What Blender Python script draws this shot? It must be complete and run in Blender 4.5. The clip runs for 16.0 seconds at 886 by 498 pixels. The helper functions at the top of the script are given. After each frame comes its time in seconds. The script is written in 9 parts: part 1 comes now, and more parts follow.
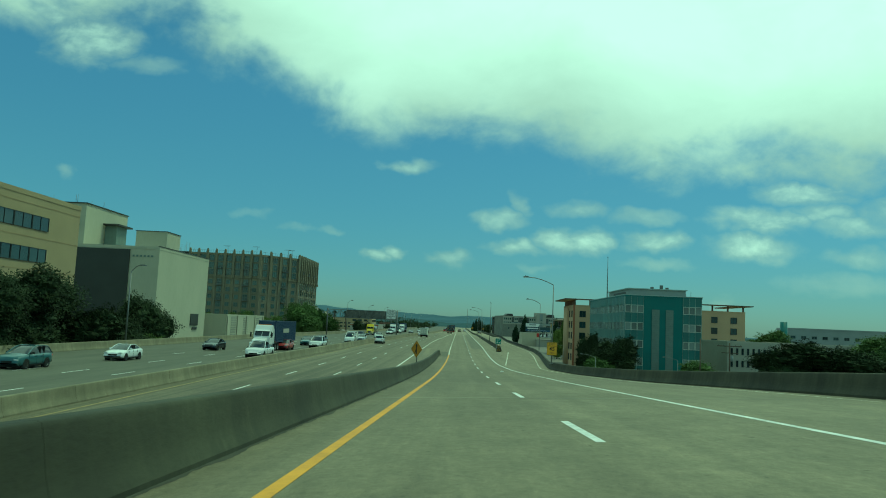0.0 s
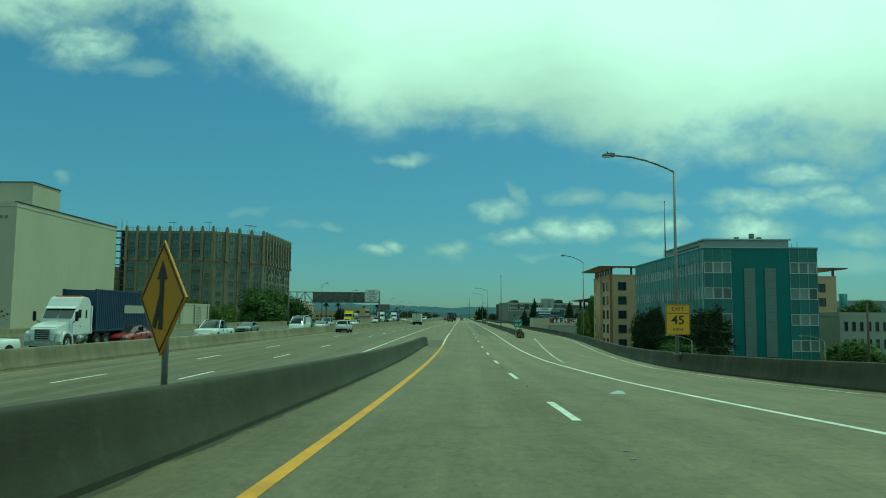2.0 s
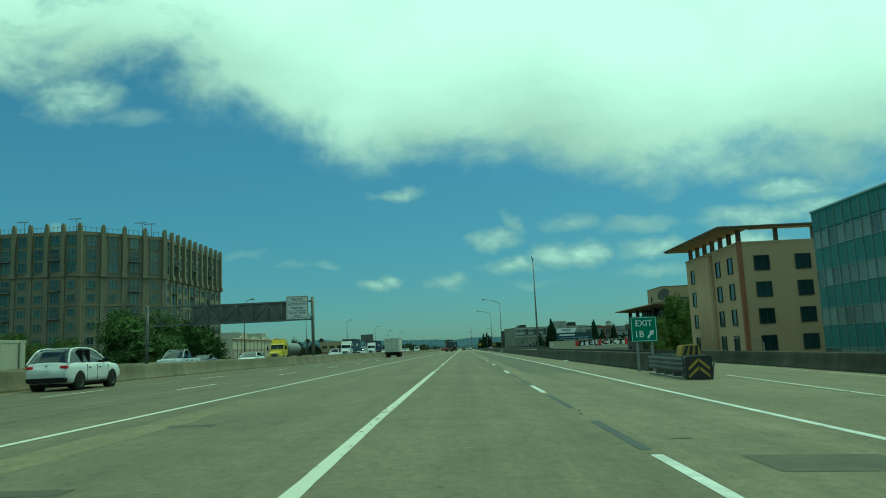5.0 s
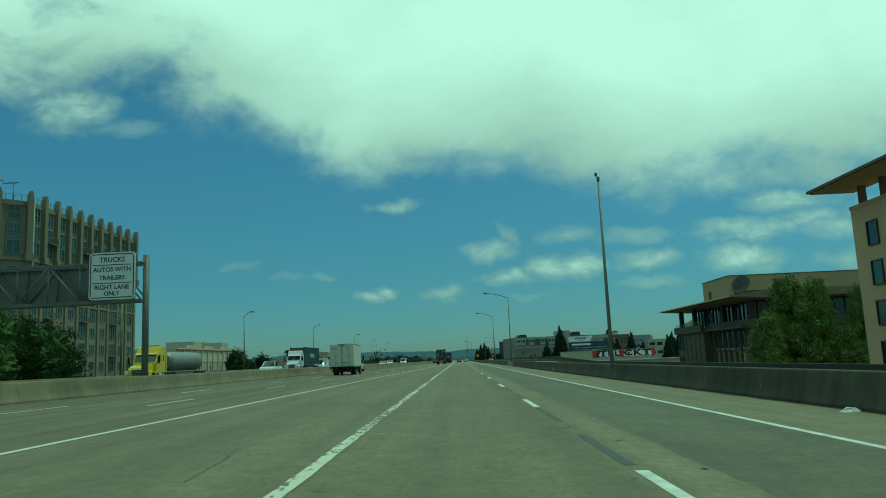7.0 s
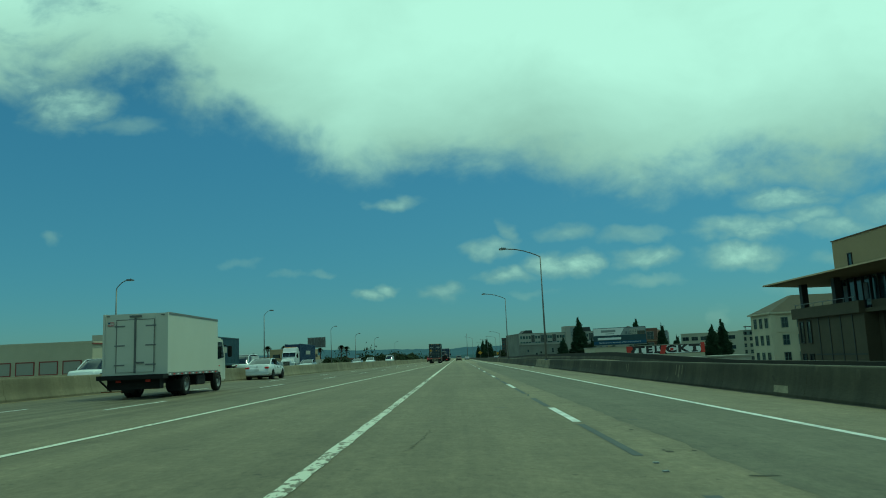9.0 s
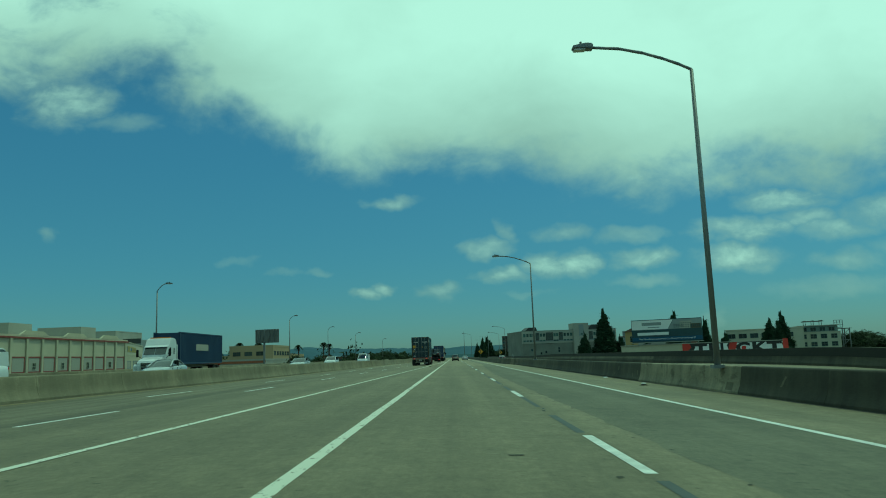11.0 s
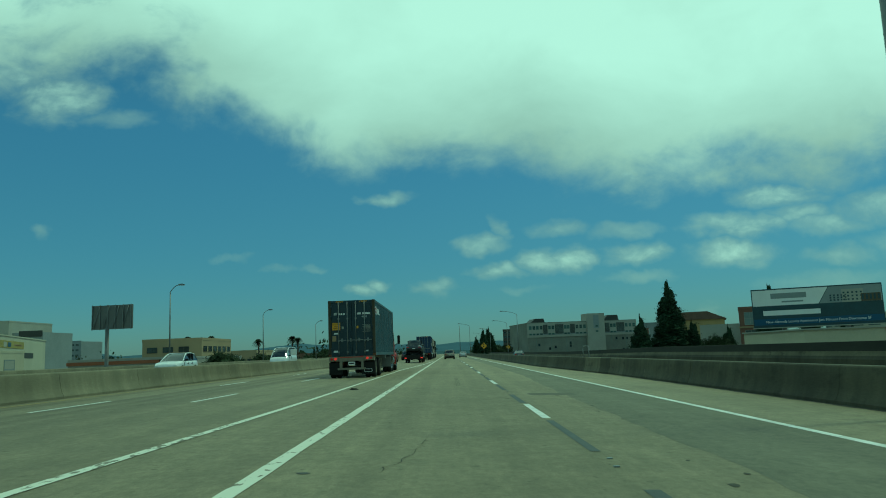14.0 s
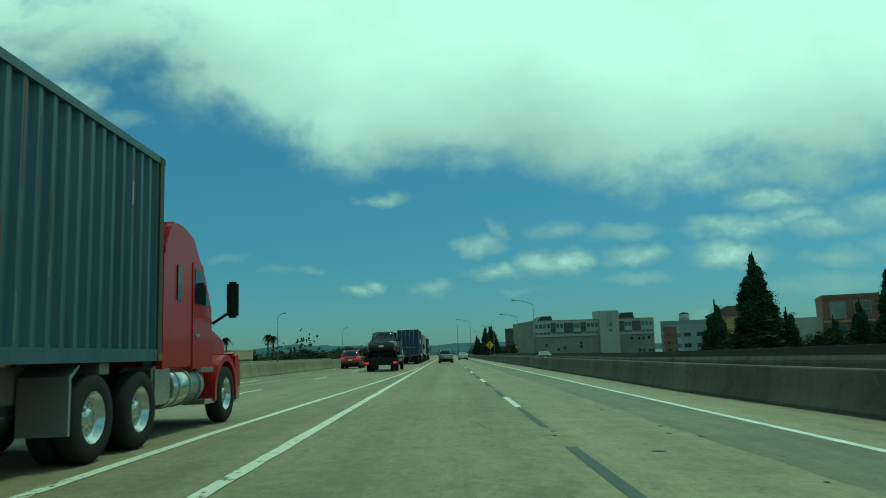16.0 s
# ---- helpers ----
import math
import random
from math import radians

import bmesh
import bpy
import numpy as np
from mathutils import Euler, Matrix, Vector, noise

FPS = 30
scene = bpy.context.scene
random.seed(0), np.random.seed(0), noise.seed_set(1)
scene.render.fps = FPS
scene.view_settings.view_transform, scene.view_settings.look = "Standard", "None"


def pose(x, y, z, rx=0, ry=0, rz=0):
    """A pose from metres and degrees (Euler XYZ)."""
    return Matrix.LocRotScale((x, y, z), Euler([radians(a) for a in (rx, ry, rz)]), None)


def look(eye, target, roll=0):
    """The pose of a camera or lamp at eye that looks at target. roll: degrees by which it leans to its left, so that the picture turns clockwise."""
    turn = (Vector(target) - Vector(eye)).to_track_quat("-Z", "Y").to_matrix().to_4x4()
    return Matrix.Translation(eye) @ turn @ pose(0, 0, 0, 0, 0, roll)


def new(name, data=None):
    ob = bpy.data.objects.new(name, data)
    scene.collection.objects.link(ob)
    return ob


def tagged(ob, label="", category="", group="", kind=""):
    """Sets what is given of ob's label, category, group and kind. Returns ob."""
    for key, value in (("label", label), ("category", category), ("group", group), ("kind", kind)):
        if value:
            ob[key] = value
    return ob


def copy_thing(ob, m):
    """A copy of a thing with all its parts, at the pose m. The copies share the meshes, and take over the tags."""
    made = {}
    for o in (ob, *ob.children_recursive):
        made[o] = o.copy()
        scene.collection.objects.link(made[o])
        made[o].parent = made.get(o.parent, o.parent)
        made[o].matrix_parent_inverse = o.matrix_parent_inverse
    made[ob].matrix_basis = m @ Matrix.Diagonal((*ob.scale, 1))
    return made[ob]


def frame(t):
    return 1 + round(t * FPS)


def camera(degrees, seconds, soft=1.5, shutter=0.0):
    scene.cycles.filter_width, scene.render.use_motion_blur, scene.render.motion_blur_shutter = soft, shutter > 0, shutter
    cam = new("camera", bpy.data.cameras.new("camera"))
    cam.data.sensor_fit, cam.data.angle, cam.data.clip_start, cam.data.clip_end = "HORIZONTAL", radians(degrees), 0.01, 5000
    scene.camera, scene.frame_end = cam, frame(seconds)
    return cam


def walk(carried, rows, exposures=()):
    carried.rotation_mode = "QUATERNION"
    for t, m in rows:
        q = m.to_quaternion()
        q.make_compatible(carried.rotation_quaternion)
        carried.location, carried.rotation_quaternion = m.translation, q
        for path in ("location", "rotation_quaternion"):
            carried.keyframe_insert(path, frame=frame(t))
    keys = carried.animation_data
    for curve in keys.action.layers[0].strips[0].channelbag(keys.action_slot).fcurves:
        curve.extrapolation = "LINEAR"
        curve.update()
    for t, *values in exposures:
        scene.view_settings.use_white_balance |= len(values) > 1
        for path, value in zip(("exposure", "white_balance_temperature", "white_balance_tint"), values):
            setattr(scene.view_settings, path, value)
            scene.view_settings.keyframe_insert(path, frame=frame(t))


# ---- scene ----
cam = camera(62.0, 16.0, soft=1.0, shutter=0.04)
PATH = [
    (0, (-0.254, -2.993, 5.006), (-0.777, 16.900, 7.012), 2.59),
    (0.5, (-0.195, 9.628, 4.435), (-0.847, 29.522, 6.386), 2.34),
    (1, (-0.128, 22.205, 3.856), (-0.750, 42.104, 5.773), 1.90),
    (1.5, (-0.067, 34.792, 3.260), (-0.556, 54.701, 5.106), 1.26),
    (2, (-0.018, 47.376, 2.701), (-0.530, 67.288, 4.503), 0.56),
    (2.5, (-0.007, 59.955, 2.196), (-0.536, 79.865, 4.009), -0.13),
    (3, (-0.057, 72.557, 1.802), (-0.627, 92.458, 3.701), -0.93),
    (3.5, (-0.141, 85.146, 1.504), (-0.708, 105.028, 3.595), -1.40),
    (4, (-0.218, 97.599, 1.324), (-0.729, 117.473, 3.507), -1.99),
    (4.5, (-0.277, 109.914, 1.234), (-0.752, 129.759, 3.672), -2.42),
    (7, (-0.063, 168.090, 1.223), (-0.344, 187.865, 4.200), -2.57),
    (7.5, (-0.058, 180.142, 1.170), (-0.376, 199.921, 4.112), -2.82),
    (8, (-0.137, 192.272, 1.210), (-0.481, 212.053, 4.145), -2.80),
    (8.5, (-0.193, 204.396, 1.184), (-0.523, 224.177, 4.112), -2.45),
    (9, (-0.202, 216.588, 1.165), (-0.468, 236.373, 4.082), -2.45),
    (11.5, (-0.092, 277.940, 1.201), (-0.282, 297.731, 4.081), -2.04),
    (12, (-0.107, 289.396, 1.137), (-0.289, 309.193, 3.974), -2.14),
    (12.5, (-0.043, 300.778, 1.135), (-0.228, 320.575, 3.965), -1.82),
    (13, (-0.049, 311.969, 1.165), (-0.221, 331.770, 3.978), -1.96),
    (13.5, (0.020, 322.834, 1.157), (-0.098, 342.636, 3.959), -1.91),
    (14, (0.137, 333.380, 1.187), (0.083, 353.185, 3.975), -2.25),
    (14.5, (0.259, 343.756, 1.120), (0.244, 363.561, 3.907), -2.20),
    (15, (0.334, 353.965, 1.150), (0.307, 373.771, 3.927), -1.60),
    (15.5, (0.355, 364.106, 1.139), (0.372, 383.907, 3.956), -2.47),
    (16, (0.315, 374.286, 1.166), (0.321, 394.087, 3.982), -2.10),
]
EXPOSURE = [(0.0, -0.04, 5800, -58), (4.0, -0.04, 5750, -59), (7.5, -0.38, 5520, -56), (13.5, -0.44, 5400, -56), (15.2, -0.36, 5400, -56), (16.0, -0.28, 5400, -56)]
walk(cam, [(t, look(eye, target, roll)) for t, eye, target, roll in PATH], EXPOSURE)

# ---- world, sun ----
SUN_EL, SUN_AZ = radians(67), radians(66)   # azimuth from +y towards +x
world = bpy.data.worlds.new("sky")
scene.world = world
world.use_nodes = True
wn, wl = world.node_tree.nodes, world.node_tree.links
wn.clear()


def wmath(op, a, b=None, c=None, clamp=False):
    n = wn.new("ShaderNodeMath")
    n.operation, n.use_clamp = op, clamp
    for i, v in enumerate((a, b, c)):
        if v is None:
            continue
        if isinstance(v, (int, float)):
            n.inputs[i].default_value = v
        else:
            wl.new(v, n.inputs[i])
    return n.outputs[0]


def wnoise(vec, scale, detail=6, rough=0.55, stretch=(1, 1, 1), at=(0, 0, 0), warp=0.0):
    mp = wn.new("ShaderNodeMapping")
    mp.inputs["Scale"].default_value, mp.inputs["Location"].default_value = stretch, at
    wl.new(vec, mp.inputs["Vector"])
    n = wn.new("ShaderNodeTexNoise")
    n.inputs["Scale"].default_value, n.inputs["Detail"].default_value, n.inputs["Roughness"].default_value = scale, detail, rough
    n.inputs["Distortion"].default_value = warp
    wl.new(mp.outputs[0], n.inputs["Vector"])
    return n.outputs["Fac"]


def wstep(v, lo, hi):
    n = wn.new("ShaderNodeMapRange")
    n.interpolation_type = "SMOOTHSTEP"
    wl.new(v, n.inputs["Value"])
    n.inputs["From Min"].default_value, n.inputs["From Max"].default_value = lo, hi
    return n.outputs[0]


sky = wn.new("ShaderNodeTexSky")
sky.sky_type, sky.sun_disc = "NISHITA", False
sky.sun_elevation, sky.sun_rotation = SUN_EL, SUN_AZ
sky.air_density, sky.dust_density, sky.ozone_density = 1.0, 0.4, 3.5
direction = wn.new("ShaderNodeTexCoord").outputs["Generated"]
sep = wn.new("ShaderNodeSeparateXYZ")
wl.new(direction, sep.inputs[0])
ahead = wmath("MAXIMUM", sep.outputs["Y"], 0.08)
u = wmath("DIVIDE", sep.outputs["X"], ahead)
v = wmath("DIVIDE", sep.outputs["Z"], ahead)
flat = wn.new("ShaderNodeCombineXYZ")
wl.new(u, flat.inputs[0])
wl.new(v, flat.inputs[1])
uv = flat.outputs[0]
# the lower edge of the big cloud sheet, as height over bearing
edge = wn.new("ShaderNodeValToRGB")
edge.color_ramp.interpolation = "B_SPLINE"
stops = [(-0.80, 0.43), (-0.66, 0.415), (-0.59, 0.405), (-0.53, 0.405), (-0.46, 0.415), (-0.40, 0.392), (-0.35, 0.362), (-0.31, 0.338), (-0.25, 0.298), (-0.19, 0.274),
         (-0.126, 0.252), (-0.08, 0.270), (-0.03, 0.262), (0.03, 0.248), (0.09, 0.256), (0.156, 0.236), (0.23, 0.212), (0.31, 0.207), (0.39, 0.214), (0.47, 0.229), (0.60, 0.231), (0.75, 0.25)]
while len(edge.color_ramp.elements) < len(stops):
    edge.color_ramp.elements.new(0.5)
for el, (a, b) in zip(edge.color_ramp.elements, stops):
    el.position, el.color = (a + 0.8) / 1.6, (b, b, b, 1)
wl.new(wmath("MULTIPLY_ADD", u, 1 / 1.6, 0.5), edge.inputs[0])
ragged = wnoise(uv, 7.0, 7, 0.55, (1, 1.25, 1), (3.1, 0.4, 0), 0.35)
ragged_fine = wnoise(uv, 26.0, 5, 0.6, (1, 1.2, 1), (0.7, 1.4, 0), 0.2)
above = wmath("SUBTRACT", v, edge.outputs[0])
rag = wmath("ADD", wmath("MULTIPLY", wmath("SUBTRACT", ragged, 0.5), 0.20), wmath("MULTIPLY", wmath("SUBTRACT", ragged_fine, 0.5), 0.05))
sheet = wstep(wmath("ADD", above, rag), -0.030, 0.075)
# blue gaps near the left end of the sheet
gap_left = wmath("MULTIPLY", wstep(wmath("MULTIPLY", u, -1.0), 0.22, 0.5), wstep(wnoise(uv, 6.0, 6, 0.6, (1, 1.7, 1), (5.3, 2.2, 0), 0.4), 0.52, 0.70))
sheet = wmath("MULTIPLY", sheet, wmath("SUBTRACT", 1.0, wmath("MULTIPLY", gap_left, 0.42)))
# small fair-weather clouds: bearing, height, half width, half height, strength
PUFFS = [(-0.076, 0.213, 0.033, 0.011, 0.8), (-0.120, 0.088, 0.022, 0.009, 0.9), (-0.092, 0.093, 0.018, 0.009, 0.9), (-0.015, 0.087, 0.031, 0.012, 0.7), (0.048, 0.144, 0.034, 0.013, 0.75),
         (0.078, 0.166, 0.016, 0.018, 0.6), (0.135, 0.118, 0.036, 0.017, 1.0), (0.175, 0.119, 0.030, 0.018, 1.0), (0.255, 0.124, 0.046, 0.014, 1.0), (0.159, 0.164, 0.040, 0.010, 0.55),
         (0.251, 0.156, 0.056, 0.011, 0.6), (0.071, 0.107, 0.034, 0.011, 0.85), (0.269, 0.093, 0.044, 0.008, 0.5), (0.463, 0.197, 0.066, 0.016, 1.0), (0.405, 0.159, 0.062, 0.019, 1.0),
         (0.394, 0.121, 0.062, 0.020, 1.0), (0.491, 0.172, 0.050, 0.013, 0.8), (0.527, 0.155, 0.056, 0.016, 0.8), (0.544, 0.112, 0.050, 0.014, 0.65), (-0.561, 0.186, 0.020, 0.010, 0.5),
         (-0.293, 0.138, 0.026, 0.006, 0.3), (-0.226, 0.123, 0.016, 0.005, 0.35), (-0.187, 0.123, 0.024, 0.006, 0.45), (-0.535, 0.377, 0.062, 0.036, 0.95), (-0.604, 0.418, 0.052, 0.020, 0.8),
         (0.257, 0.231, 0.034, 0.022, 0.8), (0.355, 0.040, 0.016, 0.014, 0.4), (0.100, 0.081, 0.032, 0.006, 0.4), (0.63, 0.175, 0.10, 0.025, 0.8), (0.64, 0.120, 0.07, 0.02, 0.7), (-0.46, 0.345, 0.05, 0.012, 0.45), (0.52, 0.075, 0.09, 0.014, 0.45)]
puff = None
pr = wnoise(uv, 16.0, 6, 0.6, (1, 1.7, 1), (1.3, 7.7, 0), 0.4)
pr2 = wnoise(uv, 45.0, 5, 0.6, (1, 1.5, 1), (4.3, 2.7, 0), 0.2)
prag = wmath("ADD", wmath("MULTIPLY", wmath("SUBTRACT", pr, 0.5), 2.1), wmath("MULTIPLY", wmath("SUBTRACT", pr2, 0.5), 0.6))
bent_u = wmath("MULTIPLY_ADD", wmath("SUBTRACT", wnoise(uv, 20.0, 3, 0.5, (1, 1.4, 1), (2.9, 0.2, 0)), 0.5), 0.07, u)
bent_v = wmath("MULTIPLY_ADD", wmath("SUBTRACT", wnoise(uv, 24.0, 3, 0.5, (1, 1.2, 1), (6.1, 5.5, 0)), 0.5), 0.03, v)
for pu, pv, ru, rv, k in PUFFS:
    du = wmath("MULTIPLY", wmath("SUBTRACT", bent_u, pu), 1 / ru)
    dv = wmath("MULTIPLY", wmath("SUBTRACT", bent_v, pv), 1 / rv)
    r2 = wmath("ADD", wmath("MULTIPLY", du, du), wmath("MULTIPLY", dv, dv))
    m = wmath("MULTIPLY", wstep(wmath("SUBTRACT", wmath("ADD", 1.1, prag), r2), -0.7, 2.1), k)
    puff = m if puff is None else wmath("MAXIMUM", puff, m)
# behind and overhead: the same broken sheet goes on
wide = wstep(wnoise(direction, 2.6, 7, 0.55, (1, 1, 2.0), (2.0, 0.6, 0.2), 0.3), 0.44, 0.62)
front = wstep(sep.outputs["Y"], 0.30, 0.55)
cover = wmath("ADD", wmath("MULTIPLY", wmath("MAXIMUM", sheet, puff), front), wmath("MULTIPLY", wide, wmath("SUBTRACT", 1.0, front)), clamp=True)
tone = wmath("ADD", wmath("MULTIPLY", wnoise(uv, 4.5, 6, 0.55, (1, 1.5, 1), (8.0, 3.0, 0), 0.3), 0.75), wmath("MULTIPLY", wstep(above, -0.05, 0.22), 0.85))
lum = wn.new("ShaderNodeMapRange")
tone = wmath("MAXIMUM", tone, wmath("MULTIPLY", puff, wmath("MULTIPLY_ADD", pr2, 0.5, 0.68)))
wl.new(tone, lum.inputs["Value"])
lum.inputs["From Min"].default_value, lum.inputs["From Max"].default_value = 0.25, 1.25
lum.inputs["To Min"].default_value, lum.inputs["To Max"].default_value = 5.9, 13.4
cloud = wn.new("ShaderNodeCombineXYZ")
wl.new(wmath("MULTIPLY", lum.outputs[0], 0.93), cloud.inputs[0])
wl.new(wmath("MULTIPLY", lum.outputs[0], 0.99), cloud.inputs[1])
wl.new(wmath("MULTIPLY", lum.outputs[0], 0.965), cloud.inputs[2])
mix = wn.new("ShaderNodeMix")
mix.data_type = "RGBA"
wl.new(wmath("MULTIPLY", cover, 0.96), mix.inputs[0])
clear = wn.new("ShaderNodeVectorMath")
clear.operation = "MULTIPLY"
low_tint = wn.new("ShaderNodeMix")
low_tint.data_type = "VECTOR"
wl.new(wstep(sep.outputs["Z"], 0.0, 0.22), low_tint.inputs[0])
low_tint.inputs[4].default_value, low_tint.inputs[5].default_value = (0.62, 0.765, 0.96), (0.71, 0.815, 0.925)
wl.new(low_tint.outputs[1], clear.inputs[1])
wl.new(sky.outputs[0], clear.inputs[0])
haze = wn.new("ShaderNodeVectorMath")
haze.operation = "SCALE"
wl.new(clear.outputs[0], haze.inputs[0])
low_sky = wn.new("ShaderNodeMapRange")
wl.new(sep.outputs["Z"], low_sky.inputs["Value"])
for key_, val_ in zip(("From Min", "From Max", "To Min", "To Max"), (0.0, 0.30, 0.84, 1.22)):
    low_sky.inputs[key_].default_value = val_
wl.new(low_sky.outputs[0], haze.inputs["Scale"])
wl.new(haze.outputs[0], mix.inputs[6])
wl.new(cloud.outputs[0], mix.inputs[7])
bg = wn.new("ShaderNodeBackground")
bg.inputs["Strength"].default_value = 0.085
wl.new(mix.outputs[2], bg.inputs[0])
wl.new(bg.outputs[0], wn.new("ShaderNodeOutputWorld").inputs[0])

sun = new("sun", bpy.data.lights.new("sun", "SUN"))
sun.data.energy, sun.data.angle, sun.data.color = 1.75, radians(4), (1.0, 0.90, 0.68)
sun.matrix_world = look((0, 0, 0), (-math.sin(SUN_AZ) * math.cos(SUN_EL), -math.cos(SUN_AZ) * math.cos(SUN_EL), -math.sin(SUN_EL)))


# ---- materials ----
def material(name, color, rough=0.8, metal=0.0, vary=0.18, scale=1.5, fine=18.0, bump=0.15, stretch=(1, 1, 1), per_object=0.0, spec=0.5, island=0.0, coat=0.0):
    """A surface with variation at two scales in metres, relief, and optional change from piece to piece."""
    m = bpy.data.materials.new(name)
    m.use_nodes = True
    n, l = m.node_tree.nodes, m.node_tree.links
    p = n["Principled BSDF"]
    p.inputs["Roughness"].default_value, p.inputs["Metallic"].default_value = rough, metal
    p.inputs["Specular IOR Level"].default_value, p.inputs["Coat Weight"].default_value = spec, coat
    tc = n.new("ShaderNodeTexCoord")
    mp = n.new("ShaderNodeMapping")
    mp.inputs["Scale"].default_value = stretch
    l.new(tc.outputs["Object"], mp.inputs[0])
    big, small = n.new("ShaderNodeTexNoise"), n.new("ShaderNodeTexNoise")
    for t, s, d in ((big, 1 / scale, 5), (small, fine, 4)):
        t.inputs["Scale"].default_value, t.inputs["Detail"].default_value = s, d
        t.inputs["Roughness"].default_value = 0.6
        l.new(mp.outputs[0], t.inputs["Vector"])
    add = n.new("ShaderNodeMath")
    add.operation = "MULTIPLY_ADD"
    l.new(small.outputs["Fac"], add.inputs[0])
    add.inputs[1].default_value = 0.5
    l.new(big.outputs["Fac"], add.inputs[2])
    rng = n.new("ShaderNodeMapRange")
    l.new(add.outputs[0], rng.inputs["Value"])
    rng.inputs["From Min"].default_value, rng.inputs["From Max"].default_value = 0.45, 1.05
    rng.inputs["To Min"].default_value, rng.inputs["To Max"].default_value = 1 - vary, 1 + vary
    value = rng.outputs[0]
    if per_object or island:
        src = n.new("ShaderNodeObjectInfo").outputs["Random"] if per_object else n.new("ShaderNodeNewGeometry").outputs["Random Per Island"]
        r = n.new("ShaderNodeMapRange")
        l.new(src, r.inputs["Value"])
        k = per_object or island
        r.inputs["To Min"].default_value, r.inputs["To Max"].default_value = 1 - k, 1 + k
        mu = n.new("ShaderNodeMath")
        mu.operation = "MULTIPLY"
        l.new(value, mu.inputs[0])
        l.new(r.outputs[0], mu.inputs[1])
        value = mu.outputs[0]
    sc = n.new("ShaderNodeVectorMath")
    sc.operation = "SCALE"
    sc.inputs[0].default_value = color
    l.new(value, sc.inputs["Scale"])
    l.new(sc.outputs[0], p.inputs["Base Color"])
    if bump:
        b = n.new("ShaderNodeBump")
        b.inputs["Strength"].default_value, b.inputs["Distance"].default_value = bump, 0.02
        l.new(small.outputs["Fac"], b.inputs["Height"])
        l.new(b.outputs[0], p.inputs["Normal"])
    return m


def concrete_road(name="road concrete", color=(0.160, 0.139, 0.086), seam=True, at=0.0):
    """Worn concrete deck: pale slabs, dark wheel paths and oil streaks drawn out along the road, stains and fine grain."""
    m = bpy.data.materials.new(name)
    m.use_nodes = True
    n, l = m.node_tree.nodes, m.node_tree.links
    p = n["Principled BSDF"]
    p.inputs["Roughness"].default_value = 0.78
    p.inputs["Specular IOR Level"].default_value = 0.35
    tc = n.new("ShaderNodeTexCoord")

    def noise_at(s, scale, detail=5, rough=0.6):
        mp, t = n.new("ShaderNodeMapping"), n.new("ShaderNodeTexNoise")
        mp.inputs["Scale"].default_value, mp.inputs["Location"].default_value = s, (at, at * 0.7, 0)
        t.inputs["Scale"].default_value, t.inputs["Detail"].default_value, t.inputs["Roughness"].default_value = scale, detail, rough
        l.new(tc.outputs["Object"], mp.inputs[0])
        l.new(mp.outputs[0], t.inputs["Vector"])
        return t.outputs["Fac"]

    def ramp(src, a, b, lo, hi):
        r = n.new("ShaderNodeMapRange")
        l.new(src, r.inputs["Value"])
        for k, val in zip(("From Min", "From Max", "To Min", "To Max"), (a, b, lo, hi)):
            r.inputs[k].default_value = val
        return r.outputs[0]

    def times(a, b):
        t = n.new("ShaderNodeMath")
        t.operation = "MULTIPLY"
        l.new(a, t.inputs[0])
        l.new(b, t.inputs[1])
        return t.outputs[0]

    streak = ramp(noise_at((1, 0.012, 1), 1.6), 0.35, 0.65, 0.88, 1.08)
    streak2 = ramp(noise_at((1, 0.05, 1), 9.0, 6, 0.7), 0.35, 0.65, 0.95, 1.05)
    slabs = ramp(noise_at((0.25, 0.16, 1), 1.0, 2), 0.35, 0.65, 0.90, 1.08)
    stain = ramp(noise_at((1, 0.55, 1), 1.3, 8, 0.72), 0.30, 0.45, 0.80, 1.0)
    blotch = ramp(noise_at((1.1, 0.9, 1), 1.7, 10, 0.78), 0.32, 0.68, 0.80, 1.18)
    grain = ramp(noise_at((1, 1, 1), 60.0, 4, 0.8), 0.3, 0.7, 0.72, 1.26)
    mottle = ramp(noise_at((1, 0.6, 1), 11.0, 6, 0.75), 0.32, 0.68, 0.78, 1.20)
    scrape = ramp(noise_at((1, 0.16, 1), 6.0, 7, 0.75), 0.60, 0.72, 1.0, 1.22)
    spots = times(ramp(noise_at((1, 0.8, 1), 6.5, 3, 0.5), 0.68, 0.73, 1.0, 0.62), times(mottle, scrape))
    sx = n.new("ShaderNodeSeparateXYZ")
    l.new(tc.outputs["Object"], sx.inputs[0])
    wave = n.new("ShaderNodeMath")
    wave.operation = "SINE"
    k = n.new("ShaderNodeMath")
    k.operation = "MULTIPLY"
    l.new(sx.outputs["X"], k.inputs[0])
    k.inputs[1].default_value = 2 * math.pi / 1.83
    l.new(k.outputs[0], wave.inputs[0])
    wheel = ramp(wave.outputs[0], -1, 1, 0.95, 1.03)
    # a pale worn seam beside the broken line, and a darker stretch on the slope
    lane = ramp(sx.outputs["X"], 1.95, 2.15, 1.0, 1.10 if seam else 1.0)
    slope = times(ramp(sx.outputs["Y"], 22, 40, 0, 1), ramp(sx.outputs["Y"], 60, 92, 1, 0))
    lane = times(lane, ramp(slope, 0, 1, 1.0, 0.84))
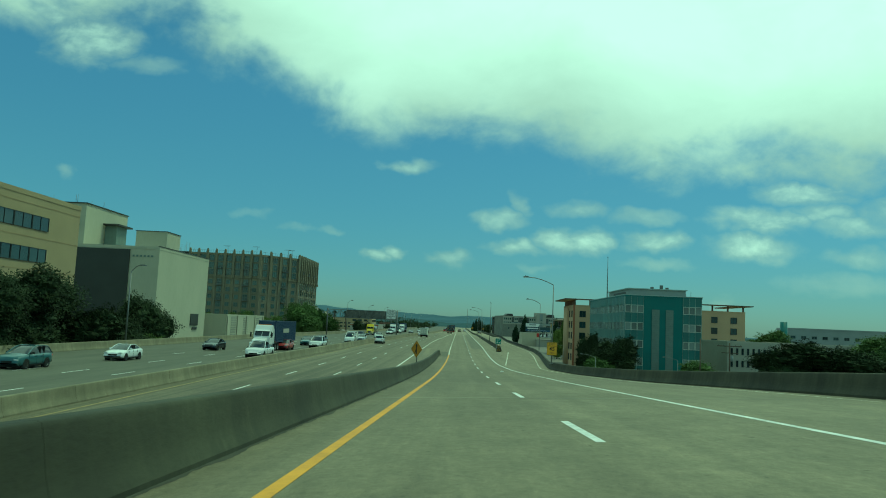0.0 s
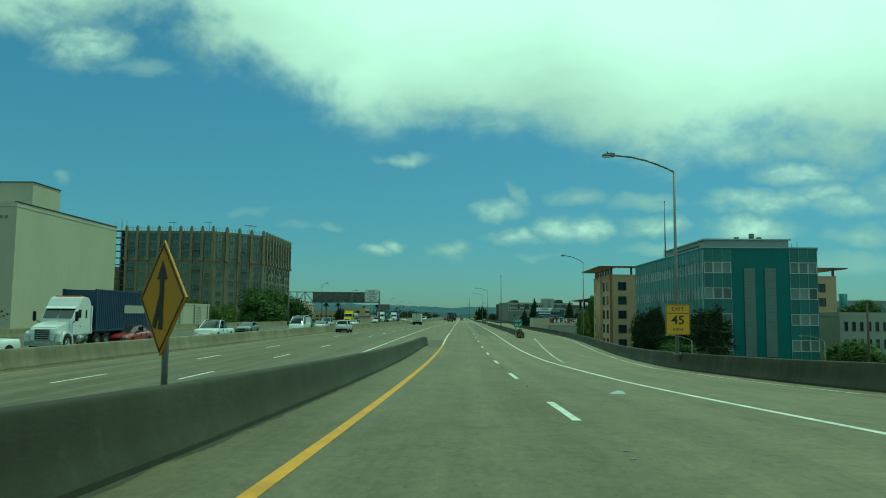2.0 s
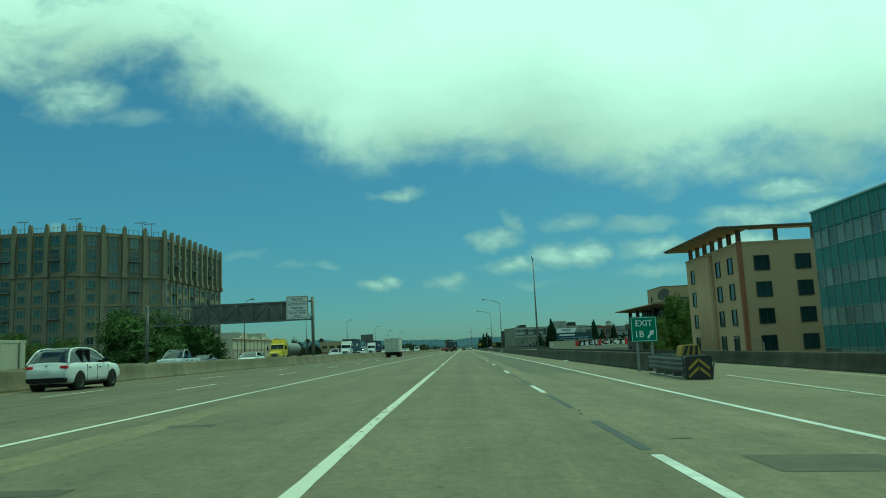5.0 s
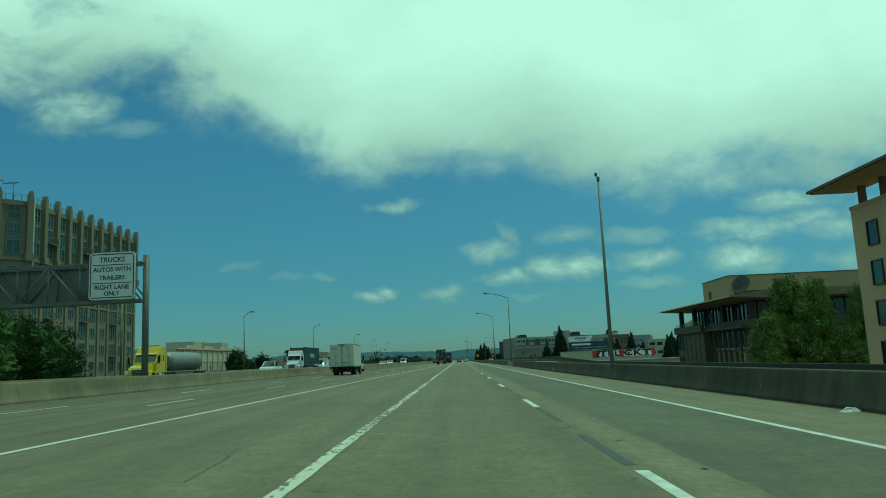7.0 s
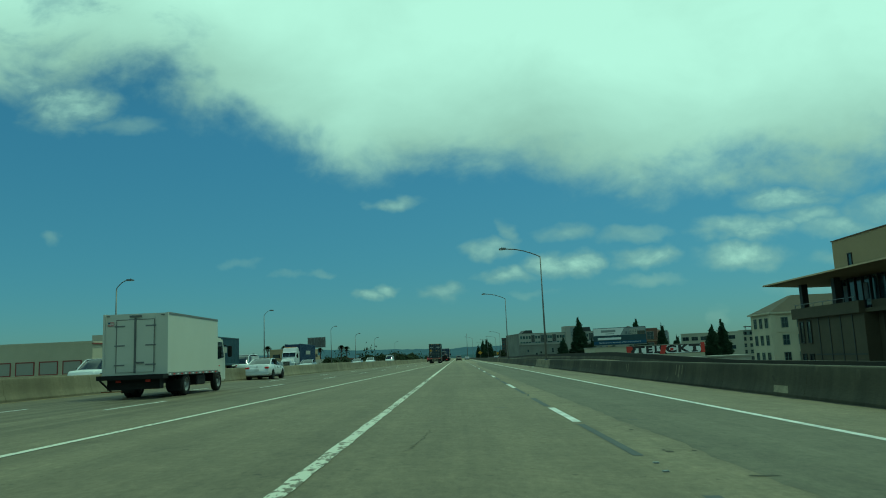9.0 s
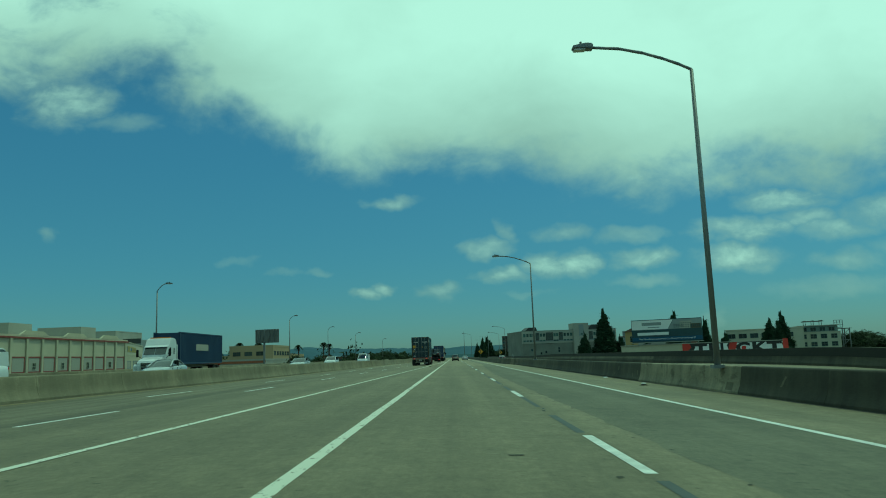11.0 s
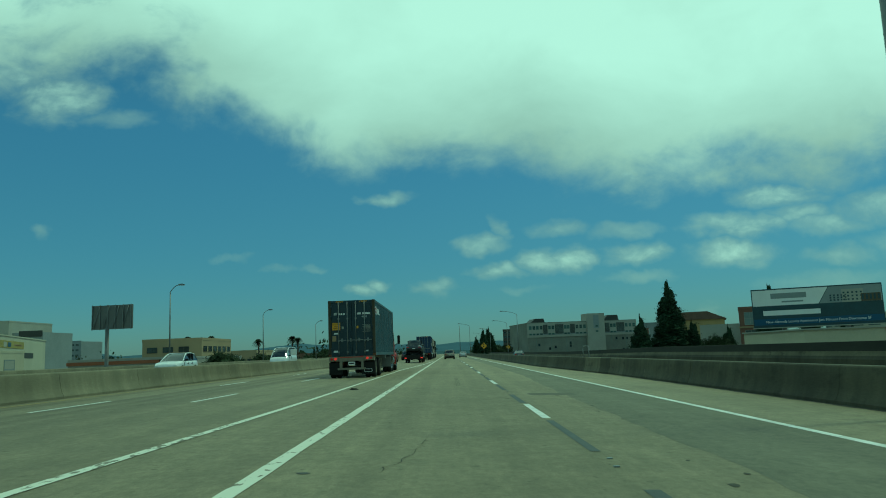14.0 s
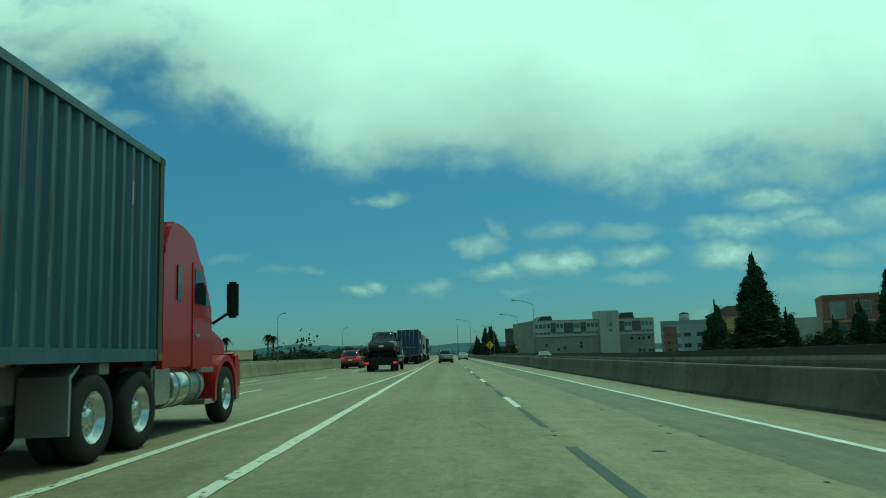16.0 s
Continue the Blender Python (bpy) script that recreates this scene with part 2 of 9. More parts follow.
    # paler deck along the last stretch
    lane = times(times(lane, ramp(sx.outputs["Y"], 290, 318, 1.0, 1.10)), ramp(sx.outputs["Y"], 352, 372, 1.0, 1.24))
    # traffic-darkened streaks along the through lanes
    oily = times(ramp(noise_at((1, 0.006, 1), 1.9, 5, 0.65), 0.40, 0.60, 0.34, 0.0), ramp(sx.outputs["X"], -8.5, -7.0, 1.0, 0.0))
    lane = times(lane, ramp(oily, 0, 1, 1.0, 0.0))
    val = times(times(times(streak, streak2), times(slabs, stain)), times(times(times(grain, spots), wheel), times(blotch, lane)))
    sc = n.new("ShaderNodeVectorMath")
    sc.operation = "SCALE"
    sc.inputs[0].default_value = color
    l.new(val, sc.inputs["Scale"])
    l.new(sc.outputs[0], p.inputs["Base Color"])
    b = n.new("ShaderNodeBump")
    b.inputs["Strength"].default_value, b.inputs["Distance"].default_value = 0.25, 0.01
    l.new(noise_at((1, 1, 1), 60.0, 3), b.inputs["Height"])
    l.new(b.outputs[0], p.inputs["Normal"])
    return m


def chipped_paint(name, color, keep, ruts=0.35):
    """Line paint flaked away in chips and cross ruts, with the concrete showing through."""
    m = bpy.data.materials.new(name)
    m.use_nodes = True
    n, l = m.node_tree.nodes, m.node_tree.links
    p = n["Principled BSDF"]
    p.inputs["Roughness"].default_value = 0.75
    tc = n.new("ShaderNodeTexCoord")
    total = None
    for s, scale, weight in (((1.4, 0.6, 1), 8.0, 0.70), ((0.7, 4.0, 1), 1.7, ruts), ((1, 0.12, 1), 1.2, 0.4)):
        mp, t, k = n.new("ShaderNodeMapping"), n.new("ShaderNodeTexNoise"), n.new("ShaderNodeMath")
        mp.inputs["Scale"].default_value = s
        t.inputs["Scale"].default_value, t.inputs["Detail"].default_value, t.inputs["Roughness"].default_value = scale, 4, 0.6
        l.new(tc.outputs["Object"], mp.inputs[0])
        l.new(mp.outputs[0], t.inputs["Vector"])
        k.operation = "MULTIPLY_ADD"
        l.new(t.outputs["Fac"], k.inputs[0])
        k.inputs[1].default_value = weight
        k.inputs[2].default_value = 0.0
        if total:
            l.new(total, k.inputs[2])
        total = k.outputs[0]
    edge_ = n.new("ShaderNodeMapRange")
    l.new(total, edge_.inputs["Value"])
    edge_.inputs["From Min"].default_value, edge_.inputs["From Max"].default_value = keep - 0.012, keep + 0.012
    mixer = n.new("ShaderNodeMix")
    mixer.data_type = "RGBA"
    l.new(edge_.outputs[0], mixer.inputs[0])
    mixer.inputs[6].default_value = (*color, 1)
    mixer.inputs[7].default_value = (0.15, 0.132, 0.09, 1)
    l.new(mixer.outputs[2], p.inputs["Base Color"])
    return m


def weathered(name, color, vary=0.35, drip=0.35, per_object=0.05, blot=1.0):
    """Cast barrier concrete: blotches, rain streaks running down the face, pale worn patches and fine pitting."""
    m = material(name, color, 0.9, vary=vary, scale=1.6, fine=14, bump=0.3, stretch=(1, 0.45, 1.3), per_object=per_object)
    n, l = m.node_tree.nodes, m.node_tree.links
    p = n["Principled BSDF"]
    src = p.inputs["Base Color"].links[0].from_socket
    tc = n.new("ShaderNodeTexCoord")
    for stretch, scale, detail, a, b, lo, hi in (((0.3, 1, 0.14), 1.5, 8, 0.36, 0.66, 1 - drip * 0.7, 1 + drip * 0.7), ((0.3, 0.5, 0.5), 0.55, 5, 0.38, 0.64, 1 - drip * 0.8, 1 + drip), ((1, 0.7, 0.5), 2.6, 8, 0.62, 0.72, 1.0, 1.4), ((1, 0.62, 1.5), 1.5, 6, 0.56, 0.63, 1.0, blot)):
        mp, t, r, k = n.new("ShaderNodeMapping"), n.new("ShaderNodeTexNoise"), n.new("ShaderNodeMapRange"), n.new("ShaderNodeVectorMath")
        mp.inputs["Scale"].default_value = stretch
        t.inputs["Scale"].default_value, t.inputs["Detail"].default_value, t.inputs["Roughness"].default_value = scale, detail, 0.65
        l.new(tc.outputs["Object"], mp.inputs[0])
        l.new(mp.outputs[0], t.inputs["Vector"])
        l.new(t.outputs["Fac"], r.inputs["Value"])
        for key, val in zip(("From Min", "From Max", "To Min", "To Max"), (a, b, lo, hi)):
            r.inputs[key].default_value = val
        k.operation = "SCALE"
        l.new(src, k.inputs[0])
        l.new(r.outputs[0], k.inputs["Scale"])
        src = k.outputs[0]
    l.new(src, p.inputs["Base Color"])
    return m


M = {
    "road": concrete_road(),
    "surfacing": concrete_road("greyer outer lane surfacing", (0.121, 0.112, 0.074), False, 31.7),
    "canopy": material("weathered brown roof steel", (0.115, 0.075, 0.05), 0.75, vary=0.2),
    "parapet_black": material("black band concrete", (0.016, 0.016, 0.011), 0.95, vary=0.5, scale=1.2, fine=8, stretch=(1, 0.3, 1)),
    "patch": material("worn brown repair patch", (0.085, 0.078, 0.053), 0.85, vary=0.3, scale=0.5, fine=14),
    "joint_faint": material("dusty joint filler", (0.088, 0.080, 0.052), 0.85, vary=0.35, scale=0.6, fine=12),
    "ramp_scuff": material("faint pale scuff on dark concrete", (0.056, 0.053, 0.034), 0.9, vary=0.4, scale=0.3, fine=20),
    "mural_yellow": material("faded yellow mural paint", (0.30, 0.25, 0.07), 0.8, vary=0.3, scale=1.2, fine=4, bump=0.0),
    "joint": material("joint tar", (0.045, 0.045, 0.042), 0.7, vary=0.3),
    "white_paint": material("worn white line paint", (0.62, 0.62, 0.58), 0.7, vary=0.38, scale=0.5, fine=9, bump=0.1),
    "chipped": chipped_paint("chipped white line paint", (0.60, 0.59, 0.49), 0.622, 0.11),
    "chipped_little": chipped_paint("lightly chipped white line paint", (0.62, 0.61, 0.51), 0.690, 0.09),
    "yellow_paint": material("worn yellow line paint", (0.56, 0.27, 0.015), 0.7, vary=0.25, scale=0.8, fine=9, bump=0.1),
    "yellow_faded": material("faded dusty yellow line paint", (0.27, 0.20, 0.075), 0.8, vary=0.3, scale=0.8, fine=9, bump=0.1),
    "black_paint": material("black contrast paint", (0.05, 0.055, 0.055), 0.7, vary=0.3, scale=0.6),
    "barrier": weathered("weathered barrier concrete", (0.050, 0.046, 0.028), 0.30, 0.36),
    "barrier_light": weathered("lighter barrier concrete", (0.072, 0.065, 0.039), 0.30, 0.30, blot=0.72),
    "barrier_mid": weathered("patched barrier concrete", (0.122, 0.109, 0.068), 0.25, 0.22, blot=0.58),
    "barrier_ramp": weathered("dark mossy barrier concrete", (0.036, 0.036, 0.020), 0.30, 0.26),
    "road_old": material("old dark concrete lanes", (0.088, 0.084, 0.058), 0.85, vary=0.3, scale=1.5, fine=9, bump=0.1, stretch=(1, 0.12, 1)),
    "barrier_patch": weathered("pale patched barrier concrete", (0.215, 0.190, 0.122), 0.40, 0.30, blot=0.6),
    "barrier_pale": weathered("pale barrier concrete", (0.185, 0.165, 0.105), 0.20, 0.20),
    "dirt": material("ground dirt and paving", (0.16, 0.15, 0.12), 0.95, vary=0.35, scale=25, fine=0.8, bump=0.1),
    # the blue of the air is put into both hill base colours
    "hill": material("distant hill with painted haze", (0.078, 0.120, 0.152), 1.0, vary=0.16, scale=220, fine=0.02, bump=0.0, spec=0.0),
    "hill2": material("nearer hill with painted haze", (0.060, 0.092, 0.104), 1.0, vary=0.2, scale=120, fine=0.03, bump=0.0, spec=0.0),
    "steel": material("galvanised steel", (0.22, 0.225, 0.22), 0.55, 0.5, vary=0.15),
    "dark_steel": material("dark weathered steel", (0.16, 0.16, 0.15), 0.6, 0.4, vary=0.25),
    "black": material("black plastic and rubber", (0.016, 0.016, 0.015), 0.75, vary=0.25, spec=0.2),
    "tyre": material("tyre rubber", (0.022, 0.022, 0.021), 0.9, vary=0.3, bump=0.2, spec=0.15),
    "chrome": material("bright metal", (0.55, 0.55, 0.53), 0.25, 0.9, vary=0.1),
    "glass": material("dark window glass", (0.025, 0.04, 0.045), 0.08, vary=0.3, scale=4, bump=0.0, per_object=0.5, spec=0.7),
    "glass_green": material("greenish window glass", (0.05, 0.085, 0.075), 0.12, vary=0.3, scale=4, bump=0.0, per_object=0.5, spec=0.7),
    "glass_pale": material("window with pale blind", (0.135, 0.16, 0.15), 0.2, vary=0.2, scale=3, bump=0.0, per_object=0.55, spec=0.6),
    "car_glass": material("tinted car glass", (0.015, 0.02, 0.022), 0.05, vary=0.1, bump=0.0, spec=0.8),
    "tan": material("tan plaster", (0.33, 0.26, 0.15), 0.9, vary=0.10, scale=5, fine=4),
    "hall_tan": material("yellow tan plaster", (0.36, 0.27, 0.12), 0.9, vary=0.14, scale=4, fine=4),
    "tan_dark": material("brown tan plaster", (0.30, 0.22, 0.12), 0.9, vary=0.12, scale=5, fine=4),
    "white_wall": material("white painted wall", (0.43, 0.41, 0.31), 0.9, vary=0.09, scale=6, fine=2, stretch=(1, 1, 0.4)),
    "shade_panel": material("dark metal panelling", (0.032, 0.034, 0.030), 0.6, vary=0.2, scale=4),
    "art": material("cream terracotta stone", (0.195, 0.172, 0.115), 0.85, vary=0.14, scale=4, fine=3, stretch=(1, 1, 0.5)),
    "teal": material("teal enamel panel", (0.050, 0.132, 0.124), 0.35, vary=0.12, scale=3, bump=0.02, per_object=0.12),
    "teal_dark": material("dark teal tile wall", (0.026, 0.122, 0.116), 0.5, vary=0.12, scale=2, fine=8),
    "louver": material("grey stone screen", (0.16, 0.20, 0.18), 0.8, vary=0.15, scale=1, fine=6),
    "white_frame": material("white window frame", (0.48, 0.48, 0.42), 0.6, vary=0.08, bump=0.0),
    "mullion": material("aluminium mullion", (0.33, 0.38, 0.36), 0.4, 0.5, vary=0.1),
    "peach": material("peach stucco", (0.46, 0.325, 0.20), 0.9, vary=0.08, scale=5, fine=5),
    "rust_paint": material("rust red painted steel", (0.26, 0.10, 0.045), 0.7, vary=0.15),
    "eaves_tan": material("weathered tan roof edge", (0.19, 0.15, 0.088), 0.9, vary=0.2, scale=3, fine=5),
    "olive": material("olive brown concrete panel", (0.066, 0.057, 0.034), 0.8, vary=0.2, scale=2, fine=5, per_object=0.15),
    "pale_wall": material("pale grey rendered wall", (0.33, 0.32, 0.27), 0.9, vary=0.12, scale=6, fine=2),
    "grey_wall": material("grey concrete wall", (0.24, 0.26, 0.26), 0.9, vary=0.14, scale=8, fine=2),
    "brick_dark": material("dark brown brick wall", (0.075, 0.062, 0.052), 0.9, vary=0.25, scale=2, fine=8),
    "worn_yellow": material("scraped dirty yellow sheeting", (0.34, 0.23, 0.035), 0.7, vary=0.4, scale=0.3, fine=12),
    "gore_dark": concrete_road("oil-stained brown gore concrete", (0.098, 0.090, 0.055), False, 12.4),
    "gore_pale": concrete_road("dusty pale gore concrete", (0.190, 0.166, 0.094), False, 47.0),
    "dull_wall": material("dull stained concrete wall", (0.185, 0.185, 0.155), 0.9, vary=0.3, scale=7, fine=1.5),
    "brick_far": material("red brick wall seen far off", (0.165, 0.092, 0.062), 0.9, vary=0.2, scale=3, fine=10),
    "cream": material("cream painted stucco", (0.46, 0.42, 0.30), 0.9, vary=0.1, scale=4, fine=4),
    "maroon": material("maroon trim paint", (0.19, 0.05, 0.04), 0.7, vary=0.15),
    "bark": material("bark", (0.09, 0.065, 0.045), 0.95, vary=0.3, scale=0.5, fine=12, bump=0.5),
    "leaf": material("green leaves", (0.075, 0.11, 0.03), 0.7, vary=0.3, scale=1.2, fine=3, bump=0.0, spec=0.15, island=0.22),
    "leaf_bright": material("bright green leaves", (0.11, 0.15, 0.035), 0.7, vary=0.3, scale=1.2, fine=3, bump=0.0, spec=0.15, island=0.2),
    "leaf_dark": material("dark green leaves", (0.026, 0.037, 0.014), 0.75, vary=0.3, scale=1.2, fine=3, bump=0.0, spec=0.15, island=0.22),
    "needle": material("dark conifer needles", (0.022, 0.038, 0.018), 0.8, vary=0.3, scale=1.0, fine=3, bump=0.0, spec=0.15, island=0.2),
    "sign_yellow": material("yellow sign sheeting", (0.62, 0.33, 0.02), 0.5, vary=0.06, bump=0.0),
    "sign_old_yellow": material("faded orange yellow sheeting", (0.40, 0.19, 0.01), 0.6, vary=0.15, bump=0.0),
    "sign_green": material("green sign sheeting", (0.0, 0.17, 0.10), 0.5, vary=0.06, bump=0.0),
    "sign_white": material("white sign sheeting", (0.70, 0.70, 0.68), 0.5, vary=0.06, bump=0.0),
    "sign_black": material("black sign legend", (0.015, 0.015, 0.015), 0.6, vary=0.1, bump=0.0),
    "box_white": material("white truck body panel", (0.60, 0.59, 0.50), 0.4, vary=0.035, scale=1.5, fine=2, bump=0.02, stretch=(1, 1, 0.5)),
    "container": material("dark blue container paint", (0.017, 0.034, 0.046), 0.5, vary=0.3, scale=0.8, fine=5, bump=0.05, stretch=(1, 1, 0.25)),
    "container_side": material("faded blue container paint", (0.040, 0.078, 0.098), 0.5, vary=0.45, scale=0.5, fine=7, bump=0.05, stretch=(1, 1, 0.10)),
    "container_post": material("rusty olive container post", (0.050, 0.043, 0.024), 0.75, vary=0.45, scale=0.4, fine=9, bump=0.15, stretch=(1, 1, 0.3)),
    "rust": material("rust", (0.16, 0.07, 0.03), 0.9, vary=0.3, scale=0.3),
    "chassis": material("dusty cream chassis paint", (0.20, 0.18, 0.13), 0.7, vary=0.3, scale=0.6, fine=6),
    "red_cab": material("red truck paint", (0.26, 0.007, 0.009), 0.35, vary=0.1, bump=0.0, coat=0.2, spec=0.3),
    "lamp_red": material("red lamp lens", (0.5, 0.02, 0.02), 0.3, vary=0.05, bump=0.0),
    "lamp_amber": material("amber marker lens", (0.6, 0.2, 0.02), 0.3, vary=0.05, bump=0.0),
    "lamp_clear": material("clear lamp lens", (0.6, 0.62, 0.6), 0.15, vary=0.05, bump=0.0),
    "grime": material("dark grit and dirt", (0.055, 0.052, 0.036), 0.95, vary=0.4, scale=0.4, fine=14),
    "bag": material("white plastic litter", (0.6, 0.62, 0.62), 0.5, vary=0.2),
    "mural_red": material("red mural paint", (0.38, 0.03, 0.02), 0.7, vary=0.15),
    "board_dark": material("dark billboard print", (0.02, 0.045, 0.055), 0.5, vary=0.3, scale=1.5, fine=3, bump=0.0),
    "board_blue": material("blue billboard band", (0.015, 0.06, 0.13), 0.5, vary=0.1, bump=0.0),
}
lit = M["lamp_red"].copy()
lit.name = "lit tail lamp"
lit.node_tree.nodes["Principled BSDF"].inputs["Emission Color"].default_value = (1, 0.03, 0.03, 1)
lit.node_tree.nodes["Principled BSDF"].inputs["Emission Strength"].default_value = 0.7
M["lamp_lit"] = lit


def paint(name, color, rough=0.3):
    if name not in M:
        M[name] = material(name, color, rough, vary=0.06, scale=1.0, bump=0.0, coat=0.5)
    return M[name]


# ---- mesh helpers ----
def bm_box(bm, x0, y0, z0, x1, y1, z1):
    v = [bm.verts.new(p) for p in ((x0, y0, z0), (x1, y0, z0), (x1, y1, z0), (x0, y1, z0), (x0, y0, z1), (x1, y0, z1), (x1, y1, z1), (x0, y1, z1))]
    for f in ((3, 2, 1, 0), (4, 5, 6, 7), (0, 1, 5, 4), (1, 2, 6, 5), (2, 3, 7, 6), (3, 0, 4, 7)):
        bm.faces.new([v[i] for i in f])
    return bm


def box(x0, y0, z0, x1, y1, z1, bevel=0.0):
    bm = bm_box(bmesh.new(), x0, y0, z0, x1, y1, z1)
    if bevel:
        bmesh.ops.bevel(bm, geom=bm.edges[:], offset=bevel, segments=2, affect="EDGES")
    return bm


def bm_tube(bm, p, q, r, r2=None, n=10, caps=True):
    """A tapered round bar from p to q."""
    p, q = Vector(p), Vector(q)
    r2 = r if r2 is None else r2
    d = (q - p).normalized()
    a = d.orthogonal().normalized()
    b = d.cross(a)
    rings = []
    for c, rad in ((p, r), (q, r2)):
        rings.append([bm.verts.new(c + (a * math.cos(2 * math.pi * i / n) + b * math.sin(2 * math.pi * i / n)) * rad) for i in range(n)])
    for i in range(n):
        f = bm.faces.new((rings[0][i], rings[0][(i + 1) % n], rings[1][(i + 1) % n], rings[1][i]))
        f.smooth = True
    if caps:
        bm.faces.new(rings[0][::-1])
        bm.faces.new(rings[1])
    return bm


def tube(p, q, r, r2=None, n=10):
    return bm_tube(bmesh.new(), p, q, r, r2, n)


def bm_prism(bm, outline, a, b, axis="x"):
    """Extrudes a closed outline of (s, z) pairs from a to b along x (s is y) or along y (s is x)."""
    put = {"x": lambda s, z, t: (t, s, z), "y": lambda s, z, t: (s, t, z), "z": lambda s, z, t: (s, z, t)}[axis]
    lo, hi = [bm.verts.new(put(s, z, a)) for s, z in outline], [bm.verts.new(put(s, z, b)) for s, z in outline]
    n = len(outline)
    for i in range(n):
        bm.faces.new((lo[i], lo[(i + 1) % n], hi[(i + 1) % n], hi[i]))
    bm.faces.new(lo[::-1])
    bm.faces.new(hi)
    bmesh.ops.recalc_face_normals(bm, faces=bm.faces[:])
    return bm


def prism(outline, a, b, axis="x", bevel=0.0):
    bm = bm_prism(bmesh.new(), outline, a, b, axis)
    if bevel:
        bmesh.ops.bevel(bm, geom=bm.edges[:], offset=bevel, segments=2, affect="EDGES")
    return bm


def to_mesh(name, bm, mat):
    me = bpy.data.meshes.new(name)
    bm.normal_update()
    bm.to_mesh(me)
    bm.free()
    me.materials.append(M[mat] if isinstance(mat, str) else mat)
    return me


def part(name, bm, mat, parent=None, label="", at=None):
    """Links a bmesh, or a mesh that is shared, as one object under a thing or a part."""
    me = to_mesh(name, bm, mat) if isinstance(bm, bmesh.types.BMesh) else bm
    o = new(name, me)
    if at is not None:
        o.location = at
    if parent is not None:
        o.parent = parent
    if label:
        tagged(o, label)
    return o


def thing(name, label, category, at=(0, 0, 0), turn=0.0, group="", kind=""):
    o = new(name)
    o.empty_display_size = 0.3
    o.matrix_basis = pose(*at, 0, 0, turn)
    return tagged(o, label, category, group, kind)


def text_part(name, body, size, mat, parent, at, rot=(90, 0, 0), depth=0.004, align="CENTER", bold=0.0, squeeze=1.0):
    """Built-in letters as a mesh; faces -y when rot is (90, 0, 0)."""
    cu = bpy.data.curves.new(name, "FONT")
    cu.body, cu.size, cu.extrude, cu.align_x, cu.align_y, cu.offset, cu.resolution_u = body, size, depth, align, "CENTER", bold, 3
    tmp = new(name, cu)
    me = bpy.data.meshes.new_from_object(tmp)
    bpy.data.objects.remove(tmp)
    bpy.data.curves.remove(cu)
    me.transform(Matrix.Diagonal((squeeze, 1, 1, 1)))
    me.materials.clear()
    me.materials.append(M[mat])
    o = new(name, me)
    o.parent = parent
    o.matrix_basis = pose(*at, *rot)
    return o


def round_rect(w, h, r, n=5):
    pts = []
    for cx, cz, a in ((w / 2 - r, h / 2 - r, 0), (-w / 2 + r, h / 2 - r, 90), (-w / 2 + r, -h / 2 + r, 180), (w / 2 - r, -h / 2 + r, 270)):
        for i in range(n + 1):
            t = radians(a + 90 * i / n)
            pts.append((cx + r * math.cos(t), cz + r * math.sin(t)))
    return pts


def interp(table, y):
    return float(np.interp(y, [a for a, _ in table], [b for _, b in table]))


# ---- the plan of the freeway: heights and lines over y ----
BANK = [(-80, -3.1), (0, -3.1), (22, -2.4), (35, -1.76), (47, -1.06), (60, -0.37), (72, 0.43), (85, 0.9), (97, 1.5), (110, 1.79), (3000, 1.79)]
RIGHT_BARRIER = [(-80, 13.0), (40, 13.4), (85, 10.9), (112, 13.3), (140, 15.6), (165, 17.0), (450, 17.2), (1500, 16.5)]
MAIN_BARRIER = [(158, 8.6), (372, 8.6), (396, 7.45), (1500, 7.45)]
EXIT_RISE = [(-80, 0.0), (262, 0.0), (300, 0.70), (318, 0.65), (348, -0.15), (1500, -0.25)]
PARAPET_RISE = [(-80, 0.0), (262, 0.0), (300, 0.75), (395, 0.72), (440, 0.40), (1500, 0.4)]
MEDIAN = [(-80, -19.5), (60, -19.4), (150, -19.0), (200, -18.2), (245, -17.2), (323, -13.3), (367, -12.8), (441, -11.4), (600, -9.5), (1500, -9.5)]
OUTER = [(-80, -43.0), (150, -42.0), (290, -37.0), (430, -36.5), (700, -33.0), (1500, -32.0)]
EDGE_RIGHT = [(-80, 5.4), (20, 5.8), (50, 6.2), (70, 5.4), (90, 4.9), (125, 5.0), (180, 5.49), (1500, 5.49)]
LANE_LEFT = [(-80, -1.98), (0, -1.93), (45, -1.76), (95, -1.66), (112, -1.66), (135, -1.8), (1500, -1.83)]
SOLID_LEFT = [(-80, -6.4), (120, -6.9), (180, -7.0), (226, -6.35), (312, -4.5), (352, -3.6), (386, -3.35), (412, -2.5), (440, -2.05), (1500, -2.05)]
DASH_LEFT = [(-80, -10.6), (120, -11.0), (200, -10.4), (240, -9.8), (323, -7.6), (356, -6.9), (387, -6.6), (600, -5.7), (1500, -5.7)]
DASH_FAR = [(-80, -14.2), (120, -14.6), (200, -14.0), (240, -12.9), (321, -10.2), (390, -9.7), (600, -9.0), (1500, -9.0)]


def ramp_height(y):
    if y >= 120:
        return 0.0
    return 0.00028 * (120 - y) ** 2 if y >= 35 else 0.00028 * 85**2 + 0.0476 * (35 - y)


def main_z(x):
    """The through lanes, left of the joining lane."""
    return 0.0626 - 0.0105 * (max(x, -20) + 2)


def road_z(x, y):
    """The joining lane, its shoulder and the exit."""
    if x < -2 and y >= 117:
        return main_z(x)
    return ramp_height(y) - math.tan(radians(interp(BANK, y))) * x


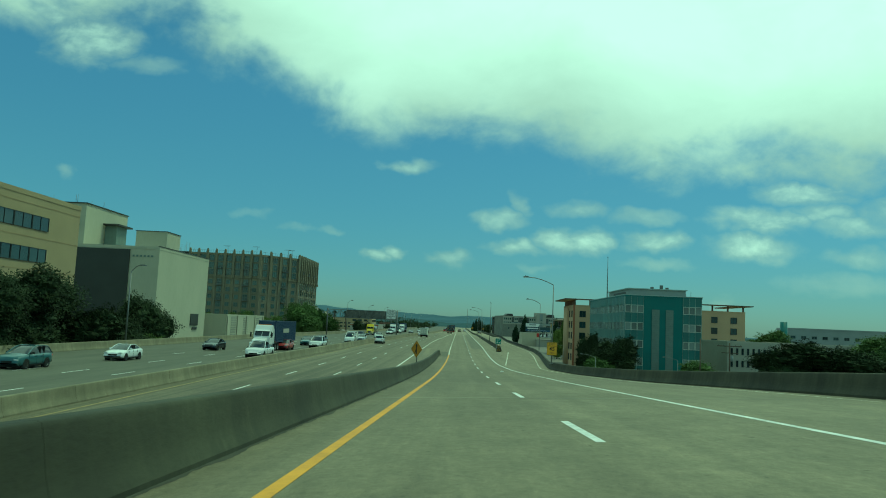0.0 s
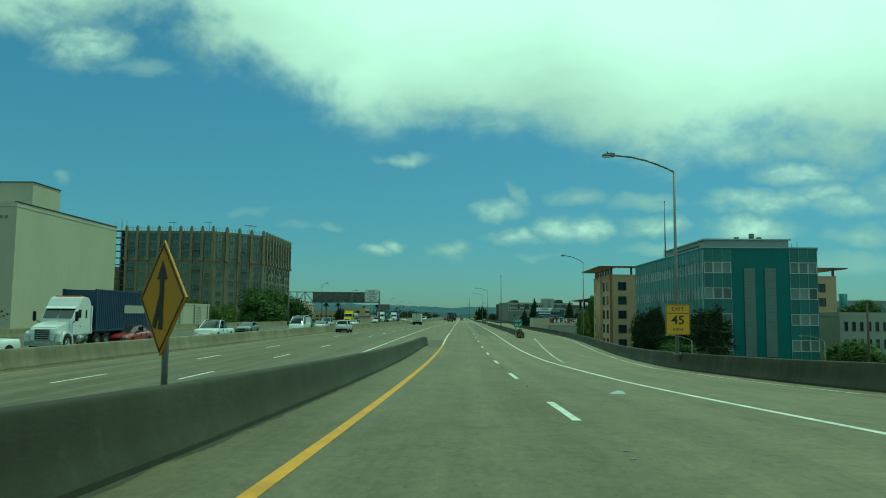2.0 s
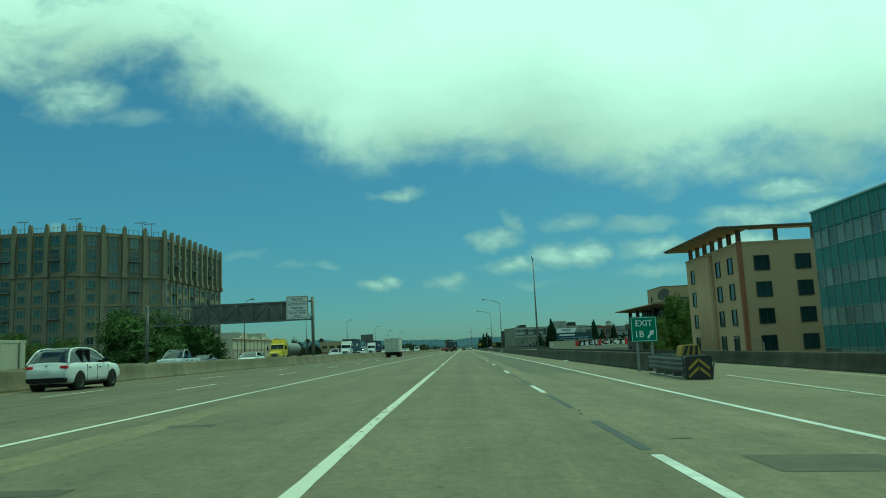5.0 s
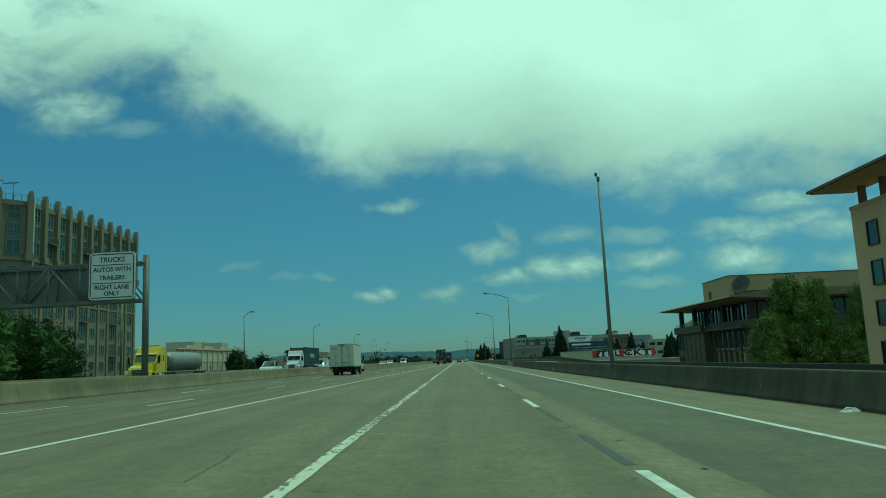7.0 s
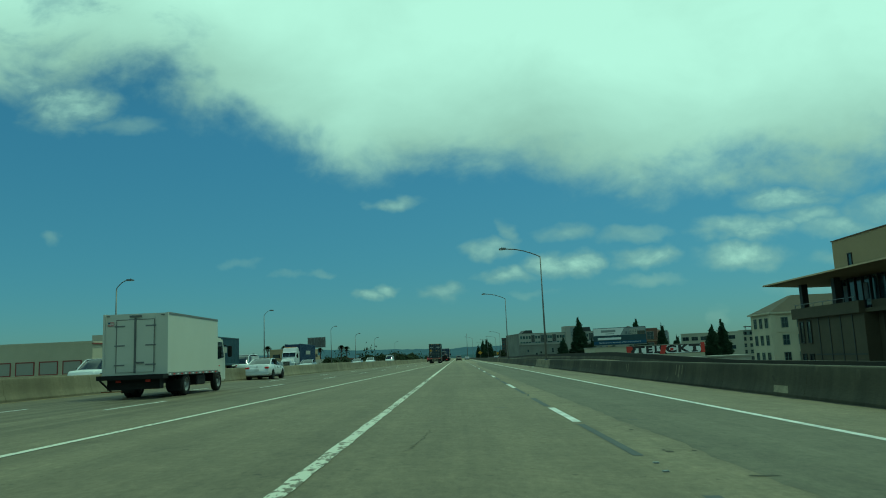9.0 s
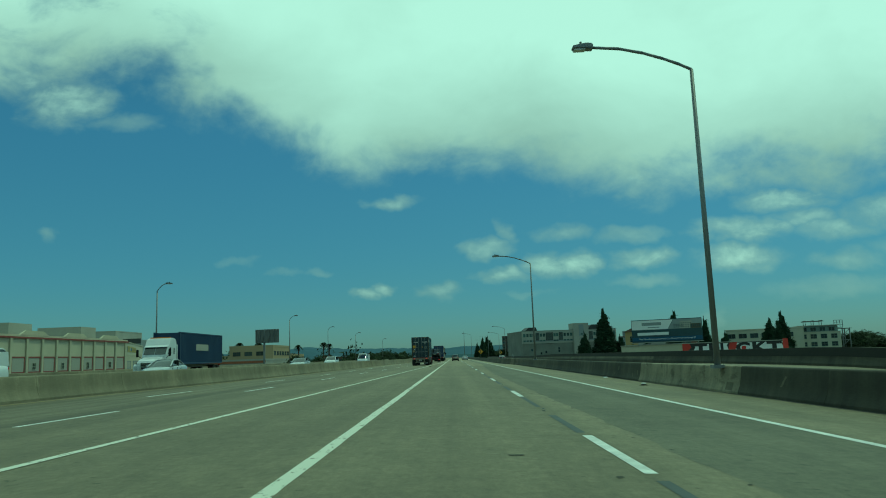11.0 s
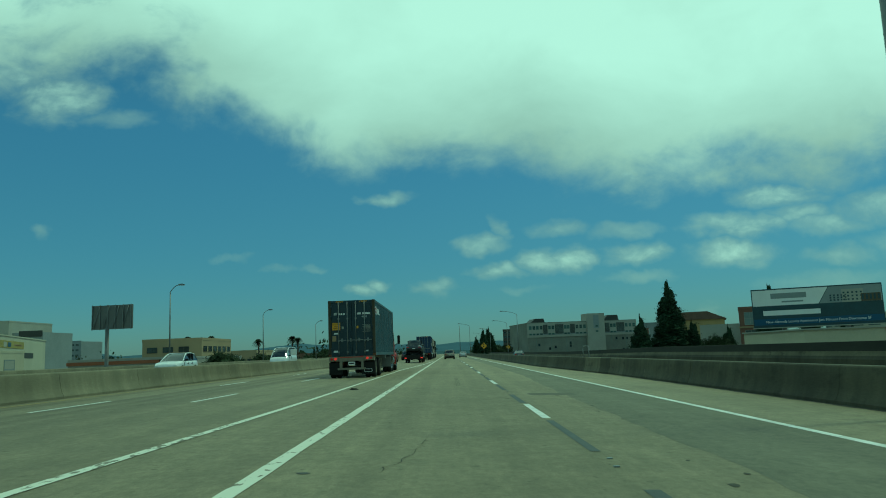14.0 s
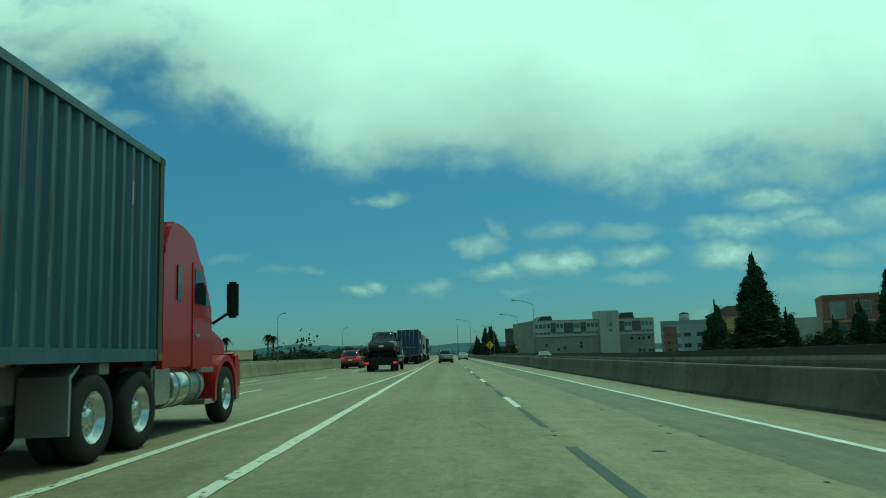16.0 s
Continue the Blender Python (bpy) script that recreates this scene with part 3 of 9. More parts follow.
def surface_z(x, y):
    return main_z(x) if x < -3.25 else road_z(x, y)


def strip(bm, ys, left, right, lift, height, cross=1):
    """A ribbon laid on the road between two lines."""
    rows = []
    for y in ys:
        a, b = left(y), right(y)
        rows.append([bm.verts.new((a + (b - a) * i / cross, y, height(a + (b - a) * i / cross, y) + lift)) for i in range(cross + 1)])
    for r, s in zip(rows, rows[1:]):
        for i in range(cross):
            bm.faces.new((r[i], r[i + 1], s[i + 1], s[i]))
    return bm


def steps(a, b, d):
    n = max(1, round((b - a) / d))
    return [a + (b - a) * i / n for i in range(n + 1)]


# ---- ground, distance ----
def build_ground():
    bm = bmesh.new()
    n = 24
    grid = [[bm.verts.new((-6000 + 12000 * i / n, -3000 + 9000 * j / n, -5.2)) for i in range(n + 1)] for j in range(n + 1)]
    for j in range(n):
        for i in range(n):
            bm.faces.new((grid[j][i], grid[j][i + 1], grid[j + 1][i + 1], grid[j + 1][i]))
    tagged(part("ground", bm, "dirt"), "dusty paved city ground below the freeway", "ground", kind="structure")
    # hill ridges; their haze comes from the colour, stronger on the farther one
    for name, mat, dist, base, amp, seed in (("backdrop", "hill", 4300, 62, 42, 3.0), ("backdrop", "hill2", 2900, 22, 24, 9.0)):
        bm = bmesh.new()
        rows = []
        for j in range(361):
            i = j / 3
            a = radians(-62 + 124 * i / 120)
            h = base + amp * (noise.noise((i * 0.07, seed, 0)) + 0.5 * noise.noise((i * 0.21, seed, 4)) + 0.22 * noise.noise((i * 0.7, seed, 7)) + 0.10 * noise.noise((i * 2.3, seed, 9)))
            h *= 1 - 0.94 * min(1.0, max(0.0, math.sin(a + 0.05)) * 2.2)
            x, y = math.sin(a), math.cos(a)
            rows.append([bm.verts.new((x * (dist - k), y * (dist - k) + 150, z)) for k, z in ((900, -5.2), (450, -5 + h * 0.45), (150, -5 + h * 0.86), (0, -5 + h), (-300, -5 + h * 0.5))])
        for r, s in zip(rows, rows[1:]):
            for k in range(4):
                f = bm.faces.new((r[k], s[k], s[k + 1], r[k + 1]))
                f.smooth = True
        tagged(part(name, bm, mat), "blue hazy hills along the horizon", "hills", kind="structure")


build_ground()

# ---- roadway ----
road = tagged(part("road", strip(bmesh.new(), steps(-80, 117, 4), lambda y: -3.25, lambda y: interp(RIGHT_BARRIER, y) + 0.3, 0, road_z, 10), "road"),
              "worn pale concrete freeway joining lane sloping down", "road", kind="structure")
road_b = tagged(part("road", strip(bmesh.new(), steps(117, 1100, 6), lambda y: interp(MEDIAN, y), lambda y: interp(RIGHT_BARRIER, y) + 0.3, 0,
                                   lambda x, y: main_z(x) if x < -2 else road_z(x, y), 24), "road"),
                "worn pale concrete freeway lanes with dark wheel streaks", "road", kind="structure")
road_m = tagged(part("road", strip(bmesh.new(), steps(-80, 117, 8), lambda y: interp(MEDIAN, y), lambda y: -3.25, 0, lambda x, y: main_z(x), 4), "road"),
                "grey concrete through lanes of the freeway", "road", kind="structure")
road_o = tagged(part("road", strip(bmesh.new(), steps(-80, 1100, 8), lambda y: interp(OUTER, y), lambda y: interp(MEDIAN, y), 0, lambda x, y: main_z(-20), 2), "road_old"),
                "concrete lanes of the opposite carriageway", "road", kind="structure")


def line_part(name, mat, y0, y1, centre, width, parent, height=None, d=4.0, lift=0.005, rough=0.0):
    height = height or surface_z
    ys = steps(y0, y1, d)
    jit = {y: (random.uniform(-rough, rough), random.uniform(-rough, rough)) for y in ys}
    bm = strip(bmesh.new(), ys, lambda y: centre(y) - width / 2 + jit[y][0], lambda y: centre(y) + width / 2 + jit[y][1], lift, height)
    return part(name, bm, mat, parent)


main_h = lambda x, y: main_z(x)
line_part("edge_line", "yellow_paint", -60, 115.1, lambda y: interp(LANE_LEFT, y), 0.17, road, d=3)
line_part("edge_line", "chipped_little", 115.15, 116.9, lambda y: interp(LANE_LEFT, y), 0.175, road, d=0.8, rough=0.008)
line_part("edge_line", "chipped_little", 117.05, 160, lambda y: interp(LANE_LEFT, y), 0.175, road_b, d=0.8, rough=0.008)
line_part("edge_line", "chipped", 160.01, 262, lambda y: interp(LANE_LEFT, y), 0.175, road_b, d=0.5, rough=0.012)
line_part("edge_line", "chipped_little", 262.01, 372, lambda y: interp(LANE_LEFT, y), 0.175, road_b, d=0.8, rough=0.01)
line_part("edge_line", "chipped_little", 372.01, 383, lambda y: interp(LANE_LEFT, y), 0.175, road_b, d=0.5, rough=0.014)
line_part("edge_line", "chipped_little", 383.01, 700, lambda y: interp(LANE_LEFT, y), 0.175, road_b, d=0.8, rough=0.01)
line_part("edge_line", "white_paint", -60, 116.9, lambda y: interp(EDGE_RIGHT, y), 0.16, road, d=3)
line_part("edge_line", "white_paint", 117.1, 800, lambda y: interp(EDGE_RIGHT, y), 0.16, road_b, d=6)
line_part("edge_line", "white_paint", -60, 117, lambda y: interp(SOLID_LEFT, y), 0.16, road_m, main_h)
line_part("edge_line", "chipped_little", 117, 438, lambda y: interp(SOLID_LEFT, y), 0.155, road_b, main_h, rough=0.008, lift=0.008)
line_part("edge_line", "yellow_faded", -60, 117, lambda y: interp(MEDIAN, y) + 1.2, 0.16, road_m, main_h, 8)
line_part("edge_line", "yellow_faded", 117, 800, lambda y: interp(MEDIAN, y) + 0.85, 0.16, road_b, main_h, 8)
line_part("gore_line", "chipped", 88, 116.8, lambda y: 5.6 + (y - 88) * 0.072, 0.16, road, d=3, lift=0.010)
line_part("gore_line", "chipped", 117.2, 152, lambda y: 5.6 + (y - 88) * 0.072, 0.16, road_b, road_z, d=3, lift=0.010)
line_part("exit_line", "chipped", -60, 116.8, lambda y: interp(RIGHT_BARRIER, y) - 1.35, 0.14, road, d=4)
line_part("exit_line", "chipped", 117.2, 420, lambda y: interp(RIGHT_BARRIER, y) - 1.35, 0.14, road_b, road_z, d=4)
line_part("edge_line", "yellow_faded", -60, 600, lambda y: interp(MEDIAN, y) - 1.4, 0.16, road_o, lambda x, y: main_z(-20), 10)
SEAM = [(150, 2.62), (215, 2.70), (318, 2.55), (330, 2.85), (360, 3.45), (372, 3.92), (386, 3.85), (1100, 3.7)]
rnd_seam = random.Random(41)
ys = steps(156, 520, 0.45) + steps(526, 1090, 6)
wob = {y: rnd_seam.uniform(-0.035, 0.035) + 0.09 * noise.noise((y * 0.35, 3.0, 0)) for y in ys}
part("lane_surfacing", strip(bmesh.new(), ys, lambda y: interp(SEAM, y) + wob[y], lambda y: interp(EDGE_RIGHT, y) - 0.02, 0.0016, road_z, 1), "surfacing", road_b, "greyer concrete surfacing of the outer lane")
# broken lines, with black stretches and studs in the gaps of the nearest one
PITCH, FIRST = 14.63, 14.24
for k in range(-6, 40):
    far = FIRST + PITCH * k if k > 13 else 101.9 - 12.9 * (6 - k) if k < 7 else (115.7, 130.4, 145.6, 161.0, 176.4, 190.8, 204.9)[k - 7]
    own = road if far < 117 else road_b
    line_part("lane_dash", "white_paint", far - 3.7, far, lambda y: 1.86, 0.15, own, road_z, 1.3, rough=0.006)
    if far > 104 and far < 560:
        line_part("contrast_stripe", "black_paint", far + 0.4, far + 3.9, lambda y: 1.84, 0.15, own if far < 112 or far > 117 else road_b, road_z, 3, 0.004)
        line_part("contrast_stripe", "black_paint", far + (6.4 if not 195 < far < 212 else 4.6), far + (10.5 if not 195 < far < 212 else 7.7), lambda y: 1.85, 0.13, road_b if far > 110 else road, road_z, 3, 0.004)
    if 40 < far < 560:
        for dx, dy in ((0.0, 5.2), (0.06, 5.8)):
            sx, sy = 1.83 + dx, far + dy
            part("road_stud", box(sx - 0.035, sy - 0.03, road_z(sx, sy), sx + 0.035, sy + 0.03, road_z(sx, sy) + 0.014, 0.006), "grey_wall", road if sy < 117 else road_b)
for k in range(-5, 45):
    for table, ph in ((DASH_LEFT, 241.0), (DASH_FAR, 238.5)):
        far = ph + PITCH * (k - 15)
        if -50 < far < 650 and not 112 < far < 124:
            line_part("lane_dash", "white_paint", far - 4.2, far, lambda y, t=table: interp(t, y), 0.14, road_m if far < 117 else road_b, main_h, 2.1, 0.008)
    for ox in (5.6, 9.2, 12.8):
        far = 10 + PITCH * k
        if far < 420 and interp(MEDIAN, far) - ox > interp(OUTER, far) + 2:
            line_part("lane_dash", "white_paint", far - 3.9, far, lambda y, ox=ox: interp(MEDIAN, y) - ox, 0.14, road_o, lambda x, y: main_z(-20), 4)
# deck joints across the carriageway, patches and cracks
for jy in (20.3, 124.6, 215.0, 301.0):
    if jy < 117:
        part("deck_joint", strip(bmesh.new(), [jy, jy + 0.09], lambda y: -3.1, lambda y: interp(RIGHT_BARRIER, y) - 0.35, 0.003, road_z, 8), "joint", road)
        part("deck_joint", strip(bmesh.new(), [jy + 0.12, jy + 0.55], lambda y: -3.1, lambda y: interp(RIGHT_BARRIER, y) - 0.35, 0.002, road_z, 8), "barrier_pale", road)
    else:
        part("deck_joint", strip(bmesh.new(), [jy, jy + 0.05], lambda y: interp(MEDIAN, y) + 0.4, lambda y: interp(MAIN_BARRIER, y) - 0.4 if y > 158 else 12.0, 0.003, surface_z, 16), "joint" if jy < 130 else "joint_faint", road_b)
for px, py, w, d in ((3.5, 129.2, 1.5, 1.1), (3.0, 354.3, 1.3, 1.0), (3.2, 378.0, 0.9, 0.9), (2.6, 196.5, 0.8, 0.5), (3.4, 171.0, 0.5, 0.25), (-5.0, 134.5, 0.8, 0.4), (-4.6, 128.5, 1.4, 0.3)):
    part("patch", strip(bmesh.new(), [py, py + d * 0.5, py + d], lambda y: px - w / 2, lambda y: px + w / 2, 0.004, surface_z), "patch", road_b)


def crack(points, width, seed, mat="joint"):
    """A ragged crack that wanders along the road between the given places."""
    rnd = random.Random(seed)
    bm = bmesh.new()
    rows = []
    for (xa, ya), (xb, yb) in zip(points, points[1:]):
        n = max(2, int(math.hypot(xb - xa, yb - ya) / 0.12))
        for i in range(n):
            x, y = xa + (xb - xa) * i / n + rnd.gauss(0, 0.025), ya + (yb - ya) * i / n + rnd.gauss(0, 0.02)
            w = width * rnd.uniform(0.3, 1.4)
            side = (w, 0) if abs(yb - ya) > abs(xb - xa) else (0, w)
            rows.append([bm.verts.new((x - side[0], y - side[1], surface_z(x, y) + 0.0045)), bm.verts.new((x + side[0], y + side[1], surface_z(x, y) + 0.0045))])
    for r, q in zip(rows, rows[1:]):
        bm.faces.new((r[0], r[1], q[1], q[0]))
    part("crack", bm, mat, road_b)


STAIN = [(108, -3.2), (112, -3.55), (115, -4.0), (117.4, -4.05), (119.8, -4.1), (122.2, -4.05), (124.6, -4.0), (126.4, -3.2), (128, -2.4)]
for ya, yb, par in ((108.0, 117.0, road), (117.05, 127.6, road_b)):
    part("stain", strip(bmesh.new(), steps(ya, yb, 0.4), lambda y: interp(STAIN, y) + 0.10 * noise.noise((y * 0.9, 3.0, 0)), lambda y: interp(LANE_LEFT, y) - 0.12 + 0.05 * noise.noise((y * 1.3, 8.0, 0)), 0.006 if ya < 117 else 0.0022, surface_z, 3), "gore_dark", par)
part("dusty_strip", strip(bmesh.new(), steps(118.0, 142.0, 0.5), lambda y: -5.75 - 0.02 * (y - 118) + 0.25 * noise.noise((y * 0.35, 1.0, 0)), lambda y: -5.15 - 0.01 * (y - 118) + 0.3 * noise.noise((y * 0.5, 5.0, 0)), 0.0022, surface_z), "gore_pale", road_b)
crack([(-3.95, 117.4), (-4.0, 119.8), (-4.0, 122.2), (-4.25, 124.6)], 0.010, 1, "grime")
for k, (x, y, dx, dy) in enumerate(((-4.8, 133.0, 0.3, 6.0), (-3.0, 176.0, -0.4, 3.5), (-4.9, 183.0, 1.6, 0.3), (0.6, 186.0, 1.0, 0.1), (-5.3, 210.0, 0.2, 4.0), (-0.9, 226.0, 0.2, 3.0), (0.3, 236.0, 1.2, 0.1),
                                    (-3.4, 320.0, 0.9, 0.15), (-2.9, 331.0, 0.3, 2.6), (0.9, 326.0, -0.9, 0.1), (-0.6, 341.0, 0.4, 3.0), (0.2, 359.0, 1.1, 0.12), (-2.6, 366.0, 0.15, 3.0), (1.0, 386.0, -0.5, 2.0), (4.4, 366.0, 0.9, 0.15), (4.2, 224.0, 1.0, 0.1))):
    crack([(x, y), (x + dx * 0.5 + 0.06, y + dy * 0.5), (x + dx, y + dy)], 0.006, 20 + k, "grime" if k % 3 else "joint")
# dark spots left where studs were pulled, along the pale seam
rnd_spots = random.Random(19)
for i in range(90):
    y = rnd_spots.uniform(160, 400)
    x = interp(SEAM, y) + rnd_spots.uniform(-0.45, 0.02)
    r = rnd_spots.uniform(0.025, 0.075)
    bm = bmesh.new()
    bm.faces.new([bm.verts.new((x + math.cos(a) * r * rnd_spots.uniform(0.6, 1), y + math.sin(a) * r * rnd_spots.uniform(0.8, 1.8), road_z(x, y) + 0.005)) for a in [k * 0.785 for k in range(8)]])
    part("chip", bm, "grime", road_b)

# rows of dark tyre scrub marks, short cross ruts and small chips in the joining lane
rnd_road = random.Random(77)
for i in range(15):
    y = 360.4 + i * 0.55
    for dx in (0.36, 0.42, 0.48):
        part("skid_mark", strip(bmesh.new(), [y, y + rnd_road.uniform(0.22, 0.42)], lambda q: dx - 0.014, lambda q: dx + 0.014, 0.003, road_z), "joint_faint", road_b)
for i in range(70):
    x, y = rnd_road.uniform(-7, 7.5), rnd_road.uniform(118, 430)
    w, d = rnd_road.uniform(0.05, 0.32), rnd_road.uniform(0.03, 0.10)
    bm = bmesh.new()
    bm.faces.new([bm.verts.new((x + math.cos(a) * w * rnd_road.uniform(0.5, 1), y + math.sin(a) * d * rnd_road.uniform(0.5, 1.2), surface_z(x + math.cos(a) * w * 0.7, y) + 0.005)) for a in [k * 0.7854 for k in range(8)]])
    part("chip", bm, "grime" if i % 4 else "joint", road_b)

# ---- barriers: moulded concrete lengths ----
HALF = [(0.30, -0.25), (0.30, 0.075), (0.255, 0.17), (0.215, 0.265), (0.190, 0.36), (0.170, 0.48), (0.145, 0.66), (0.122, 0.81), (0.108, 0.85), (0.08, 0.865)]
PROFILE = [(-s, z) for s, z in HALF] + HALF[::-1]


def barrier_length(y0, y1, centre, height, drop=0.0, k=1.0, lift=1.0):
    bm = bmesh.new()
    rings = []
    for y in (y0, (y0 + y1) / 2, y1):
        x = centre(y)
        rings.append([bm.verts.new((x + s, y, height(y) + (z * k * lift if z > 0 else z - drop))) for s, z in PROFILE])
    n = len(PROFILE)
    for r, q in zip(rings, rings[1:]):
        for i in range(n - 1):
            bm.faces.new((r[i], r[i + 1], q[i + 1], q[i])).smooth = 1 <= i < n - 2
    for cap in (bm.faces.new(rings[0]), bm.faces.new(rings[-1][::-1])):
        for e in cap.edges:
            e.smooth = False
    bmesh.ops.recalc_face_normals(bm, faces=bm.faces[:])
    return bm


def barrier(label, y0, y1, centre, height, mat="barrier", length=6.0, drop=0.0, pale=(), k=1.0, until=560):
    root = thing("barrier", label, "barrier", kind="structure")
    y = y0
    i = 0
    while y < y1 - 0.1:
        step = length if y < until else 60.0
        e = min(y + step, y1)
        part("barrier_segment", barrier_length(y + (0.002 if length > 20 else 0.006), e - (0.002 if length > 20 else 0.006), centre, height, drop, k), "barrier_mid" if i in pale else mat, root)
        y = e
        i += 1
    return root


ramp_wall = barrier("weathered concrete barrier along the sloping joining lane", -62, 106.6, lambda y: -3.42, lambda y: road_z(-3.2, y), "barrier_ramp", drop=5.0, k=0.87, length=21.5)
# its free end curves in and drops to the road
bm = bmesh.new()
rings = []
for i in range(8):
    f = i / 7
    y = 106.612 + 6.6 * f
    h = 0.87 if f < 0.75 else 0.87 - 0.10 * (f - 0.75) * 4
    rings.append([bm.verts.new((-3.42 + 0.28 * f * f + s * (1 - 0.25 * f), y, road_z(-3.2, y) + (z * h if z > 0 else z))) for s, z in PROFILE])
for r, q in zip(rings, rings[1:]):
    for i in range(len(PROFILE) - 1):
        bm.faces.new((r[i], r[i + 1], q[i + 1], q[i]))
bm.faces.new(rings[-1])
bmesh.ops.recalc_face_normals(bm, faces=bm.faces[:])
part("barrier_end", bm, "barrier_ramp", ramp_wall, "tapered end of the barrier")
parapet = barrier("dark weathered concrete parapet along the exit lane", -62, 900, lambda y: interp(RIGHT_BARRIER, y), lambda y: road_z(interp(RIGHT_BARRIER, y), y) + interp(PARAPET_RISE, y),
        drop=2.2, length=9.0, k=0.93)
cuts = [158 + 6.0 * i for i in range(22)] + [289.4, 295.6, 301.8] + [308 + 6.0 * i for i in range(9)] + [360.2, 366.0, 370.3, 373.2, 375.3, 378.9] + [384.9 + 6.0 * i for i in range(30)] + [560 + 1.9 + 56.35 * i for i in range(7)]
main_wall = thing("barrier", "stained concrete barrier beside the paved shoulder", "barrier", kind="structure")
for y0, y1 in zip(cuts, cuts[1:]):
    if y1 > y0:
        part("barrier_segment", barrier_length(y0 + 0.006, y1 - (0.03 if y1 == 360.2 else 0.006), lambda y: interp(MAIN_BARRIER, y) + 0.3, lambda y: road_z(interp(MAIN_BARRIER, y), y), 0, 0.985),
             "barrier_patch" if y0 in (289.4, 295.6) else "barrier_mid" if y0 in (370.3, 375.3) else "barrier" if y0 < 335 else "barrier_light", main_wall)


def face_mark(y0, y1, s0, s1, mat, name="scuff", lean=0.0, ramp=False):
    """A thin scraped or patched area on the road side of a barrier, between two heights of its face."""
    def at(y, s):
        z = s * 0.985
        if ramp:
            return (-3.416 + interp([(0.08, 0.30), (0.17, 0.255), (0.265, 0.215), (0.36, 0.19), (0.84, 0.115)], s), y, road_z(-3.2, y) + s * 0.87)
        x = interp([(0.08, -0.30), (0.17, -0.255), (0.265, -0.215), (0.36, -0.19), (0.84, -0.115)], s)
        return (interp(MAIN_BARRIER, y) + 0.3 + x - 0.004, y, road_z(interp(MAIN_BARRIER, y), y) + z)
    bm = bmesh.new()
    mid = [s0] + [q for q in (0.17, 0.265, 0.36) if s0 < q < s1] + [s1]
    rows = [[bm.verts.new(at(y + lean * (s - s0), s)) for s in mid] for y in (y0, y1)]
    for i in range(len(mid) - 1):
        quad = (rows[0][i], rows[1][i], rows[1][i + 1], rows[0][i + 1])
        bm.faces.new(quad if ramp else quad[::-1])
    part(name, bm, mat, ramp_wall if ramp else main_wall)


face_mark(236.9, 237.8, 0.10, 0.29, "barrier_patch", "patch", 0.8)
rnd_marks = random.Random(12)
for i in range(46):
    y = rnd_marks.uniform(165, 420)
    w, s0 = rnd_marks.uniform(0.03, 0.14), rnd_marks.uniform(0.1, 0.6)
    face_mark(y, y + w, s0, min(0.83, s0 + rnd_marks.uniform(0.05, 0.3)), "barrier_mid" if i % 3 else "grime", "scuff", rnd_marks.uniform(-1.5, 1.5))
for i in range(22):
    y = rnd_marks.uniform(8, 104)
    w, s0 = rnd_marks.uniform(0.015, 0.05), rnd_marks.uniform(0.1, 0.6)
    face_mark(y, y + w, s0, min(0.83, s0 + rnd_marks.uniform(0.04, 0.25)), "ramp_scuff", "scuff", rnd_marks.uniform(-1.5, 1.5), True)
for y, w, s0, s1 in ((264.8, 0.1, 0.42, 0.62), (256.0, 0.12, 0.30, 0.72), (256.4, 0.1, 0.42, 0.7), (247.0, 0.12, 0.25, 0.74), (247.4, 0.1, 0.35, 0.76), (246.6, 0.08, 0.4, 0.76), (306.4, 0.12, 0.45, 0.66)):
    face_mark(y, y + w, s0, s1, "barrier_pale", "drip", -0.05)
face_mark(289.9, 290.5, 0.10, 0.34, "barrier_mid", "patch", 0.1)
for y in (359.95, 304.0, 246.3):
    face_mark(y, y + 0.035, 0.09, 0.83, "joint", "crack", -0.25)


def foot_grime(own, y0, y1, line, width, height, seed):
    """Grit gathered along the foot of a barrier, with an uneven edge."""
    rnd = random.Random(seed)
    ys = steps(y0, y1, 0.16)
    w = {y: width * (0.45 + 0.9 * max(0.0, 0.5 + noise.noise((y * 0.7, seed, 0))) + rnd.uniform(-0.25, 0.25)) for y in ys}
    part("grit", strip(bmesh.new(), ys, lambda y: line(y) if width > 0 else line(y) + w[y], lambda y: line(y) + w[y] if width > 0 else line(y), 0.004, height), "grime", own)


# black band below the rim of the exit parapet, and a paler band under it
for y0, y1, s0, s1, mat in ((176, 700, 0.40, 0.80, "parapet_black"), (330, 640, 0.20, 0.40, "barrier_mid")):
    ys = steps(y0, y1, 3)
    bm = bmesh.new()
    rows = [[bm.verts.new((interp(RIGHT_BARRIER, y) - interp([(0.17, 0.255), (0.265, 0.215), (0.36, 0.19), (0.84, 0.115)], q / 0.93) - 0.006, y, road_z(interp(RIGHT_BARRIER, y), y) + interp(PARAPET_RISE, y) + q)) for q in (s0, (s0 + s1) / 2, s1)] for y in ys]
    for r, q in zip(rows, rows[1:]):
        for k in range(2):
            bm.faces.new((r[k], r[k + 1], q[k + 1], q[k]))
    part("weather_band", bm, mat, parapet, "black band along the parapet face" if mat == "parapet_black" else "pale band along the parapet face")

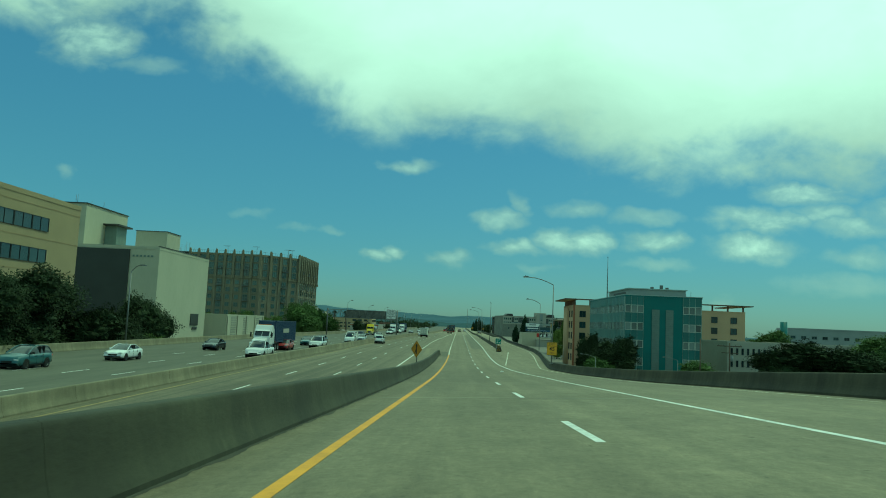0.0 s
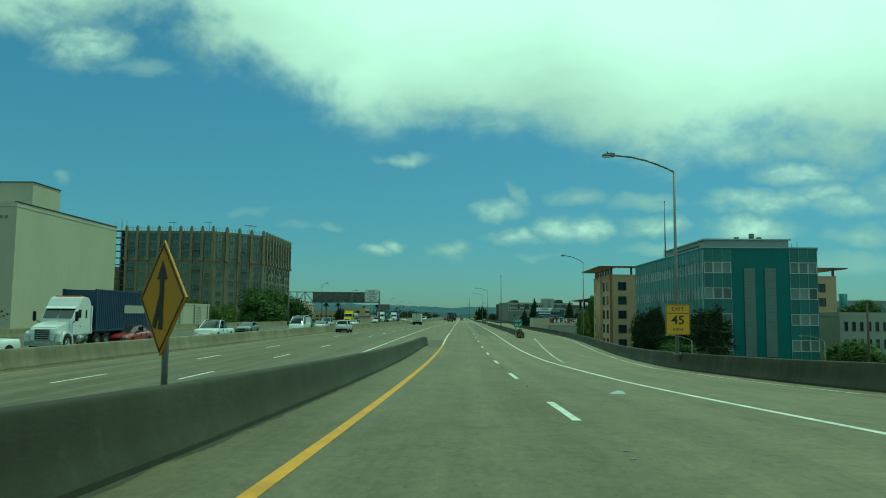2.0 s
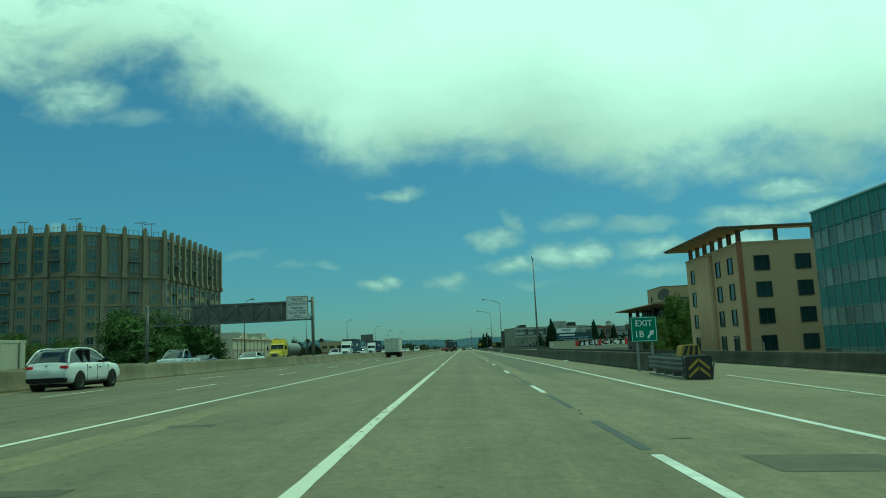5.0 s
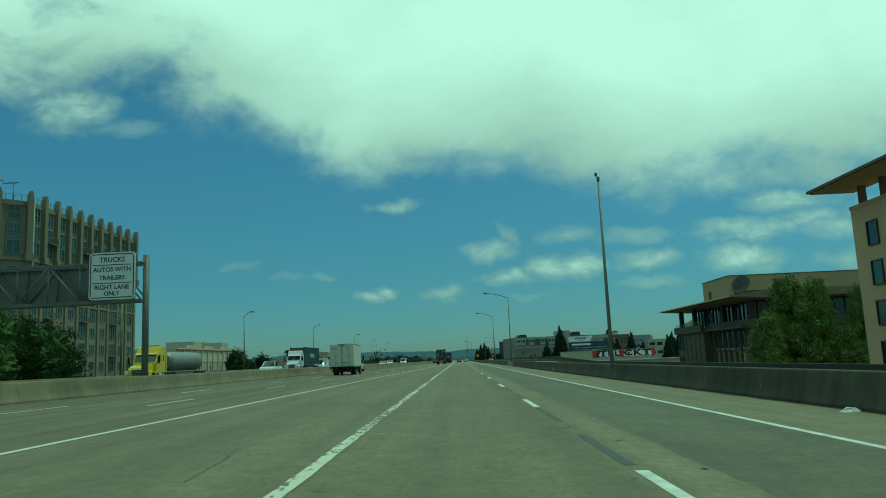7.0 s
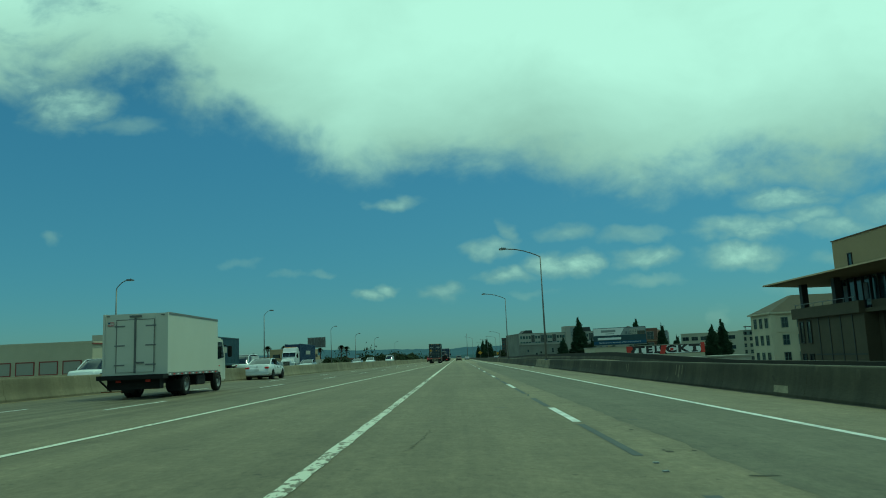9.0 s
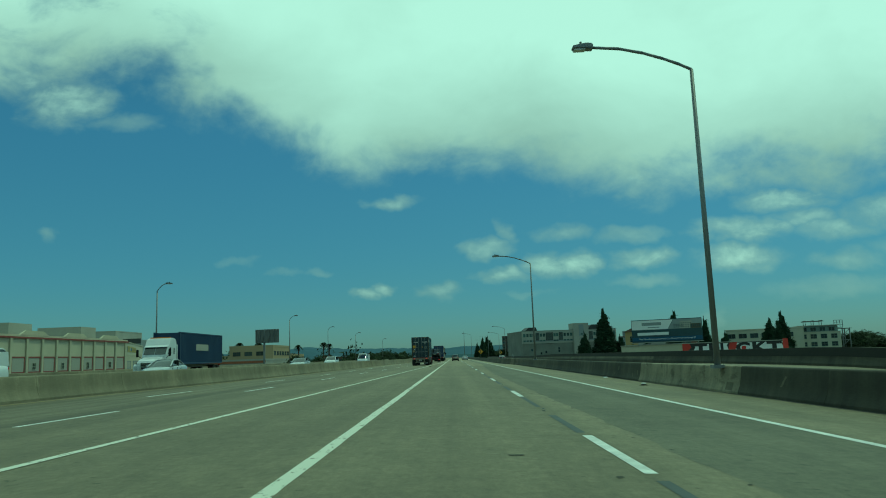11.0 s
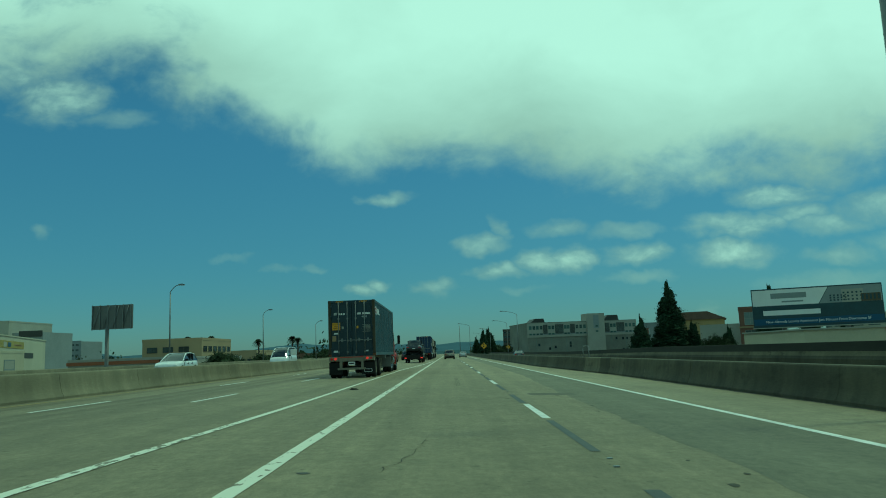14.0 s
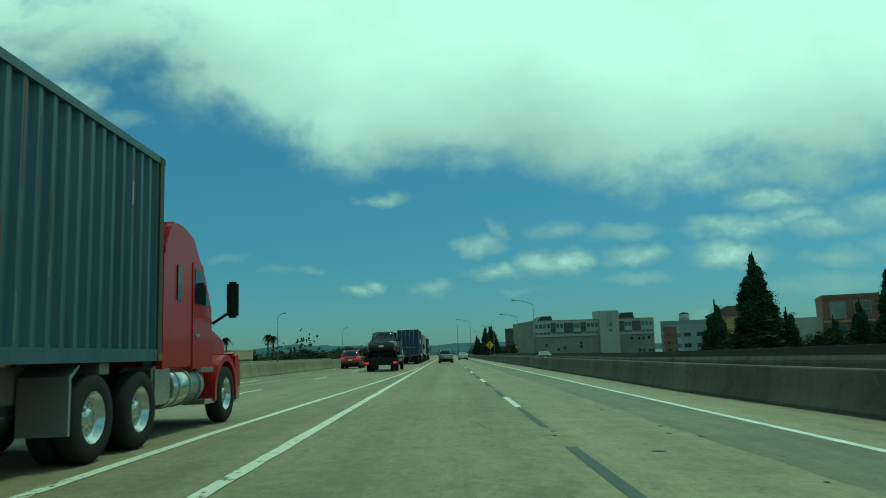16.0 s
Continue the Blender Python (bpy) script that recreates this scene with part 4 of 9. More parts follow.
# pipe hoop standing on the shoulder barrier
hoop = thing("handrail", "grey pipe hoop fixed on top of the barrier", "handrail", (8.9, 381.2, road_z(8.6, 381.2) + 0.83))
bm = bmesh.new()
bend = [(0, -1.0, 0), (0, -1.0, 0.55), (0, -0.9, 0.66), (0, -0.78, 0.70), (0, 0.78, 0.70), (0, 0.9, 0.66), (0, 1.0, 0.55), (0, 1.0, 0)]
for p, q in zip(bend, bend[1:]):
    bm_tube(bm, p, q, 0.03, n=8)
part("pipe", bm, "steel", hoop)
for s in (-1.0, 1.0):
    part("foot_plate", box(-0.09, s - 0.09, -0.02, 0.09, s + 0.09, 0.02), "dark_steel", hoop)
foot_grime(road, -55, 112.5, lambda y: -3.125, 0.10, road_z, 5)
foot_grime(road_b, 160, 520, lambda y: interp(MAIN_BARRIER, y) + 0.002, -0.16, road_z, 6)
exit_lane = tagged(part("road", strip(bmesh.new(), steps(262, 900, 6), lambda y: interp(MAIN_BARRIER, y) + 0.62, lambda y: interp(RIGHT_BARRIER, y) - 0.3, 0.012, lambda x, y: road_z(x, y) + interp(EXIT_RISE, y), 4), "road"),
                   "concrete exit lane rising behind the shoulder barrier", "road", kind="structure")
barrier("pale concrete median barrier between the carriageways", -62, 900, lambda y: interp(MEDIAN, y), lambda y: main_z(interp(MEDIAN, y)), "barrier_pale")
barrier("concrete parapet on the far side of the opposite lanes", -62, 900, lambda y: interp(OUTER, y), lambda y: main_z(-20), "barrier_pale", 18.0, drop=1.0)


# embankment sides of the raised freeway
def side_wall(name, x_of, top, y0, y1, label):
    bm = bmesh.new()
    rows = [[bm.verts.new((x_of(y) + dx, y, z)) for dx, z in ((0, top(y)), (0, -5.3), (math.copysign(0.8, x_of(y)), -5.3), (math.copysign(0.4, x_of(y)), top(y)))] for y in steps(y0, y1, 12)]
    for r, s in zip(rows, rows[1:]):
        for i in range(4):
            bm.faces.new((r[i], r[(i + 1) % 4], s[(i + 1) % 4], s[i]))
    bmesh.ops.recalc_face_normals(bm, faces=bm.faces[:])
    tagged(part(name, bm, "barrier"), label, "wall", kind="structure")


side_wall("wall_right", lambda y: interp(RIGHT_BARRIER, y) + 0.32, lambda y: road_z(interp(RIGHT_BARRIER, y), y) - 0.1, -80, 1100, "concrete retaining wall below the exit lane")
side_wall("wall_left", lambda y: interp(OUTER, y) - 0.32, lambda y: main_z(-20) - 0.1, -80, 1100, "concrete retaining wall below the opposite lanes")


# ---- trees ----
def leaf_cloud(lobes, count, size, seed, flatten=0.75, inner=0.72, core=0.50):
    """A crown of small leaves gathered in sprays round uneven lobes (x, y, z, rx, ry, rz)."""
    rnd = random.Random(seed)
    verts, faces = [], []
    weights = [a[3] * a[4] * a[5] for a in lobes]
    each = 30
    for _ in range(count // each):
        x, y, z, rx, ry, rz = rnd.choices(lobes, weights)[0]
        d = Vector((rnd.gauss(0, 1), rnd.gauss(0, 1), rnd.gauss(0, 1)))
        d.normalize()
        wob = 1 + 0.34 * noise.noise(d * 2.3 + Vector((seed, x, z)))
        r = (inner + (1 - inner) * rnd.random()) * wob if rnd.random() < 0.85 else rnd.random() ** 0.5 * wob
        spray = Vector((x + d.x * rx * r, y + d.y * ry * r, z + d.z * rz * r))
        wide = size * rnd.uniform(1.6, 3.4)
        for _ in range(each):
            c = spray + Vector((rnd.gauss(0, wide), rnd.gauss(0, wide), rnd.gauss(0, wide * 0.6)))
            s = size * rnd.uniform(0.6, 1.4)
            a = Vector((rnd.gauss(0, 1), rnd.gauss(0, 1), rnd.gauss(0, flatten))).normalized()
            b = a.orthogonal().normalized()
            b = (b + 0.6 * a.cross(b) * rnd.uniform(-1, 1)).normalized()
            n = len(verts)
            verts += [c + a * s, c + b * s * 0.55 + a * s * 0.1, c - a * s * 0.8, c - b * s * 0.5]
            faces.append((n, n + 1, n + 2, n + 3))
    # shaded inner foliage masses that close the middle of the crown
    for x, y, z, rx, ry, rz in lobes:
        n, rows, cols = len(verts), 16, 22
        for i in range(rows):
            for j in range(cols):
                th, ph = math.pi * i / (rows - 1), 2 * math.pi * j / cols
                d = Vector((math.sin(th) * math.cos(ph), math.sin(th) * math.sin(ph), math.cos(th)))
                k = core * (1 + 0.35 * noise.noise(d * 3.0 + Vector((x, y, z))) + 0.55 * noise.noise(d * 11.0 + Vector((z, x, y))))
                verts.append(Vector((x + d.x * rx * k, y + d.y * ry * k, z + d.z * rz * k)))
        for i in range(rows - 1):
            for j in range(cols):
                faces.append((n + i * cols + j, n + i * cols + (j + 1) % cols, n + (i + 1) * cols + (j + 1) % cols, n + (i + 1) * cols + j))
    me = bpy.data.meshes.new("crown")
    me.from_pydata(verts, [], faces)
    return me


def trunk_mesh(h, r, lean, seed, limbs=5, spread=1.6):
    rnd = random.Random(seed)
    bm = bmesh.new()
    p = Vector((0, 0, -0.3))
    for i in range(4):
        q = Vector((lean * (i + 1) / 4 + rnd.uniform(-0.08, 0.08), rnd.uniform(-0.08, 0.08), h * (i + 1) / 4))
        bm_tube(bm, p, q, r * (1 - 0.2 * i), r * (1 - 0.2 * (i + 1)), 8)
        p = q
    for i in range(limbs):
        a = 2 * math.pi * i / limbs + rnd.uniform(-0.4, 0.4)
        s = Vector((lean * 0.7, 0, h * rnd.uniform(0.55, 0.9)))
        e = s + Vector((math.cos(a) * spread, math.sin(a) * spread, rnd.uniform(0.8, 1.8) * spread * 0.7))
        bm_tube(bm, s, e, r * 0.4, r * 0.12, 6)
    return bm


def tree_kind(label, lobes, count, size, mat, trunk_h, trunk_r, seed, spread=1.6, kindname="tree"):
    root = thing(kindname, label, "tree", (0, -400, -60))
    part("trunk", trunk_mesh(trunk_h, trunk_r, 0.2, seed, 6, spread), "bark", root)
    me = leaf_cloud(lobes, count, size, seed, core=0.82 if mat == "needle" else 0.60)
    me.materials.append(M[mat])
    part("crown", me, mat, root)
    return root


def round_lobes(w, h0, h1, seed, n=9):
    rnd = random.Random(seed)
    out = []
    for i in range(n):
        a, f = rnd.uniform(0, 6.3), rnd.uniform(0.1, 1)
        rr = w * 0.5 * (1 - 0.55 * abs(f - 0.4))
        r = w * rnd.uniform(0.24, 0.36)
        out.append((math.cos(a) * rr * 0.75, math.sin(a) * rr * 0.75, h0 + (h1 - h0) * (0.15 + 0.72 * f), r, r, r * rnd.uniform(0.7, 0.95)))
    return out


def open_lobes(w, h0, h1, seed, n=26):
    """Many small, loose clumps: an airy crown with gaps and two or three leaders at the top."""
    rnd = random.Random(seed)
    out = []
    for i in range(n):
        f = i / (n - 1)
        a, wide = i * 2.4 + rnd.uniform(-0.5, 0.5), w * 0.5 * (0.55 + 1.5 * f if f < 0.3 else 1.0 - 0.75 * (f - 0.3))
        r = w * rnd.uniform(0.10, 0.19)
        out.append((math.cos(a) * (wide - r) * rnd.uniform(0.5, 1.0), math.sin(a) * (wide - r) * rnd.uniform(0.4, 1.0), h0 + (h1 - h0) * f, r, r, r * rnd.uniform(0.7, 1.1)))
    return out


def cone_lobes(w, h0, h1, seed, n=16):
    """Upswept boughs in rings: broad and rounded below, narrowing to a blunt, slightly crooked top."""
    rnd = random.Random(seed)
    out = []
    for i in range(n):
        f = i / (n - 1)
        wide = w * 0.5 * (min(1.0, 0.62 + 1.6 * f) if f < 0.25 else (1 - (f - 0.25) / 0.75) ** 0.75) + 0.22
        for k in range(3 if f < 0.8 else 1):
            r = wide * rnd.uniform(0.42, 0.66)
            a = i * 2.4 + k * 2.1 + rnd.uniform(-0.4, 0.4)
            off = max(0.0, wide - r) * rnd.uniform(0.55, 1.1)
            out.append((math.cos(a) * off, math.sin(a) * off, h0 + (h1 - h0) * f * 0.96 + rnd.uniform(-0.3, 0.3), r, r, (h1 - h0) / n * rnd.uniform(1.0, 1.7)))
    return out


TREES = {
    "broad": tree_kind("leafy green street tree beside the freeway", round_lobes(8, 2.0, 9.0, 3, 13), 18000, 0.135, "leaf", 4.5, 0.26, 3, 2.2),
    "bright": tree_kind("light green leafy tree beside the freeway", round_lobes(7, 1.5, 8.0, 5, 12), 16000, 0.135, "leaf_bright", 4.0, 0.22, 5, 2.0),
    "airy": tree_kind("loose light green tree with yellowish top leaves", open_lobes(7.6, 1.2, 8.0, 6, 30), 24000, 0.085, "leaf_bright", 4.5, 0.20, 6, 2.4),
    "dark": tree_kind("dense dark green tree below the freeway", round_lobes(9, 1.0, 9.0, 8, 15), 20000, 0.125, "leaf_dark", 4.0, 0.3, 8, 2.4),
    "tall": tree_kind("tall dark drooping tree beside an office building", round_lobes(8, 2.0, 14.0, 13, 17), 20000, 0.15, "leaf_dark", 8.0, 0.35, 13, 2.6),
    "bush": tree_kind("low green bush below the freeway parapet", round_lobes(4, 0.0, 2.6, 21, 7), 6000, 0.085, "leaf", 0.8, 0.1, 21, 0.7, "bush"),
    "conifer": tree_kind("dark pointed conifer standing below the freeway", cone_lobes(7.8, 1.0, 17.3, 31, 20), 40000, 0.115, "needle", 15.0, 0.3, 31, 1.0),
    "slim": tree_kind("slim dark conifer standing beside other trees", cone_lobes(5.0, 0.8, 11.3, 37, 15), 26000, 0.09, "needle", 9.5, 0.2, 37, 0.6),
}


def palm_kind():
    root = thing("palm_tree", "tall palm tree with drooping green fronds", "palm tree", (0, -400, -60))
    bm = bmesh.new()
    for i in range(9):
        bm_tube(bm, (0.04 * i, 0, -0.3 + 1.25 * i), (0.04 * (i + 1), 0, -0.3 + 1.25 * (i + 1)), 0.30 - 0.008 * i, 0.26 - 0.008 * i, 9)
    part("trunk", bm, "bark", root)
    rnd = random.Random(4)
    top = Vector((0.36, 0, 10.9))
    for name, mat, number, low, high in (("fronds", "leaf_dark", 62, -0.35, 1.45), ("dead_fronds", "bark", 26, -1.5, -0.7)):
        verts, faces = [], []
        for k in range(number):
            a, up = rnd.uniform(0, 6.28), rnd.uniform(low, high)
            d = Vector((math.cos(a), math.sin(a), 0))
            side = Vector((-d.y, d.x, 0))
            reach = rnd.uniform(1.5, 2.1) if low > -1 else rnd.uniform(0.9, 1.3)
            for j in range(16):
                f = (j + 1) / 16
                c = top + d * reach * f * math.cos(up) + Vector((0, 0, reach * f * math.sin(up) - 0.75 * reach * f ** 2.2))
                for s in (-1, 1):
                    n = len(verts)
                    w = 0.5 * (1 - 0.55 * f)
                    e = c + side * s * w + d * 0.22 + Vector((0, 0, -0.30 * w * 2))
                    verts += [c - d * 0.035, c + d * 0.05, e]
                    faces.append((n, n + 1, n + 2))
        me = bpy.data.meshes.new(name)
        me.from_pydata(verts, [], faces)
        me.materials.append(M[mat])
        part(name, me, mat, root)
    return root


TREES["palm"] = palm_kind()


def plant(kind, x, y, z, scale=1.0, turn=0.0, sz=None, label=""):
    o = copy_thing(TREES[kind], pose(x, y, z, 0, 0, turn) @ Matrix.Diagonal((scale, scale, sz or scale, 1)))
    if label:
        tagged(o, label)
    return o


GROUND = -5.2
for kind, x, y, z, s, sz in (
    ("tall", -50, 78, GROUND, 1.15, 1.1), ("tall", -53, 88, GROUND, 1.1, 1.0), ("dark", -49, 92, GROUND, 1.1, 1.1), ("dark", -48, 100, GROUND, 0.9, 0.95), ("dark", -56, 70, GROUND, 1.3, 1.3),
    ("bright", -47, 108, GROUND, 0.7, 0.75), ("dark", -53, 121, GROUND, 1.0, 1.35), ("tall", -46, 66, GROUND, 0.9, 0.95),
    ("broad", -52, 240, GROUND, 1.35, 1.5), ("broad", -47, 248, GROUND, 1.2, 1.35), ("broad", -53, 250, GROUND, 1.15, 1.55),
    ("dark", -42.8, 314, GROUND, 0.62, 1.10), ("dark", -40.6, 320, GROUND, 0.55, 0.98), ("bright", -58, 226, GROUND, 0.9, 1.15), ("bright", -70, 232, GROUND, 1.1, 1.3), ("bright", -85, 236, GROUND, 1.2, 1.25), ("bright", -95, 240, GROUND, 1.1, 1.2),
    ("dark", 30.6, 156.0, GROUND, 0.55, 0.72), ("dark", 31.4, 148.0, GROUND, 0.95, 0.98), ("dark", 28.2, 160.0, GROUND, 0.50, 1.02), ("dark", 27.0, 156.0, GROUND, 0.42, 0.60), ("broad", 25.5, 134, GROUND, 0.6, 0.55),
    ("broad", 41, 126, GROUND, 0.7, 0.6), ("dark", 62, 137, GROUND, 1.5, 1.05), ("dark", 71, 134, GROUND, 1.3, 0.95), ("dark", 82, 128, GROUND, 1.3, 0.9), ("broad", 92, 140, GROUND, 1.3, 0.85),
    ("broad", 110, 190, GROUND, 1.8, 1.3), ("broad", 128, 200, GROUND, 1.8, 1.25), ("dark", 150, 205, GROUND, 1.8, 1.2), ("broad", 168, 195, GROUND, 1.7, 1.3), ("broad", 98, 235, GROUND, 1.4, 1.3),
    ("airy", 36.6, 250, GROUND, 1.15, 1.60), ("airy", 40.4, 252, GROUND, 0.85, 1.58), ("airy", 33.0, 248, GROUND, 0.85, 1.15), ("airy", 43.6, 253, GROUND, 0.85, 0.95), ("broad", 38.4, 255, GROUND, 0.85, 1.0), ("airy", 47.5, 256, GROUND, 0.7, 1.5),
    ("conifer", 41.9, 473.2, GROUND, 1.08, 1.06), ("slim", 36.2, 472.6, GROUND, 1.15, 1.06), ("slim", 46.4, 474.5, GROUND, 1.15, 0.95), ("conifer", 62.4, 476.7, GROUND, 0.95, 0.99),
    ("conifer", 77.6, 444.5, GROUND, 0.72, 0.71), ("conifer", 89.9, 470.4, GROUND, 0.9, 0.9), ("conifer", 86.4, 470.0, GROUND, 0.95, 0.80), ("dark", 122, 500, GROUND, 1.3, 1.0), ("dark", 132, 505, GROUND, 1.5, 1.05), ("dark", 143, 500, GROUND, 1.5, 1.1), ("dark", 155, 508, GROUND, 1.6, 1.05), ("dark", 168, 500, GROUND, 1.6, 1.1), ("slim", 75.5, 474, GROUND, 1.0, 0.95), ("slim", 59.5, 470, GROUND, 1.0, 1.0), ("slim", 70.5, 500, GROUND, 1.15, 1.15), ("slim", 54.5, 478, GROUND, 0.9, 0.85), ("dark", 49.5, 470, GROUND, 0.7, 0.8), ("slim", 73, 483, GROUND, 1.1, 1.35),
    ("slim", 14.5, 640, -1.5, 1.0, 1.05), ("slim", 17.5, 655, -2.0, 1.2, 1.2), ("slim", 12.6, 668, -2.0, 0.9, 0.9), ("dark", 20.5, 660, -3.0, 0.9, 0.7), ("dark", 26, 690, -3.5, 1.0, 0.8),
    ("palm", -100, 648, GROUND, 1.5, 1.5), ("palm", -109.5, 646, GROUND, 1.5, 1.5), ("palm", -72, 675, GROUND, 1.5, 1.45), ("palm", -66, 660, GROUND, 1.4, 1.35), ("palm", -78, 640, GROUND, 1.3, 1.3),
    ("dark", -45, 486, GROUND, 1.0, 0.9), ("dark", -43, 512, GROUND, 1.0, 0.85), ("dark", -40, 560, GROUND, 1.2, 0.85), ("dark", -38.5, 600, GROUND, 1.3, 0.95),
    ("dark", -36, 690, GROUND, 1.8, 1.1), ("dark", -37, 650, GROUND, 1.4, 1.05), ("dark", -42, 660, GROUND, 1.6, 1.05), ("slim", 21, 690, GROUND, 1.2, 1.3),
):
    plant(kind, x, y, z, s, (x * 37 + y * 11) % 360, sz)
for b in range(10):
    plant("bush", 24 + 5.2 * b + (b * 7 % 3), 118 + (b * 5 % 4), GROUND, 1.4, b * 50, 1.3)
for o in list(TREES.values()):
    for c in list(o.children_recursive):
        bpy.data.objects.remove(c)
    bpy.data.objects.remove(o)


def far_woods():
    rnd = random.Random(77)
    lobes = []
    for i in range(130):
        side = -1 if i % 2 else 1
        y = rnd.uniform(640, 1500) if side < 0 else rnd.uniform(900, 1500)
        x = side * rnd.uniform(34, 40 + y * 0.30) if side < 0 else rnd.uniform(30, 40 + y * 0.12)
        r = rnd.uniform(3.5, 7)
        lobes.append((x, y, GROUND + r * 0.9 + rnd.uniform(0, 3), r, r, r * 0.9))
    me = leaf_cloud(lobes, 16000, 0.9, 5)
    me.materials.append(M["leaf_dark"])
    tagged(part("far_trees", me, "leaf_dark"), "belt of dark trees in the distance", "trees", kind="stuff")


far_woods()


# ---- buildings ----
def two_tone(name, bm_a, mat_a, bm_b, mat_b):
    """One mesh with two surfaces, such as a frame and its glass."""
    me = bpy.data.meshes.new(name)
    bm = bmesh.new()
    for src, slot in ((bm_a, 0), (bm_b, 1)):
        m = bpy.data.meshes.new("tmp")
        src.to_mesh(m)
        n0 = len(bm.faces)
        bm.from_mesh(m)
        bm.faces.ensure_lookup_table()
        for f in bm.faces[n0:]:
            f.material_index = slot
        bpy.data.meshes.remove(m)
        src.free()
    bm.to_mesh(me)
    bm.free()
    me.materials.append(M[mat_a])
    me.materials.append(M[mat_b])
    return me


def lattice(xs, zs, solid, y0, y1):
    """One joined frame: the solid cells of a grid in the x-z plane, given depth from y0 (front) to y1."""
    bm = bmesh.new()
    v = {}

    def at(i, j, y):
        if (i, j, y) not in v:
            v[i, j, y] = bm.verts.new((xs[i], y, zs[j]))
        return v[i, j, y]

    nx, nz = len(xs) - 1, len(zs) - 1
    full = lambda i, j: 0 <= i < nx and 0 <= j < nz and solid(i, j)
    for i in range(nx):
        for j in range(nz):
            if not full(i, j):
                continue
            for y in (y0, y1):
                bm.faces.new([at(i, j, y), at(i + 1, j, y), at(i + 1, j + 1, y), at(i, j + 1, y)])
            for (di, dj), (p, q) in (((-1, 0), ((i, j), (i, j + 1))), ((1, 0), ((i + 1, j), (i + 1, j + 1))), ((0, -1), ((i, j), (i + 1, j))), ((0, 1), ((i, j + 1), (i + 1, j + 1)))):
                if not full(i + di, j + dj):
                    bm.faces.new([at(*p, y0), at(*q, y0), at(*q, y1), at(*p, y1)])
    bmesh.ops.recalc_face_normals(bm, faces=bm.faces[:])
    return bm


def window_mesh(w, h, frame="mullion", glass="glass", bars=1, cross=0, t=0.07, deep=0.12):
    """A window that faces -y, centred on its own origin: frame proud of the wall, pane set back inside it."""
    xs, zs = [-w / 2, -w / 2 + t], [-h / 2, -h / 2 + t]
    for i in range(bars):
        x = -w / 2 + w * (i + 1) / (bars + 1)
        xs += [x - t * 0.4, x + t * 0.4]
    for i in range(cross):
        z = -h / 2 + h * (i + 1) / (cross + 1)
        zs += [z - t * 0.35, z + t * 0.35]
    xs += [w / 2 - t, w / 2]
    zs += [h / 2 - t, h / 2]
    a = lattice(xs, zs, lambda i, j: i % 2 == 0 or j % 2 == 0, -deep, 0.02)
    b = bm_box(bmesh.new(), -w / 2 + t * 0.5, -0.03, -h / 2 + t * 0.5, w / 2 - t * 0.5, 0.015, h / 2 - t * 0.5)
    return to_mesh("window", a, frame), to_mesh("pane", b, glass)


def place(me, name, root, x, y, z, turn):
    """turn 0: faces -y; -90: faces -x; 90: faces +x."""
    frame_me, pane_me = me if isinstance(me, tuple) else (me, None)
    o = new(name, frame_me)
    o.parent = root
    o.matrix_basis = pose(x, y, z, 0, 0, turn)
    if pane_me:
        new("pane", pane_me).parent = o
    return o


def building(label, x0, y0, x1, y1, top, mat, name="building", base=GROUND, parapet=0.5, at=None, turn=0.0):
    root = thing(name, label, "building")
    part("wall", box(x0, y0, base - 0.2, x1, y1, top), mat, root)
    if parapet:
        bm = bmesh.new()
        t = 0.35
        for a in ((x0 - 0.06, y0 - 0.06, x1 + 0.06, y0 + t), (x0 - 0.06, y1 - t, x1 + 0.06, y1 + 0.06), (x0 - 0.06, y0 + t, x0 + t, y1 - t), (x1 - t, y0 + t, x1 + 0.06, y1 - t)):
            bm_box(bm, a[0], a[1], top - 0.15, a[2], a[3], top + parapet)
        part("roof_parapet", bm, mat, root)
    return root


# tan office block with dark window bands
b = building("tan office building with dark ribbon windows", -98, 58, -57, 104, 19.3, "tan", "office_building")
part("upper_storey", box(-95, 60, 19.3, -61, 88, 23.4), "tan_dark", b)
part("wall_end", box(-98, 104, GROUND, -60.5, 108, 17.6), "tan", b)
for z in (15.9, 11.6, 7.3, 3.0):
    me = window_mesh(3.9, 1.9, "shade_panel", "glass", 1, 0, 0.06, 0.1)
    for i in range(9):
        place(me, "window", b, -57, 62 + 4.0 * i, z, 90)
for z in (18.2, 13.9, 9.6, 5.3, 1.0):
    part("band_joint", box(-57.0, 58, z - 0.06, -56.97, 104, z + 0.06), "tan_dark", b)
part("roof_unit", box(-66, 70, 23.4, -63, 72, 24.6), "steel", b)

# white windowless block
b = building("white windowless building with a dark panelled end wall", -100, 151.7, -64.5, 182.6, 18.0, "white_wall", "windowless_building")
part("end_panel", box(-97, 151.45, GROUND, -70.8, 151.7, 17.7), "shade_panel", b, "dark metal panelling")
part("penthouse", box(-71.8, 156.0, 18.0, -64.9, 163.6, 22.2), "white_wall", b)
part("penthouse_cap", box(-71.95, 155.85, 22.2, -64.75, 163.75, 22.3), "shade_panel", b)
part("tall_block", box(-97, 154, 18.0, -82.3, 174, 27.5), "white_wall", b)
part("tall_block_cap", box(-97.2, 153.8, 27.5, -82.1, 174.2, 27.7), "shade_panel", b)
part("stair_head", box(-82.2, 163, 18.0, -79.5, 168, 23.8), "louver", b)
part("stair_roof", box(-82.6, 162, 23.8, -78.6, 169, 24.2), "shade_panel", b)
